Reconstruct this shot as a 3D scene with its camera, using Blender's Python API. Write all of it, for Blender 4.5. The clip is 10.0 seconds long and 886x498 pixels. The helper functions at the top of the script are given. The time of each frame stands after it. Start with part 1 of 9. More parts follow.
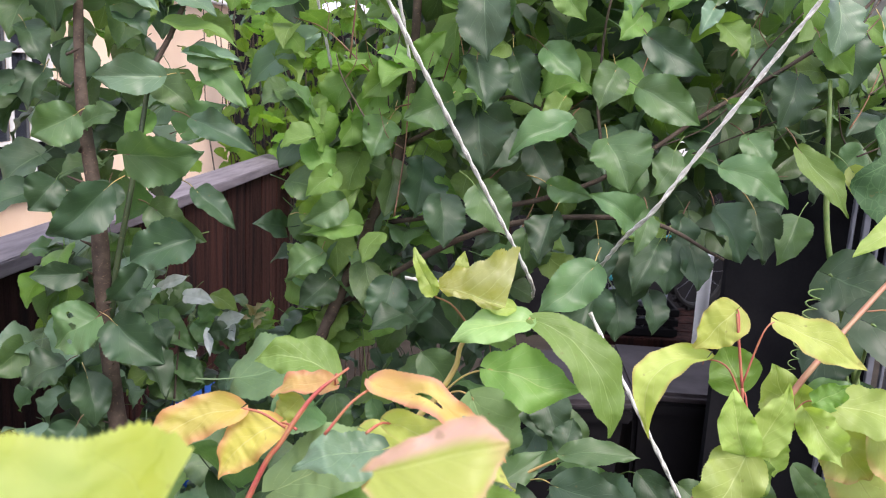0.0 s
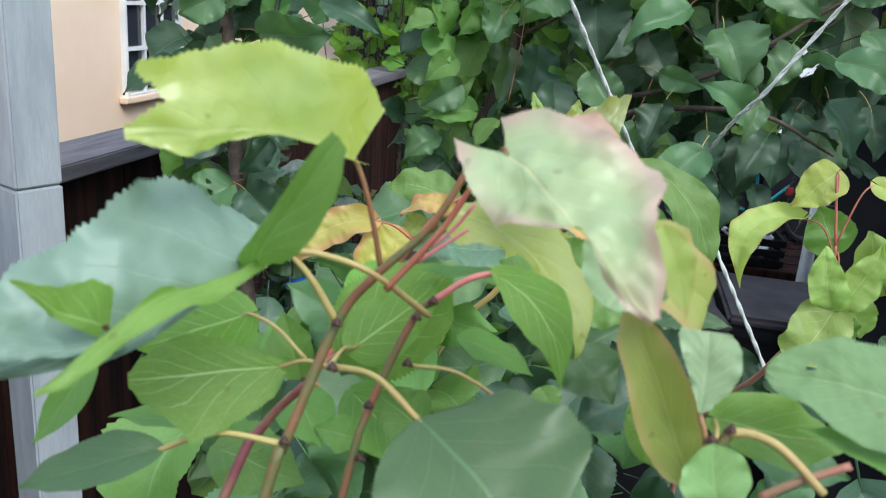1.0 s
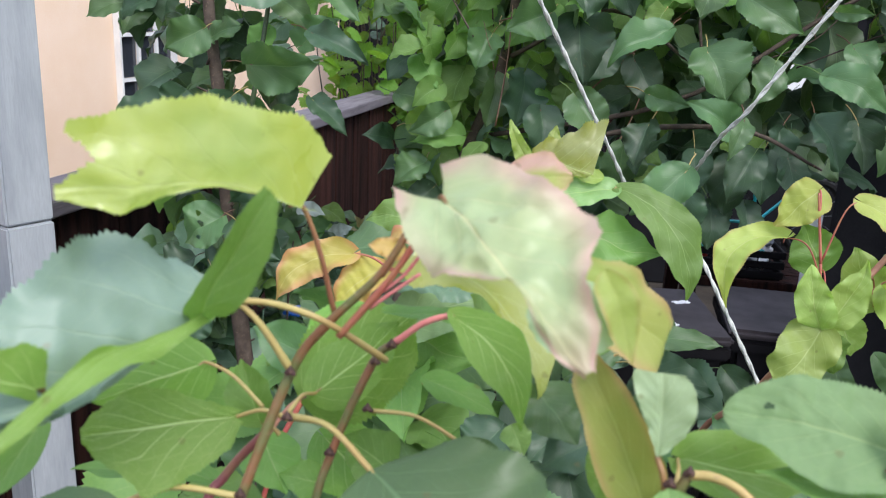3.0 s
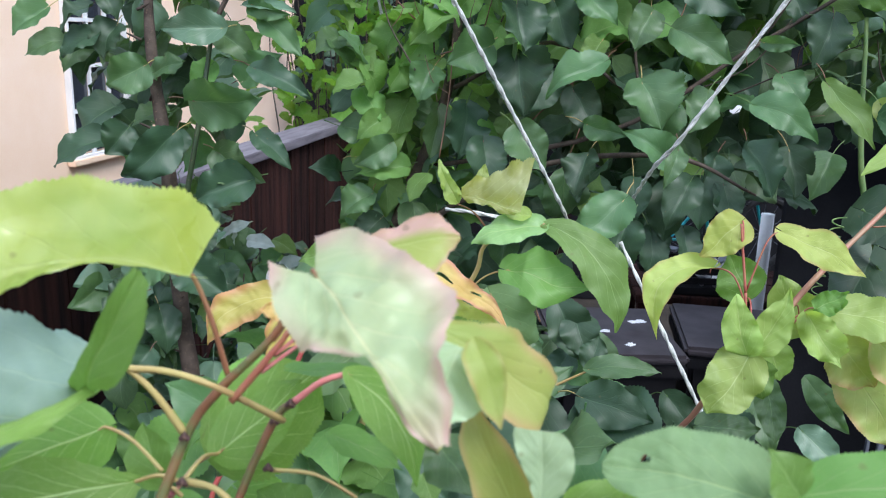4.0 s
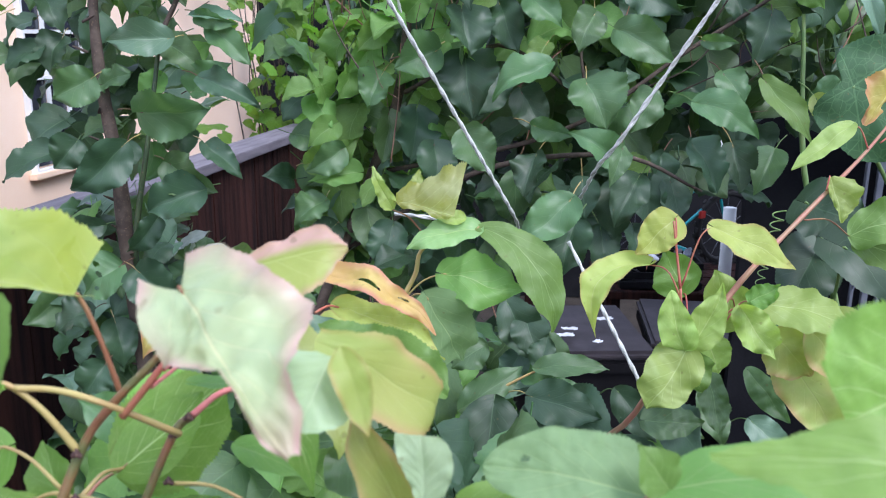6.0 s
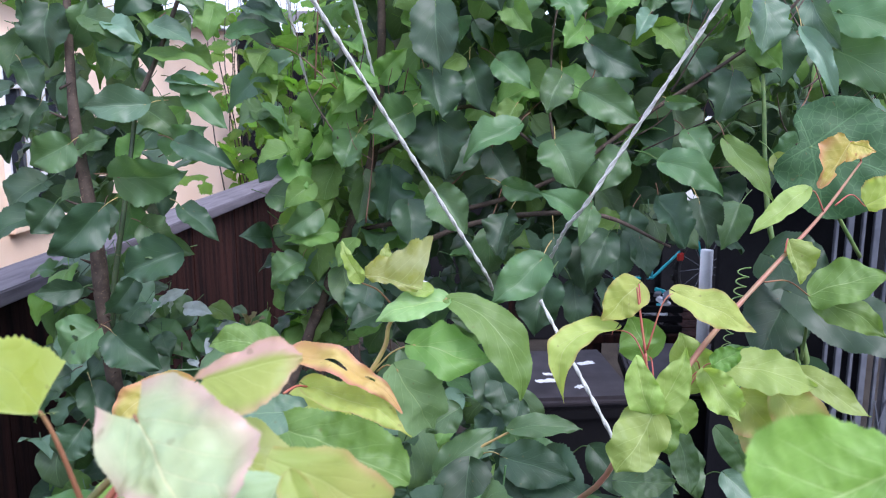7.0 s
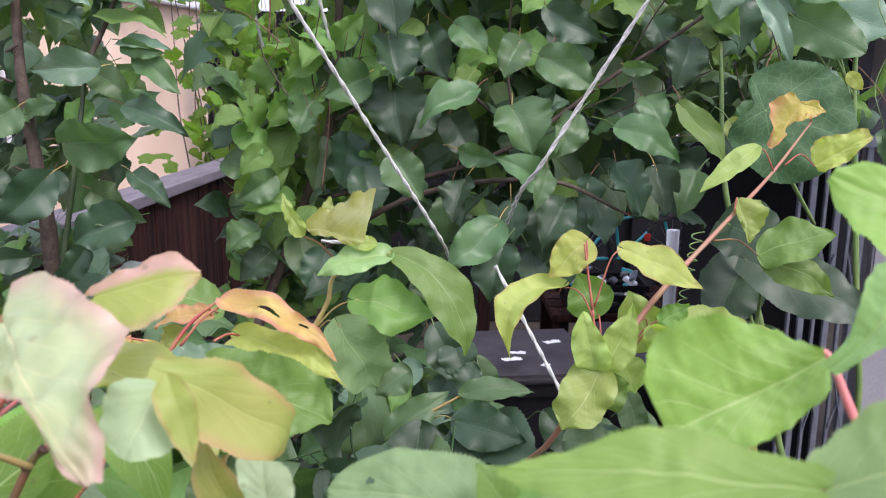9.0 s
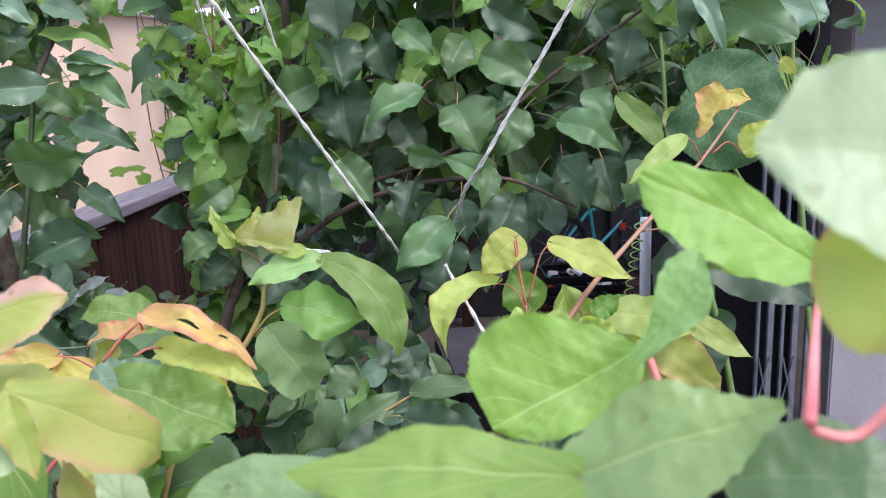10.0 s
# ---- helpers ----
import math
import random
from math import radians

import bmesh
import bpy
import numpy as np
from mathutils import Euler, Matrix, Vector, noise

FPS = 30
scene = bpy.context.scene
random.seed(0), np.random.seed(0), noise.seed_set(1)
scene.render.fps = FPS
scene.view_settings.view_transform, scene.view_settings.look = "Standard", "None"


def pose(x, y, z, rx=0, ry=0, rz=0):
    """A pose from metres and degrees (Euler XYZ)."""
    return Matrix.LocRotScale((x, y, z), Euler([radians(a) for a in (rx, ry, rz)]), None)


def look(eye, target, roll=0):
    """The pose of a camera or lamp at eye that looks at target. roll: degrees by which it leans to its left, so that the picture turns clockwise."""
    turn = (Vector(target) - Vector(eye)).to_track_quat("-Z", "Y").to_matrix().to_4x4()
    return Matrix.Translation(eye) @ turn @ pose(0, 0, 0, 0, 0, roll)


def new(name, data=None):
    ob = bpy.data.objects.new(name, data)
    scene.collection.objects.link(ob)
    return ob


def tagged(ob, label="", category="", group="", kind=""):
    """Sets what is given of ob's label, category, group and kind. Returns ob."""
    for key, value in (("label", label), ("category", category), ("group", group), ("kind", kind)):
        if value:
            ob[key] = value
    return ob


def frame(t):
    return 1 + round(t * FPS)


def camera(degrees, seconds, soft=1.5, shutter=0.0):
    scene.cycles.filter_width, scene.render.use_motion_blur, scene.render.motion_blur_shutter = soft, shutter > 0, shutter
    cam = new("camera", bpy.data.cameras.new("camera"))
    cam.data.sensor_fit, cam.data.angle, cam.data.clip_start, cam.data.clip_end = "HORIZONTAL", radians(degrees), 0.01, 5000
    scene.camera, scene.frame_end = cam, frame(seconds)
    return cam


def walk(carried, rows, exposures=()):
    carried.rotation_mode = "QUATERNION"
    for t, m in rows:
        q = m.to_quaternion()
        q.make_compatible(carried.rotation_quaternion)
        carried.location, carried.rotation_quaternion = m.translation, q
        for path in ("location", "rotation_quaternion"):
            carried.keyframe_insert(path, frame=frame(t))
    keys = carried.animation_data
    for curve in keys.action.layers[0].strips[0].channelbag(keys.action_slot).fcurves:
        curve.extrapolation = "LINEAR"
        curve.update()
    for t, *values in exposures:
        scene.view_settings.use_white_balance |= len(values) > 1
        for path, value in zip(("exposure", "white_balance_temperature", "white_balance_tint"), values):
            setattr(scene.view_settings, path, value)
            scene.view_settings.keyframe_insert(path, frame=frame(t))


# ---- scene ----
cam = camera(56.2, 10.0, 1.0)
cam.data.dof.use_dof, cam.data.dof.focus_distance, cam.data.dof.aperture_fstop = True, 1.0, 20.0
PATH = [
    (0, (0.0010, 0.0146, 2.3044), (0.0108, 1.9691, 1.8806), 3.0),
    (0.5, (-0.0098, -0.0455, 2.2690), (-0.1684, 1.8825, 1.7614), 4.4),
    (1, (-0.0030, -0.0781, 2.2446), (-0.2193, 1.8179, 1.6461), 4.5),
    (1.5, (-0.0089, -0.0679, 2.2422), (-0.2479, 1.8210, 1.6299), 3.8),
    (2, (-0.0019, -0.0699, 2.2486), (-0.2591, 1.8223, 1.6541), 3.2),
    (3.5, (0.0263, -0.0691, 2.2594), (-0.1649, 1.8510, 1.7333), 2.4),
    (4, (0.0425, -0.0698, 2.2711), (-0.1017, 1.8614, 1.7715), 2.0),
    (4.5, (0.0542, -0.0727, 2.2687), (-0.0612, 1.8602, 1.7682), 1.6),
    (5, (0.0621, -0.0702, 2.2675), (-0.0481, 1.8585, 1.7499), 1.3),
    (5.5, (0.0684, -0.0721, 2.2705), (-0.0351, 1.8590, 1.7607), 1.0),
    (6.8, (0.0908, -0.0770, 2.2985), (0.0433, 1.8767, 1.8729), 0.1),
    (7, (0.0924, -0.0836, 2.3078), (0.0467, 1.8762, 1.9114), -0.1),
    (7.5, (0.0995, -0.0929, 2.3206), (0.0673, 1.8779, 1.9820), 0.2),
    (8, (0.1031, -0.0978, 2.3180), (0.0880, 1.8753, 1.9915), 0.4),
    (8.5, (0.1123, -0.0889, 2.3022), (0.1229, 1.8764, 1.9315), 0.5),
    (9, (0.1195, -0.0760, 2.2762), (0.1382, 1.8771, 1.8460), 0.4),
    (9.5, (0.1304, -0.0775, 2.2768), (0.1440, 1.8722, 1.8312), -0.2),
    (10, (0.1738, -0.0895, 2.2826), (0.2231, 1.8616, 1.8456), -2.2),
]
walk(cam, [(t, look(eye, target, roll)) for t, eye, target, roll in PATH], [(0.0, 1.33, 7000, 20), (0.4, 0.84, 6100, 3), (2.0, 0.94, 6350, 5), (3.4, 0.97, 6450, 12), (4.0, 1.01, 6000, 10), (5.5, 1.10, 5850, 15), (7.0, 1.10, 5850, 20), (8.0, 1.05, 6250, 26), (8.6, 1.0, 6600, 25), (9.5, 1.09, 6400, 21), (10.0, 1.10, 6350, 20)])

# ---------------------------------------------------------------- light
world = bpy.data.worlds.new("overcast_sky")
scene.world = world
world.use_nodes = True
wn = world.node_tree
sky = wn.nodes.new("ShaderNodeTexSky")
sky.sky_type = "NISHITA"
sky.sun_disc = False
sky.sun_elevation = radians(58)
sky.sun_rotation = radians(135)
sky.air_density, sky.dust_density, sky.ozone_density = 1.0, 3.0, 1.0
grey = wn.nodes.new("ShaderNodeMixRGB")
grey.inputs[0].default_value = 0.55
grey.inputs[2].default_value = (7.9, 8.9, 10.9, 1)
wn.links.new(sky.outputs[0], grey.inputs[1])
wn.links.new(grey.outputs[0], wn.nodes["Background"].inputs[0])
wn.nodes["Background"].inputs[1].default_value = 0.115
sun = new("sun", bpy.data.lights.new("sun", "SUN"))
sun.data.energy, sun.data.angle, sun.data.color = 1.5, radians(25), (1.0, 0.985, 0.97)
sun.matrix_world = look((4, -4, 8), (0, 1, 0))


# ---------------------------------------------------------------- materials
class Nodes:
    """Small helper round a node tree."""

    def __init__(self, name):
        self.m = bpy.data.materials.new(name)
        self.m.use_nodes = True
        self.t = self.m.node_tree
        self.bsdf = self.t.nodes["Principled BSDF"]
        self.out = self.t.nodes["Material Output"]

    def add(self, kind, **props):
        n = self.t.nodes.new(kind)
        for k, v in props.items():
            setattr(n, k, v)
        return n

    def link(self, a, b):
        self.t.links.new(a, b)

    def val(self, x, socket):
        if isinstance(x, (int, float)):
            socket.default_value = x
        elif isinstance(x, tuple):
            socket.default_value = (*x, 1) if len(x) == 3 else x
        else:
            self.link(x, socket)

    def math(self, op, a, b=0.0, c=None, clamp=False):
        n = self.add("ShaderNodeMath", operation=op, use_clamp=clamp)
        self.val(a, n.inputs[0])
        self.val(b, n.inputs[1])
        if c is not None:
            self.val(c, n.inputs[2])
        return n.outputs[0]

    def ramp(self, x, lo, hi, a=0.0, b=1.0):
        n = self.add("ShaderNodeMapRange", interpolation_type="SMOOTHSTEP")
        for i, v in enumerate((x, lo, hi, a, b)):
            self.val(v, n.inputs[i])
        return n.outputs[0]

    def mix(self, f, a, b, mode="MIX"):
        n = self.add("ShaderNodeMixRGB", blend_type=mode)
        self.val(f, n.inputs[0])
        self.val(a, n.inputs[1])
        self.val(b, n.inputs[2])
        return n.outputs[0]

    def coord(self, which="Object"):
        return self.add("ShaderNodeTexCoord").outputs[which]

    def noise(self, vec, scale, detail=4.0, rough=0.55, dist=0.0):
        n = self.add("ShaderNodeTexNoise")
        self.link(vec, n.inputs["Vector"])
        n.inputs["Scale"].default_value = scale
        n.inputs["Detail"].default_value = detail
        n.inputs["Roughness"].default_value = rough
        n.inputs["Distortion"].default_value = dist
        return n.outputs[0]

    def stretch(self, vec, sx, sy, sz):
        n = self.add("ShaderNodeMapping")
        self.link(vec, n.inputs[0])
        n.inputs["Scale"].default_value = (sx, sy, sz)
        return n.outputs[0]

    def bump(self, h, strength, dist=0.002):
        n = self.add("ShaderNodeBump")
        n.inputs["Strength"].default_value = strength
        n.inputs["Distance"].default_value = dist
        self.link(h, n.inputs["Height"])
        self.link(n.outputs[0], self.bsdf.inputs["Normal"])
        return n.outputs[0]

    def set(self, **kw):
        for k, v in kw.items():
            self.val(v, self.bsdf.inputs[{"color": "Base Color", "rough": "Roughness", "metal": "Metallic", "spec": "Specular IOR Level"}[k]])
        return self.m


def leaf_material(name, top, vein, second, rough=0.42, glow=0.35, edge=None, fine=1.0, spec=0.45, net_scale=210, ribs=0.62, flush=None, mottle=0.45, rim=0.70):
    """Leaf blade: midrib and side veins follow the blade's own UV, with mottling at two scales and light passing through."""
    n = Nodes(name)
    uv = n.add("ShaderNodeSeparateXYZ")
    n.link(n.coord("UV"), uv.inputs[0])
    across = n.math("ABSOLUTE", n.math("SUBTRACT", uv.outputs[0], 0.5))
    across = n.math("MULTIPLY", across, 2.0)
    along = uv.outputs[1]
    ob = n.coord("Object")
    wob = n.math("MULTIPLY", n.noise(ob, 60, 2), 0.30)
    side = n.math("SUBTRACT", n.math("MULTIPLY", along, 5.0), n.math("MULTIPLY", n.math("POWER", across, 0.80), 2.5))
    side = n.math("ADD", n.math("ADD", side, wob), n.math("MULTIPLY_ADD", n.math("GREATER_THAN", uv.outputs[0], 0.5), 0.42, 8.0))
    saw = n.math("ABSOLUTE", n.math("SUBTRACT", n.math("FRACT", side), 0.5))
    rib = n.ramp(saw, n.math("MULTIPLY_ADD", across, 0.030, 0.452), 0.499)
    rib = n.math("MULTIPLY", rib, n.ramp(across, 1.0, 0.45, 0.15, 1.0))
    cross = n.math("ADD", n.math("MULTIPLY", across, 5.0), n.math("ADD", n.math("MULTIPLY", n.math("FLOOR", side), 0.37), n.math("MULTIPLY", wob, 2.6)))
    lace = n.math("ABSOLUTE", n.math("SUBTRACT", n.math("FRACT", n.math("ADD", cross, 8.0)), 0.5))
    lace = n.math("MULTIPLY", n.ramp(lace, 0.465, 0.499), 0.22)
    mid = n.ramp(across, n.math("MULTIPLY_ADD", along, -0.030, 0.046), 0.008)
    veins = n.math("MAXIMUM", n.math("MAXIMUM", n.math("MULTIPLY", rib, 0.75), lace), mid)
    net = n.add("ShaderNodeTexVoronoi", feature="DISTANCE_TO_EDGE")
    n.link(ob, net.inputs["Vector"])
    net.inputs["Scale"].default_value = net_scale
    mesh = n.ramp(net.outputs["Distance"], 0.09, 0.0)
    info = n.add("ShaderNodeObjectInfo").outputs["Random"]
    blot = n.ramp(n.noise(ob, 24, 2), 0.30, 0.75)
    col = n.mix(n.math("MULTIPLY", blot, mottle), top, second)
    hue = n.add("ShaderNodeHueSaturation")
    n.val(n.math("ADD", 0.485, n.math("MULTIPLY", info, 0.03)), hue.inputs["Hue"])
    n.val(n.math("ADD", 0.80, n.math("MULTIPLY", info, 0.42)), hue.inputs["Value"])
    n.link(col, hue.inputs["Color"])
    col = hue.outputs[0]
    if flush:
        col = n.mix(n.math("MULTIPLY", n.ramp(uv.outputs[0], 0.48, 0.22), 0.85), col, flush)
    if edge:
        band = n.math("ADD", n.ramp(across, rim, 1.08), n.math("MULTIPLY", n.ramp(along, 0.75, 1.0), 0.6), clamp=True)
        band = n.math("MULTIPLY", band, n.ramp(n.noise(ob, 25, 2), 0.25, 0.6))
        col = n.mix(band, col, edge)
    col = n.mix(n.math("MULTIPLY", mesh, 0.06 * fine), col, vein)
    col = n.mix(n.math("MULTIPLY", veins, ribs), col, vein)
    speck = n.ramp(n.noise(ob, 130, 1), 0.74, 0.8)
    col = n.mix(n.math("MULTIPLY", speck, 0.35), col, (0.16, 0.12, 0.04))
    h = n.math("SUBTRACT", n.math("MULTIPLY", n.noise(ob, 110, 3), 0.22), n.math("ADD", n.math("MULTIPLY", veins, 0.5), n.math("MULTIPLY", mesh, 0.03 * fine)))
    bump = n.bump(h, 0.5, 0.0009)
    n.set(color=col, rough=n.math("ADD", rough, n.math("MULTIPLY", n.noise(ob, 45, 2), 0.12)), spec=spec)
    tr = n.add("ShaderNodeBsdfTranslucent")
    lit = n.mix(1.0, col, (1.15, 1.25, 0.55), "MULTIPLY")
    n.link(lit, tr.inputs["Color"])
    n.link(bump, tr.inputs["Normal"])
    sh = n.add("ShaderNodeMixShader")
    sh.inputs[0].default_value = glow
    n.link(n.bsdf.outputs[0], sh.inputs[1])
    n.link(tr.outputs[0], sh.inputs[2])
    n.link(sh.outputs[0], n.out.inputs["Surface"])
    return n.m


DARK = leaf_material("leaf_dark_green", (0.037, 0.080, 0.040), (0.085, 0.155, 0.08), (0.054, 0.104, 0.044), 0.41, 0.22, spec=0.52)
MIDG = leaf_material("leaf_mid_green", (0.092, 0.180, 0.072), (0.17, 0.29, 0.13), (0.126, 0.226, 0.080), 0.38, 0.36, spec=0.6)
FRESH = leaf_material("leaf_fresh_green", (0.160, 0.290, 0.068), (0.38, 0.50, 0.22), (0.200, 0.335, 0.080), 0.42, 0.42)
# Blue in this green carries the sky's sheen on upturned leaves.
BLUE = leaf_material("leaf_blue_green_sheen", (0.128, 0.225, 0.142), (0.26, 0.38, 0.23), (0.155, 0.255, 0.155), 0.38, 0.25, spec=0.6)
LIME = leaf_material("leaf_yellow_green", (0.365, 0.475, 0.130), (0.56, 0.64, 0.28), (0.310, 0.450, 0.120), 0.38, 0.45)
YELLOW = leaf_material("leaf_yellow", (0.47, 0.53, 0.13), (0.60, 0.64, 0.28), (0.40, 0.51, 0.13), 0.45, 0.45, (0.50, 0.37, 0.14), rim=0.8)
PALE = leaf_material("leaf_pale_bronze_edge", (0.36, 0.44, 0.24), (0.60, 0.57, 0.32), (0.35, 0.37, 0.17), 0.34, 0.27, (0.52, 0.34, 0.29), spec=0.55, mottle=0.9, rim=0.48)
ORANGE = leaf_material("leaf_orange", (0.64, 0.39, 0.16), (0.70, 0.50, 0.22), (0.60, 0.48, 0.15), 0.42, 0.42, (0.60, 0.25, 0.19), mottle=0.8, rim=0.45)
BLUSH = leaf_material("leaf_blush", (0.36, 0.44, 0.10), (0.50, 0.55, 0.20), (0.44, 0.46, 0.13), 0.36, 0.4, (0.56, 0.34, 0.24), flush=(0.64, 0.36, 0.36))
OLIVE = leaf_material("leaf_olive", (0.350, 0.431, 0.114), (0.46, 0.50, 0.18), (0.43, 0.40, 0.13), 0.42, 0.42, (0.50, 0.33, 0.16), mottle=0.7, rim=0.6)
GOLD = leaf_material("leaf_golden", (0.60, 0.53, 0.13), (0.66, 0.60, 0.26), (0.54, 0.52, 0.12), 0.42, 0.42, (0.64, 0.31, 0.17), rim=0.35)
GOURD = leaf_material("leaf_gourd", (0.046, 0.125, 0.050), (0.10, 0.21, 0.085), (0.062, 0.155, 0.055), 0.55, 0.25, fine=6.0, spec=0.35, net_scale=75)
MATTE = leaf_material("leaf_matte_green", (0.18, 0.275, 0.125), (0.34, 0.45, 0.22), (0.215, 0.32, 0.14), 0.55, 0.33, spec=0.35)
PALEG = leaf_material("leaf_pale_green_top", (0.24, 0.39, 0.14), (0.47, 0.60, 0.26), (0.29, 0.44, 0.16), 0.34, 0.35, spec=0.5)
UNDER = leaf_material("leaf_underside", (0.228, 0.402, 0.100), (0.60, 0.72, 0.36), (0.285, 0.45, 0.118), 0.5, 0.56, spec=0.25, ribs=1.0)
BROWN = leaf_material("leaf_dead_patch", (0.13, 0.065, 0.02), (0.20, 0.13, 0.05), (0.06, 0.045, 0.02), 0.6, 0.2)
SPRING = leaf_material("leaf_spring_green", (0.25, 0.465, 0.10), (0.52, 0.66, 0.28), (0.30, 0.50, 0.11), 0.42, 0.42, spec=0.4, ribs=0.8)
MINT = leaf_material("leaf_mint_green", (0.41, 0.55, 0.33), (0.56, 0.66, 0.44), (0.45, 0.58, 0.33), 0.38, 0.3, spec=0.5)
PALELIME = leaf_material("leaf_pale_lime", (0.45, 0.475, 0.11), (0.60, 0.66, 0.32), (0.54, 0.60, 0.30), 0.22, 0.55, spec=0.9, mottle=0.8)
# Paler version for one large leaf, again with sky sheen in the base colour.
SAGE = leaf_material("leaf_sage_sheen", (0.165, 0.245, 0.188), (0.32, 0.42, 0.30), (0.205, 0.285, 0.215), 0.40, 0.25, spec=0.6)
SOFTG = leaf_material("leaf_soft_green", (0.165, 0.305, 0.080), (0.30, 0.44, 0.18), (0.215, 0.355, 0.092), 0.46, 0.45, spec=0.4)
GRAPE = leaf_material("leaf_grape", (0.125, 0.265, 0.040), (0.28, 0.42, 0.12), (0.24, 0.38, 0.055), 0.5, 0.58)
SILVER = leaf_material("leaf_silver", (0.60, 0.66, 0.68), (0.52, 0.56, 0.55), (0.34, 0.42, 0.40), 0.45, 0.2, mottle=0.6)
DRY = leaf_material("leaf_dried_buff", (0.38, 0.33, 0.19), (0.44, 0.40, 0.26), (0.24, 0.27, 0.12), 0.7, 0.25, spec=0.2)


def stem_material(name, a, b, rough=0.5):
    n = Nodes(name)
    ob = n.coord()
    f = n.ramp(n.noise(ob, 45, 3), 0.35, 0.65)
    g = n.ramp(n.noise(ob, 300, 2), 0.62, 0.7)
    col = n.mix(n.math("MULTIPLY", g, 0.4), n.mix(f, a, b), (0.30, 0.20, 0.12))
    n.bump(n.noise(ob, 260, 3), 0.4, 0.001)
    return n.set(color=col, rough=rough)


RED = stem_material("petiole_red", (0.36, 0.07, 0.06), (0.36, 0.14, 0.07))
RUST = stem_material("petiole_rust", (0.24, 0.10, 0.05), (0.27, 0.15, 0.06))
REDBROWN = stem_material("petiole_red_brown", (0.13, 0.055, 0.035), (0.16, 0.09, 0.045))
PINK = stem_material("petiole_pink", (0.64, 0.17, 0.17), (0.66, 0.24, 0.22))
BUFF = stem_material("petiole_buff", (0.42, 0.34, 0.12), (0.40, 0.27, 0.10))
TWIG = stem_material("twig_green_brown", (0.115, 0.125, 0.038), (0.23, 0.09, 0.042))
PURPLE = stem_material("twig_purple", (0.22, 0.06, 0.07), (0.26, 0.12, 0.08))
BUD = stem_material("bud_dark", (0.04, 0.018, 0.015), (0.07, 0.03, 0.025), 0.7)
ROSY = stem_material("twig_rosy", (0.36, 0.15, 0.10), (0.30, 0.18, 0.10))
BARK = stem_material("bark_grey_brown", (0.05, 0.034, 0.025), (0.09, 0.066, 0.05), 0.85)
DARKSTALK = stem_material("stalk_dark_green", (0.035, 0.062, 0.026), (0.05, 0.078, 0.032))
GREENSTALK = stem_material("stalk_green", (0.10, 0.19, 0.05), (0.16, 0.24, 0.07))


def paint(name, base, other, rough=0.6, scale=6.0, grain=(1, 1, 1), bump=0.3, metal=0.0, fine=80.0, spec=0.4, vary=0.0):
    n = Nodes(name)
    ob = n.stretch(n.coord(), *grain)
    f = n.ramp(n.noise(ob, scale, 5), 0.35, 0.7)
    g = n.noise(ob, fine, 4)
    col = n.mix(f, base, other)
    col = n.mix(0.35, col, n.mix(g, (0.25, 0.25, 0.25), (0.85, 0.85, 0.85)), "OVERLAY")
    if vary:
        own = n.math("MULTIPLY_ADD", n.add("ShaderNodeObjectInfo").outputs["Random"], 2 * vary, 1 - vary)
        shift = n.add("ShaderNodeHueSaturation")
        n.val(own, shift.inputs["Value"])
        n.link(col, shift.inputs["Color"])
        col = shift.outputs[0]
    n.bump(g, bump, 0.003)
    return n.set(color=col, rough=n.math("ADD", rough, n.math("MULTIPLY", f, 0.15)), metal=metal, spec=spec)


STUCCO = paint("stucco_peach", (0.84, 0.61, 0.44), (0.88, 0.66, 0.50), 0.85, 3, bump=0.7, fine=140)
FENCE = paint("fence_dark_wood", (0.034, 0.013, 0.010), (0.009, 0.006, 0.006), 0.8, 3, (9, 9, 0.6), 0.6, fine=40, spec=0.1, vary=0.5)
CAPWOOD = paint("fence_cap_grey_wood", (0.155, 0.138, 0.155), (0.10, 0.088, 0.10), 0.7, 4, (9, 1, 9), 0.5, fine=30)
WHITEWOOD = paint("post_white_paint", (0.36, 0.38, 0.40), (0.28, 0.30, 0.32), 0.5, 5, (6, 6, 1), 0.3, fine=40)
TRIM = paint("trim_white", (0.78, 0.78, 0.77), (0.68, 0.68, 0.68), 0.45, 8)
SOIL = paint("soil", (0.035, 0.028, 0.022), (0.02, 0.016, 0.013), 0.95, 4, bump=1.0, fine=60)
# Greyer than the bin body: the lid's sky reflection is in this colour.
LIDGREY = paint("plastic_lid_sheen", (0.050, 0.040, 0.044), (0.034, 0.028, 0.031), 0.6, 5, bump=0.2, spec=0.3)
BLACK = paint("plastic_black", (0.007, 0.0065, 0.008), (0.011, 0.010, 0.011), 0.55, 4, bump=0.15, spec=0.12)
GREYWALL = paint("wall_grey", (0.27, 0.255, 0.27), (0.23, 0.215, 0.23), 0.7, 3)
STEEL = paint("steel_painted", (0.17, 0.18, 0.21), (0.12, 0.13, 0.155), 0.4, 20, metal=0.3)
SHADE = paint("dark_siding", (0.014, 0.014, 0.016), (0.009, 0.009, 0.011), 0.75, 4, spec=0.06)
TWINE = paint("twine_white", (0.62, 0.62, 0.58), (0.46, 0.46, 0.42), 0.8, 90, bump=0.8, fine=400)
PAPER = paint("paper_white", (0.78, 0.77, 0.78), (0.66, 0.66, 0.68), 0.7, 12)
TEAL = paint("metal_teal", (0.02, 0.42, 0.45), (0.03, 0.34, 0.38), 0.3, 9)
RUBBER = paint("rubber_black", (0.018, 0.018, 0.018), (0.03, 0.03, 0.03), 0.8, 30)
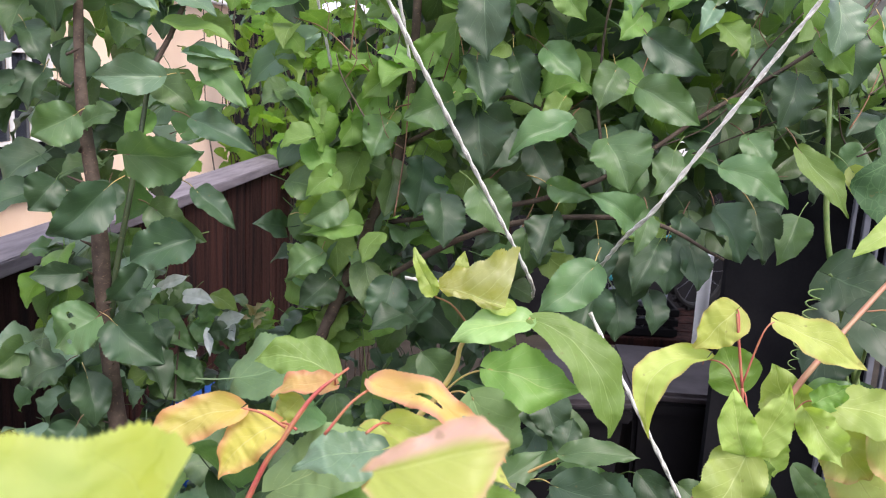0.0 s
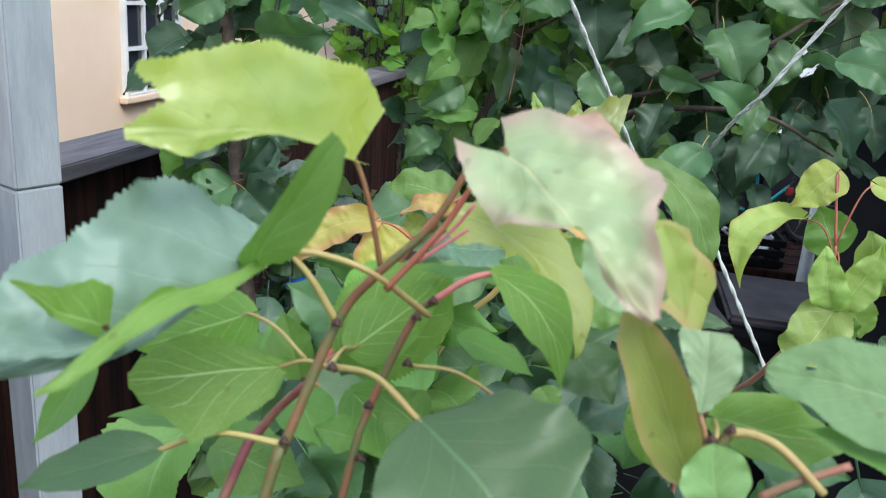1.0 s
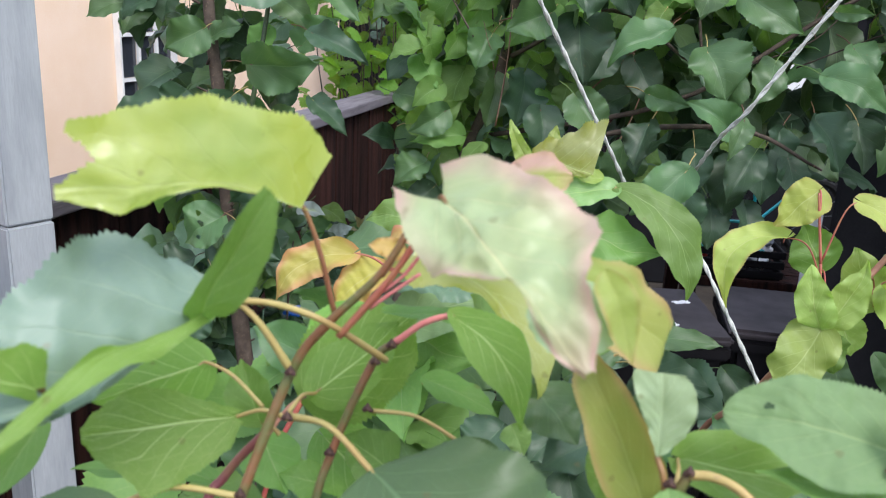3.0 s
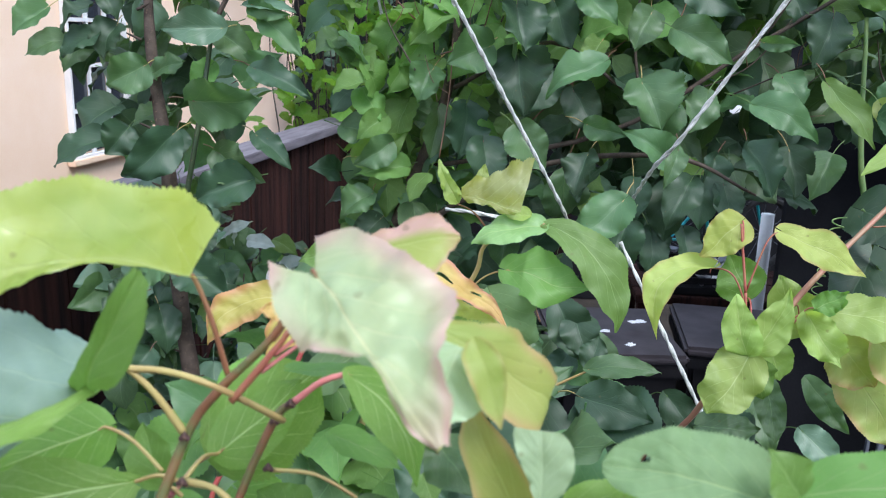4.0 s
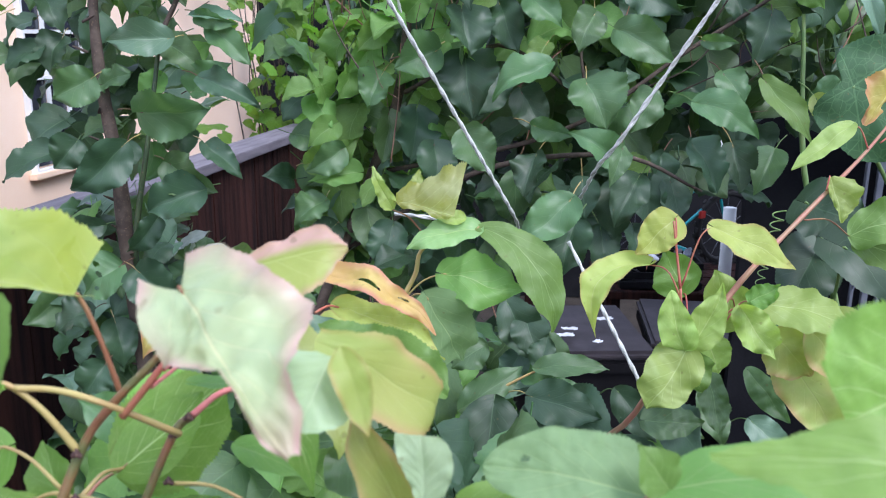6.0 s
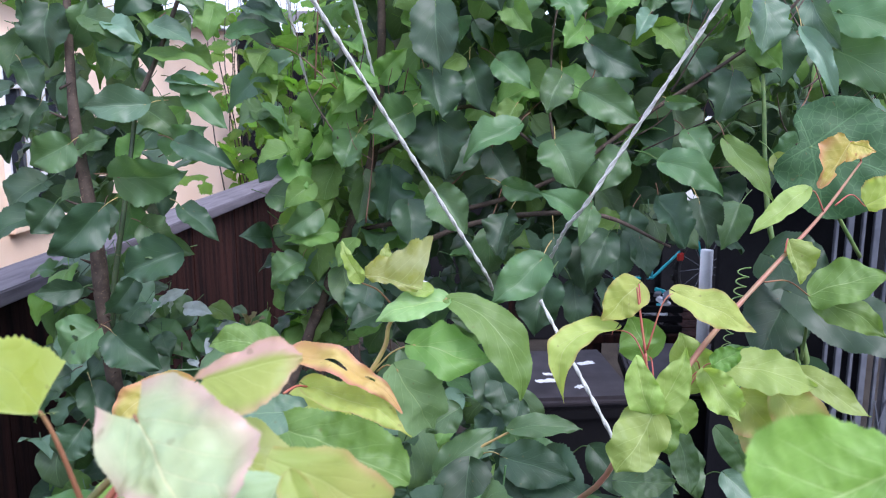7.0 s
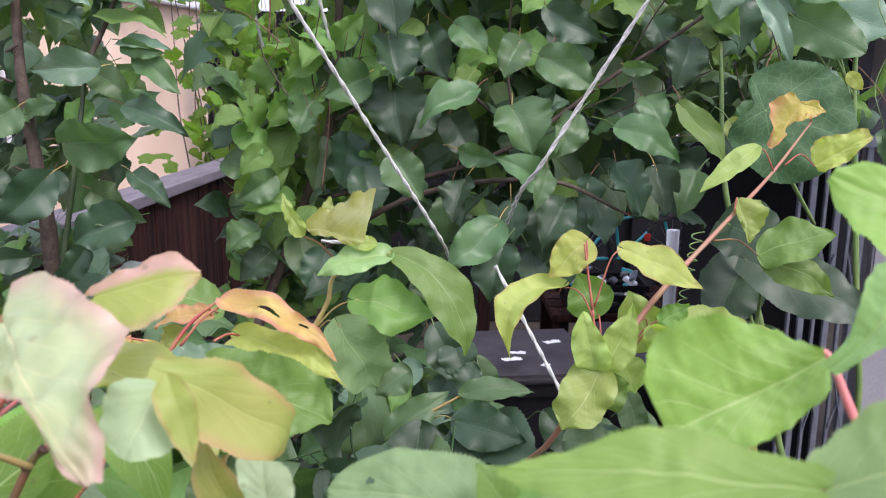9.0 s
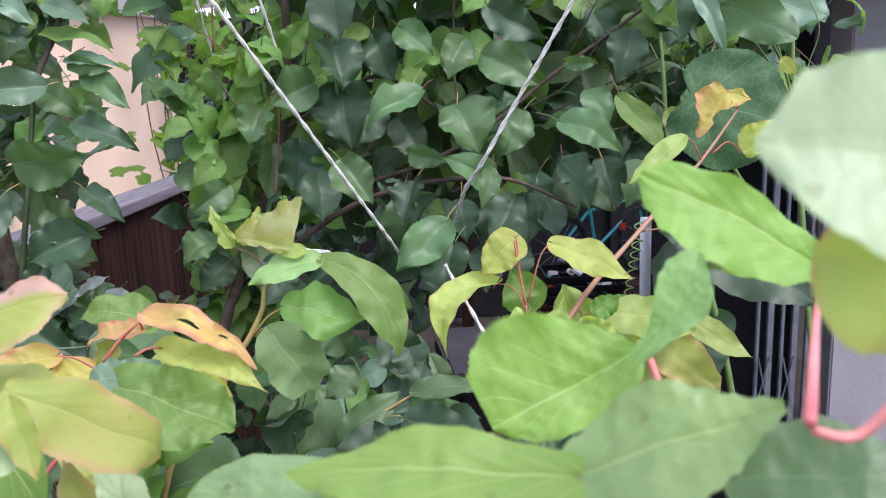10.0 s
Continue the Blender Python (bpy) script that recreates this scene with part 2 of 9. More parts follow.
REDP = paint("plastic_red", (0.55, 0.03, 0.02), (0.45, 0.03, 0.02), 0.4, 9)
BLUEP = paint("plastic_blue", (0.012, 0.09, 0.36), (0.015, 0.07, 0.28), 0.4, 9)
BRICKRED = paint("roof_brick_red", (0.30, 0.13, 0.09), (0.22, 0.10, 0.08), 0.8, 9)
GLASS = Nodes("window_glass").set(color=(0.03, 0.035, 0.045), rough=0.06, spec=0.8)


# ---------------------------------------------------------------- makers
def part(name, bm, material, parent=None, label="", smooth=False):
    me = bpy.data.meshes.new(name)
    bm.normal_update()
    bm.to_mesh(me)
    bm.free()
    me.materials.append(material)
    if smooth:
        me.shade_smooth()
    ob = new(name, me)
    if parent is not None:
        ob.parent = parent
    if label:
        tagged(ob, label)
    return ob


def thing(name, label, category, group="", kind="", at=(0, 0, 0)):
    ob = new(name)
    ob.location = at
    ob.empty_display_size = 0.05
    return tagged(ob, label, category, group, kind)


def box(bm, lo, hi, bevel=0.0, m=None):
    lo, hi = Vector(lo), Vector(hi)
    r = bmesh.ops.create_cube(bm, size=1.0)
    vs = r["verts"]
    for v in vs:
        v.co = Vector((lo[i] + (v.co[i] + 0.5) * (hi[i] - lo[i]) for i in range(3)))
    if bevel:
        es = list({e for v in vs for e in v.link_edges})
        r = bmesh.ops.bevel(bm, geom=es, offset=bevel, segments=2, affect="EDGES")
        vs = list({v for f in r["faces"] for v in f.verts} | {v for v in vs if v.is_valid})
    if m is not None:
        bmesh.ops.transform(bm, matrix=m, verts=[v for v in vs if v.is_valid])
    return bm


def smooth_line(points, steps=6):
    """Catmull-Rom through the points."""
    p = [Vector(q) for q in points]
    if len(p) < 3:
        return [p[0].lerp(p[-1], i / steps) for i in range(steps + 1)]
    p = [2 * p[0] - p[1]] + p + [2 * p[-1] - p[-2]]
    out = []
    for i in range(1, len(p) - 2):
        for k in range(steps):
            t = k / steps
            a, b, c, d = p[i - 1], p[i], p[i + 1], p[i + 2]
            out.append(0.5 * (2 * b + (c - a) * t + (2 * a - 5 * b + 4 * c - d) * t * t + (3 * b - a - 3 * c + d) * t ** 3))
    out.append(p[-2])
    return out


def tube(bm, points, radii, sides=8, steps=6, knobs=0.0):
    """A tapered tube along a smooth line."""
    line = smooth_line(points, steps)
    n = len(line)
    prev, side = None, Vector((1, 0.3, 0.1))
    for i, c in enumerate(line):
        d = (line[min(i + 1, n - 1)] - line[max(i - 1, 0)]).normalized()
        side = (side - side.dot(d) * d).normalized()
        up = d.cross(side)
        k = i / (n - 1)
        f = k * (len(radii) - 1)
        j = min(int(f), len(radii) - 2)
        r = radii[j] + (radii[j + 1] - radii[j]) * (f - j)
        r *= 1 + knobs * noise.noise(c * 90)
        ring = [bm.verts.new(c + r * (math.cos(2 * math.pi * s / sides) * side + math.sin(2 * math.pi * s / sides) * up)) for s in range(sides)]
        if prev:
            for s in range(sides):
                bm.faces.new((prev[s], prev[(s + 1) % sides], ring[(s + 1) % sides], ring[s]))
        else:
            bm.faces.new(ring[::-1])
        prev = ring
    bm.faces.new(prev)
    return bm


def stem(name, points, radii, material, parent, sides=8, knobs=0.12, label="", steps=6):
    return part(name, tube(bmesh.new(), points, radii, sides, steps, knobs), material, parent, label, True)


def blade(length, width, rows=22, cols=4, fold=8.0, curl=0.06, wave=0.04, teeth=0.018, heart=0.10, roll=0.0, peak=0.72, tipped=1.0, seed=0, hole=None, square=0.78, warp=0.03, rag=0.05, twist=0.0, bend=0.0, uneven=0.0, outline=None, crinkle=0.0, droop=0.0, tilt=0.0):
    """A toothed, heart-based leaf: stalk end at the origin, tip at +Y, upper face to +Z.
    fold: degrees by which each half rises; curl: arch of the midrib; roll: how the margins turn; wave: ripples of the margin; bend: sideways bow of the midrib;
    droop: how the tip bends down; tilt: degrees by which the right half rises above the left."""
    bm = bmesh.new()
    uvl = bm.loops.layers.uv.new("UVMap")
    rnd = random.Random(seed)
    ph = [rnd.uniform(0, 6.28) for _ in range(4)]
    tf = math.tan(radians(fold))
    skew = rnd.uniform(-0.06, 0.06)
    grid, uvs = [], []
    for i in range(rows + 1):
        s = i / rows
        shape = max(math.sin(math.pi * min(s, 0.9999) ** peak), 0.0) ** square
        shape *= 1.0 - 0.12 * s
        if s > 0.76:
            q = (s - 0.76) / 0.24
            drawn = max(math.sin(math.pi * 0.76 ** peak), 0.0) ** square * 0.91 * ((1 - q) ** 1.35 * 0.93 + 0.07)
            shape += 0.8 * tipped * (min(drawn, shape) - shape) * min(1.0, q * 4)
        shape = max(shape, 0.015)
        row, ruv = [], []
        for j in range(-cols, cols + 1):
            u = j / cols
            w = 0.5 * width * shape * (1 + rag * 2 * noise.noise(Vector((s * 3.1, 5.0 if j > 0 else -5.0, seed * 1.3))))
            if abs(j) == cols:
                w *= 1 + teeth * (1 if i % 2 else -1) + 0.035 * math.sin(9 * s + ph[2] + j) + 1.2 * rag * noise.noise(Vector((s * 8.0, 3.0 if j > 0 else -3.0, seed * 0.7)))
            if outline:
                w = length * max(0.003, along_steps(s, outline[0] if j > 0 else outline[1])) * (1 + rag * noise.noise(Vector((s * 9, 2.0 if j > 0 else -2.0, seed))))
                w *= 1 + (teeth * (1 if i % 2 else -1) if abs(j) == cols else 0)
            w *= 1 + uneven * (1 if j > 0 else -1)
            x = u * w
            y = length * s - heart * length * abs(u) ** 1.5 * max(0.0, 1 - s / 0.30)
            z = abs(x) * tf + x * math.tan(radians(tilt))
            z -= droop * length * max(0.0, s - 0.35) ** 2
            z += curl * length * 4 * s * (1 - s)
            z += wave * width * abs(u) ** 2.2 * (math.sin(11 * s + ph[0] + (1.7 if u > 0 else 0)) + 0.6 * abs(u) ** 2.5 * math.sin(25 * s + ph[3] - (2.1 if u > 0 else 0)))
            z += 0.005 * width * math.cos(2 * math.pi * (6.2 * s - 2.1 * abs(u) ** 0.8)) * abs(u) ** 0.5 * (1 - abs(u)) * 1.6
            z -= 0.012 * width * math.exp(-(abs(u) / 0.12) ** 2)
            z -= roll * width * abs(u) ** 3
            ta = radians(twist) * (s - 0.35)
            x, z = x * math.cos(ta) - (z - curl * length * 4 * s * (1 - s)) * math.sin(ta), x * math.sin(ta) + z
            x += skew * length * s * s + bend * length * 4 * s * (1 - s)
            off = noise.noise_vector(Vector((x, y, seed * 3.7)) * (2.6 / length)) * warp * length
            fade = min(1.0, 4 * s)
            x, y, z = x + off.x * fade * 0.6, y + off.y * fade * 0.6, z + off.z * fade * 1.6
            if crinkle:
                z += crinkle * length * fade * noise.noise(Vector((x, y, seed * 2.1)) * (7.0 / length))
                z += 0.4 * crinkle * length * fade * noise.noise(Vector((x, y, seed * 5.3)) * (17.0 / length))
            row.append(bm.verts.new((x, y, z)))
            ruv.append((u * 0.5 + 0.5, s))
        grid.append(row)
        uvs.append(ruv)
    for i in range(rows):
        for j in range(2 * cols):
            if hole and hole(i / rows, (j + 0.5) / cols - 1):
                continue
            f = bm.faces.new((grid[i][j], grid[i][j + 1], grid[i + 1][j + 1], grid[i + 1][j]))
            for lp, (a, b) in zip(f.loops, ((i, j), (i, j + 1), (i + 1, j + 1), (i + 1, j))):
                lp[uvl].uv = uvs[a][b]
            f.smooth = True
    return bm


def seat(base, tip, normal):
    """The pose of a blade from its stalk end, its tip and its upper face's direction."""
    base, tip = Vector(base), Vector(tip)
    y = (tip - base).normalized()
    z = Vector(normal)
    z = (z - z.dot(y) * y).normalized()
    x = y.cross(z)
    return Matrix((x, y, z)).transposed().to_4x4(), base, (tip - base).length


LEAF_SEED = [100]


def leaf(plant, material, base, tip, normal, width, fold=8, curl=0.06, wave=0.04, roll=0.0, stalk=None, stalk_mat=None, thick=0.0008, rows=26, label="", sag=0.12, **more):
    """One leaf blade of its own, with its petiole from the stem to the blade."""
    LEAF_SEED[0] += 1
    turn, at, length = seat(base, tip, normal)
    ob = part("leaf", blade(length, width, rows * 2, 14 if "hole" in more or "outline" in more else 6, fold, curl, wave, roll=roll, seed=LEAF_SEED[0], **more), material, plant, label)
    ob.matrix_basis = Matrix.Translation(at) @ turn
    if stalk is not None:
        a, b = Vector(stalk), Vector(base)
        d = (Vector(tip) - b).normalized()
        mid = a.lerp(b, 0.5) + (b - a).length * sag * Vector((0, 0, 1))
        inv = ob.matrix_basis.inverted()
        under = (turn @ Vector((0, 0, -1.3 * thick)))
        pts = [inv @ q for q in (a, mid, b - d * thick * 1.2 + under, b + d * length * 0.06 + under)]
        stem("petiole", pts, (thick * 1.25, thick, thick * 0.95, thick * 0.35), stalk_mat or BUFF, ob, 7, 0.1)
    return ob

# ---------------------------------------------------------------- setting
gb = bmesh.new()
bmesh.ops.create_grid(gb, x_segments=120, y_segments=120, size=60)
for v in gb.verts:
    v.co.z = 0.03 * noise.noise(v.co * 0.9)
ground = part("ground", gb, SOIL)
tagged(ground, "bare dark garden soil with scattered litter", "ground", kind="structure")

FM = Matrix.Translation((-1.235, 0, 0)) @ Matrix.Rotation(-math.atan(0.09), 4, "Z")  # along the fence: +Y runs away, +X faces the garden

wall = part("wall_house", box(bmesh.new(), (-0.25, -6, 0), (0, 8.6, 2.76)), STUCCO)
wall.matrix_basis = Matrix.Translation((-2.8, 0, 0)) @ Matrix.Rotation(-math.atan(0.09), 4, "Z")
tagged(wall, "peach stucco wall of the neighbouring house", "wall", kind="structure")
roof = part("roof", box(bmesh.new(), (-3.0, -6, 2.76), (0.10, 8.9, 2.85), 0.01), TRIM, wall)
wall_end = part("wall_end", box(bmesh.new(), (-4.0, 8.6, 0), (0, 8.85, 2.76)), STUCCO, wall)


def house_window(y0, y1, z0, z1):
    w = thing("window_1", "white framed window with a grid of small panes", "window", kind="structure")
    w.matrix_basis = wall.matrix_basis.copy()
    part("window_sill", box(bmesh.new(), (0.002, y0 - 0.03, z0 - 0.035), (0.05, y1 + 0.03, z0), 0.004), STUCCO, w)
    fr = bmesh.new()
    for a, b in (((y0, z0), (y0 + 0.016, z1)), ((y1 - 0.016, z0), (y1, z1)), ((y0 + 0.016, z0), (y1 - 0.016, z0 + 0.016)), ((y0 + 0.016, z1 - 0.016), (y1 - 0.016, z1))):
        box(fr, (0.002, a[0], a[1]), (0.04, b[0], b[1]))
    part("window_frame", fr, TRIM, w)
    ny, nz = 3, 4
    dy, dz = (y1 - y0 - 0.032) / ny, (z1 - z0 - 0.032) / nz
    for i in range(1, ny):
        y = y0 + 0.016 + i * dy
        part("mullion", box(bmesh.new(), (0.012, y - 0.010, z0 + 0.016), (0.030, y + 0.010, z1 - 0.016)), TRIM, w)
    for k in range(1, nz):
        z = z0 + 0.016 + k * dz
        part("mullion", box(bmesh.new(), (0.014, y0 + 0.016, z - 0.010), (0.032, y1 - 0.016, z + 0.010)), TRIM, w)
    for i in range(ny):
        for k in range(nz):
            y, z = y0 + 0.016 + i * dy, z0 + 0.016 + k * dz
            part("pane", box(bmesh.new(), (0.006, y + 0.012, z + 0.012), (0.010, y + dy - 0.012, z + dz - 0.012)), GLASS, w)
    return w


house_window(4.40, 5.0, 1.52, 2.55)


def make_fence():
    f = thing("fence", "dark stained board fence with a weathered grey cap rail", "fence", kind="structure")
    f.matrix_basis = FM
    rnd = random.Random(4)
    y = -2.0
    while y < 4.42:
        w = 0.235 + rnd.uniform(-0.012, 0.012)
        d = rnd.uniform(0, 0.008)
        part("board", box(bmesh.new(), (-0.03 + d, y, 0.03), (-0.008 + d, y + w, 1.765), 0.002), FENCE, f)
        y += w + rnd.uniform(0.003, 0.010)
    for y in (-0.6, 1.75, 4.40):
        part("post", box(bmesh.new(), (-0.125, y, 0), (-0.036, y + 0.09, 1.765), 0.003), FENCE, f)
    for z in (0.35, 1.60):
        part("rail", box(bmesh.new(), (-0.075, -2, z), (-0.037, 4.48, z + 0.09), 0.003), FENCE, f)
    part("cap_rail", box(bmesh.new(), (-0.135, -2.0, 1.766), (0.035, 4.52, 1.806), 0.004), CAPWOOD, f, "weathered grey cap rail")
    return f


make_fence()

# porch post and the house side behind the camera
post = thing("porch_post", "white painted square wooden porch post with peeling joints", "post", kind="structure", at=(-0.939, 1.301, 0))
post.rotation_euler.z = radians(-28)
part("shaft", box(bmesh.new(), (-0.045, -0.045, 0.0), (0.045, 0.045, 1.844), 0.004), WHITEWOOD, post)
part("upper_shaft", box(bmesh.new(), (-0.0445, -0.0445, 1.846), (0.0445, 0.0445, 3.1), 0.004), WHITEWOOD, post)

# far side of the yard
back = part("wall_back", box(bmesh.new(), (-1.85, 7.2, 0), (6.0, 7.4, 2.72)), SHADE)
tagged(back, "dark siding of an outbuilding behind the garden", "wall", kind="structure")
white_door = part("door_1", box(bmesh.new(), (1.86, 7.13, 0.0), (2.30, 7.18, 2.02), 0.004), SHADE)
part("upper_panel", box(bmesh.new(), (1.87, 7.115, 1.22), (2.29, 7.129, 2.01), 0.003), TRIM, white_door, "white painted upper panel")
tagged(white_door, "dark shed door with a white painted upper panel", "door", kind="structure")

pergola = thing("pergola", "weathered white pergola beams above the vine", "pergola", kind="structure")
for y, z in ((6.2, 2.74), (6.35, 2.93), (6.5, 3.05), (6.8, 3.20)):
    part("beam", box(bmesh.new(), (-2.2, y, z), (0.6, y + 0.05, z + 0.075), 0.004), GREYWALL, pergola)
for x in (0.55,):
    part("post", box(bmesh.new(), (x - 0.05, 6.88, 0.0), (x + 0.05, 6.97, 3.28), 0.004), FENCE, pergola)

east = part("wall_east", box(bmesh.new(), (1.765, 2.78, 0), (4.2, 2.95, 2.50)), GREYWALL)
tagged(east, "grey painted house wall beside a folding gate", "wall", kind="structure")
part("trim", box(bmesh.new(), (1.63, 2.70, 0.0), (1.76, 2.86, 2.50), 0.006), GREYWALL, east, "grey corner board")
part("dark_window", box(bmesh.new(), (1.05, 2.95, 0.0), (1.62, 2.99, 2.50)), SHADE, east)
eave = thing("eave", "white painted eave with a gutter and a pale awning sheet", "eave", kind="structure")
part("fascia", box(bmesh.new(), (0.98, 2.60, 2.505), (4.2, 2.66, 2.60), 0.004), TRIM, eave)
part("soffit", box(bmesh.new(), (0.98, 2.665, 2.505), (4.2, 3.3, 2.53)), TRIM, eave)
gut = bmesh.new()
tube(gut, [(0.98, 2.57, 2.62), (2.5, 2.57, 2.62), (4.2, 2.57, 2.62)], (0.03, 0.03, 0.03), 12, 4)
part("gutter", gut, TRIM, eave, smooth=True)
part("awning_sheet", box(bmesh.new(), (0.98, 2.70, 2.66), (4.2, 4.2, 2.70), 0.004, Matrix.Translation((0, 0, -0.48)) @ Matrix.Rotation(radians(10), 4, "X")), TRIM, eave)
far_roof = part("far_roof", box(bmesh.new(), (3.0, 9.0, 3.6), (9.0, 12.0, 4.6)), BRICKRED)
far_house = part("far_house", box(bmesh.new(), (3.2, 9.2, 0), (8.8, 11.8, 3.6)), TRIM)
far_roof.parent = far_house
tagged(far_house, "distant white house with a brick red roof", "house", kind="structure")


def folding_gate():
    g = thing("folding_gate", "pale steel folding gate of upright bars and crossed links", "gate", at=(1.39, 2.735, 0.0))
    for i in range(6):
        x = -0.02 + i * 0.045
        part("upright", box(bmesh.new(), (x - (0.011 if i % 2 else 0.006), -0.008, 0.02), (x + (0.011 if i % 2 else 0.006), 0.008, 2.04), 0.002), STEEL, g)
    for i in range(0, 5, 2):
        x = -0.02 + i * 0.045
        for z in (0.55, 1.0, 1.45):
            part("link", tube(bmesh.new(), [(x, -0.014, z), (x + 0.045, -0.014, z + 0.2)], (0.003, 0.003), 5, 1), STEEL, g)
            part("link", tube(bmesh.new(), [(x + 0.045, -0.020, z), (x, -0.020, z + 0.2)], (0.003, 0.003), 5, 1), STEEL, g)
    for z in (0.03, 2.04):
        part("track", box(bmesh.new(), (-0.05, -0.03, z - 0.02), (0.23, 0.03, z + 0.02), 0.003), STEEL, g)


folding_gate()


def wheeled_bin(at, turn, label):
    b = thing("wheeled_bin", label, "bin", "wheeled bins", at=at)
    b.rotation_euler.z = radians(turn)
    bm = bmesh.new()
    box(bm, (-0.24, -0.27, 0.05), (0.24, 0.27, 1.04), 0.02)
    for v in bm.verts:
        k = 0.80 + 0.20 * v.co.z / 1.04
        v.co.x *= k
        v.co.y *= k
    part("body", bm, BLACK, b, smooth=False)
    part("rim", box(bmesh.new(), (-0.262, -0.292, 0.985), (0.262, 0.292, 1.045), 0.012), BLACK, b)
    lid = bmesh.new()
    box(lid, (-0.265, -0.30, 1.048), (0.265, 0.30, 1.085), 0.014)
    for v in lid.verts:
        if v.co.z > 1.07:
            v.co.z += 0.03 * (1 - (v.co.y / 0.3) ** 2)
    part("lid", lid, LIDGREY, b, "black lid greyed by sky sheen in its colour")
    part("handle", tube(bmesh.new(), [(-0.2, 0.33, 1.0), (0, 0.34, 1.0), (0.2, 0.33, 1.0)], (0.014, 0.014, 0.014), 8, 3), BLACK, b)
    for x in (-0.19, 0.19):
        w = bmesh.new()
        bmesh.ops.create_cone(w, cap_ends=True, segments=20, radius1=0.095, radius2=0.095, depth=0.05, matrix=Matrix.Translation((x, 0.24, 0.095)) @ Matrix.Rotation(radians(90), 4, "Y"))
        part("wheel", w, RUBBER, b)


wheeled_bin((0.50, 3.30, 0.0), 6, "black plastic wheeled bin with papers on its lid")
wheeled_bin((1.08, 3.42, 0.0), -4, "black plastic wheeled bin in front of a bench")


def paper(at, w, d, turn, label):
    bm = bmesh.new()
    bmesh.ops.create_grid(bm, x_segments=8, y_segments=5, size=0.5)
    for v in bm.verts:
        v.co = Vector((v.co.x * w, v.co.y * d, 0.006 + 0.006 * noise.noise(v.co * 5 + Vector(at))))
    ob = part("paper", bm, PAPER)
    ob.matrix_basis = pose(*at, 0, 0, turn)
    tagged(ob, label, "paper", "papers on the bin")


paper((0.43, 3.10, 1.118), 0.083, 0.035, 8, "crumpled white paper strip lying on the bin lid")
paper((0.46, 3.17, 1.121), 0.068, 0.028, -6, "folded white leaflet lying on the bin lid")
paper((0.62, 3.30, 1.124), 0.075, 0.035, 20, "torn white wrapper lying on the bin lid")
paper((0.56, 3.05, 1.112), 0.038, 0.028, 40, "small white paper scrap lying on the bin lid")


def bench():
    b = thing("workbench", "dark wooden workbench with a plank top", "bench", at=(1.15, 4.15, 0))
    for i in range(4):
        part("plank", box(bmesh.new(), (-0.45, -0.30 + i * 0.15, 1.04), (0.45, -0.156 + i * 0.15, 1.08), 0.004), FENCE, b)
    for x in (-0.4, 0.4):
        for y in (-0.25, 0.25):
            part("leg", box(bmesh.new(), (x - 0.035, y - 0.035, 0), (x + 0.035, y + 0.035, 1.038), 0.003), FENCE, b)


bench()


def crate():
    c = thing("crate", "black plastic crate full of mixed small junk", "crate", at=(0.98, 4.02, 1.08))
    for x0, y0, x1, y1 in ((-0.2, -0.14, 0.2, -0.128), (-0.2, 0.128, 0.2, 0.14), (-0.2, -0.127, -0.188, 0.127), (0.188, -0.127, 0.2, 0.127)):
        for z in (0.0, 0.05, 0.10):
            part("slat", box(bmesh.new(), (x0, y0, z + 0.008), (x1, y1, z + 0.042), 0.002), BLACK, c)
    part("bottom", box(bmesh.new(), (-0.19, -0.13, 0.0), (0.19, 0.13, 0.007)), BLACK, c)
    r = random.Random(5)
    mats = (PAPER, BLACK, PAPER, TEAL, STEEL, GREYWALL, REDP)
    for i in range(26):
        bm = box(bmesh.new(), (-r.uniform(0.015, 0.04), -r.uniform(0.01, 0.03), -0.008), (r.uniform(0.015, 0.04), r.uniform(0.01, 0.03), r.uniform(0.004, 0.02)), 0.003)
        ob = part("odd_piece", bm, r.choice(mats), c)
        ob.matrix_basis = pose(r.uniform(-0.15, 0.15), r.uniform(-0.1, 0.1), 0.03 + 0.006 * i, r.uniform(-40, 40), r.uniform(-40, 40), r.uniform(0, 180))


crate()


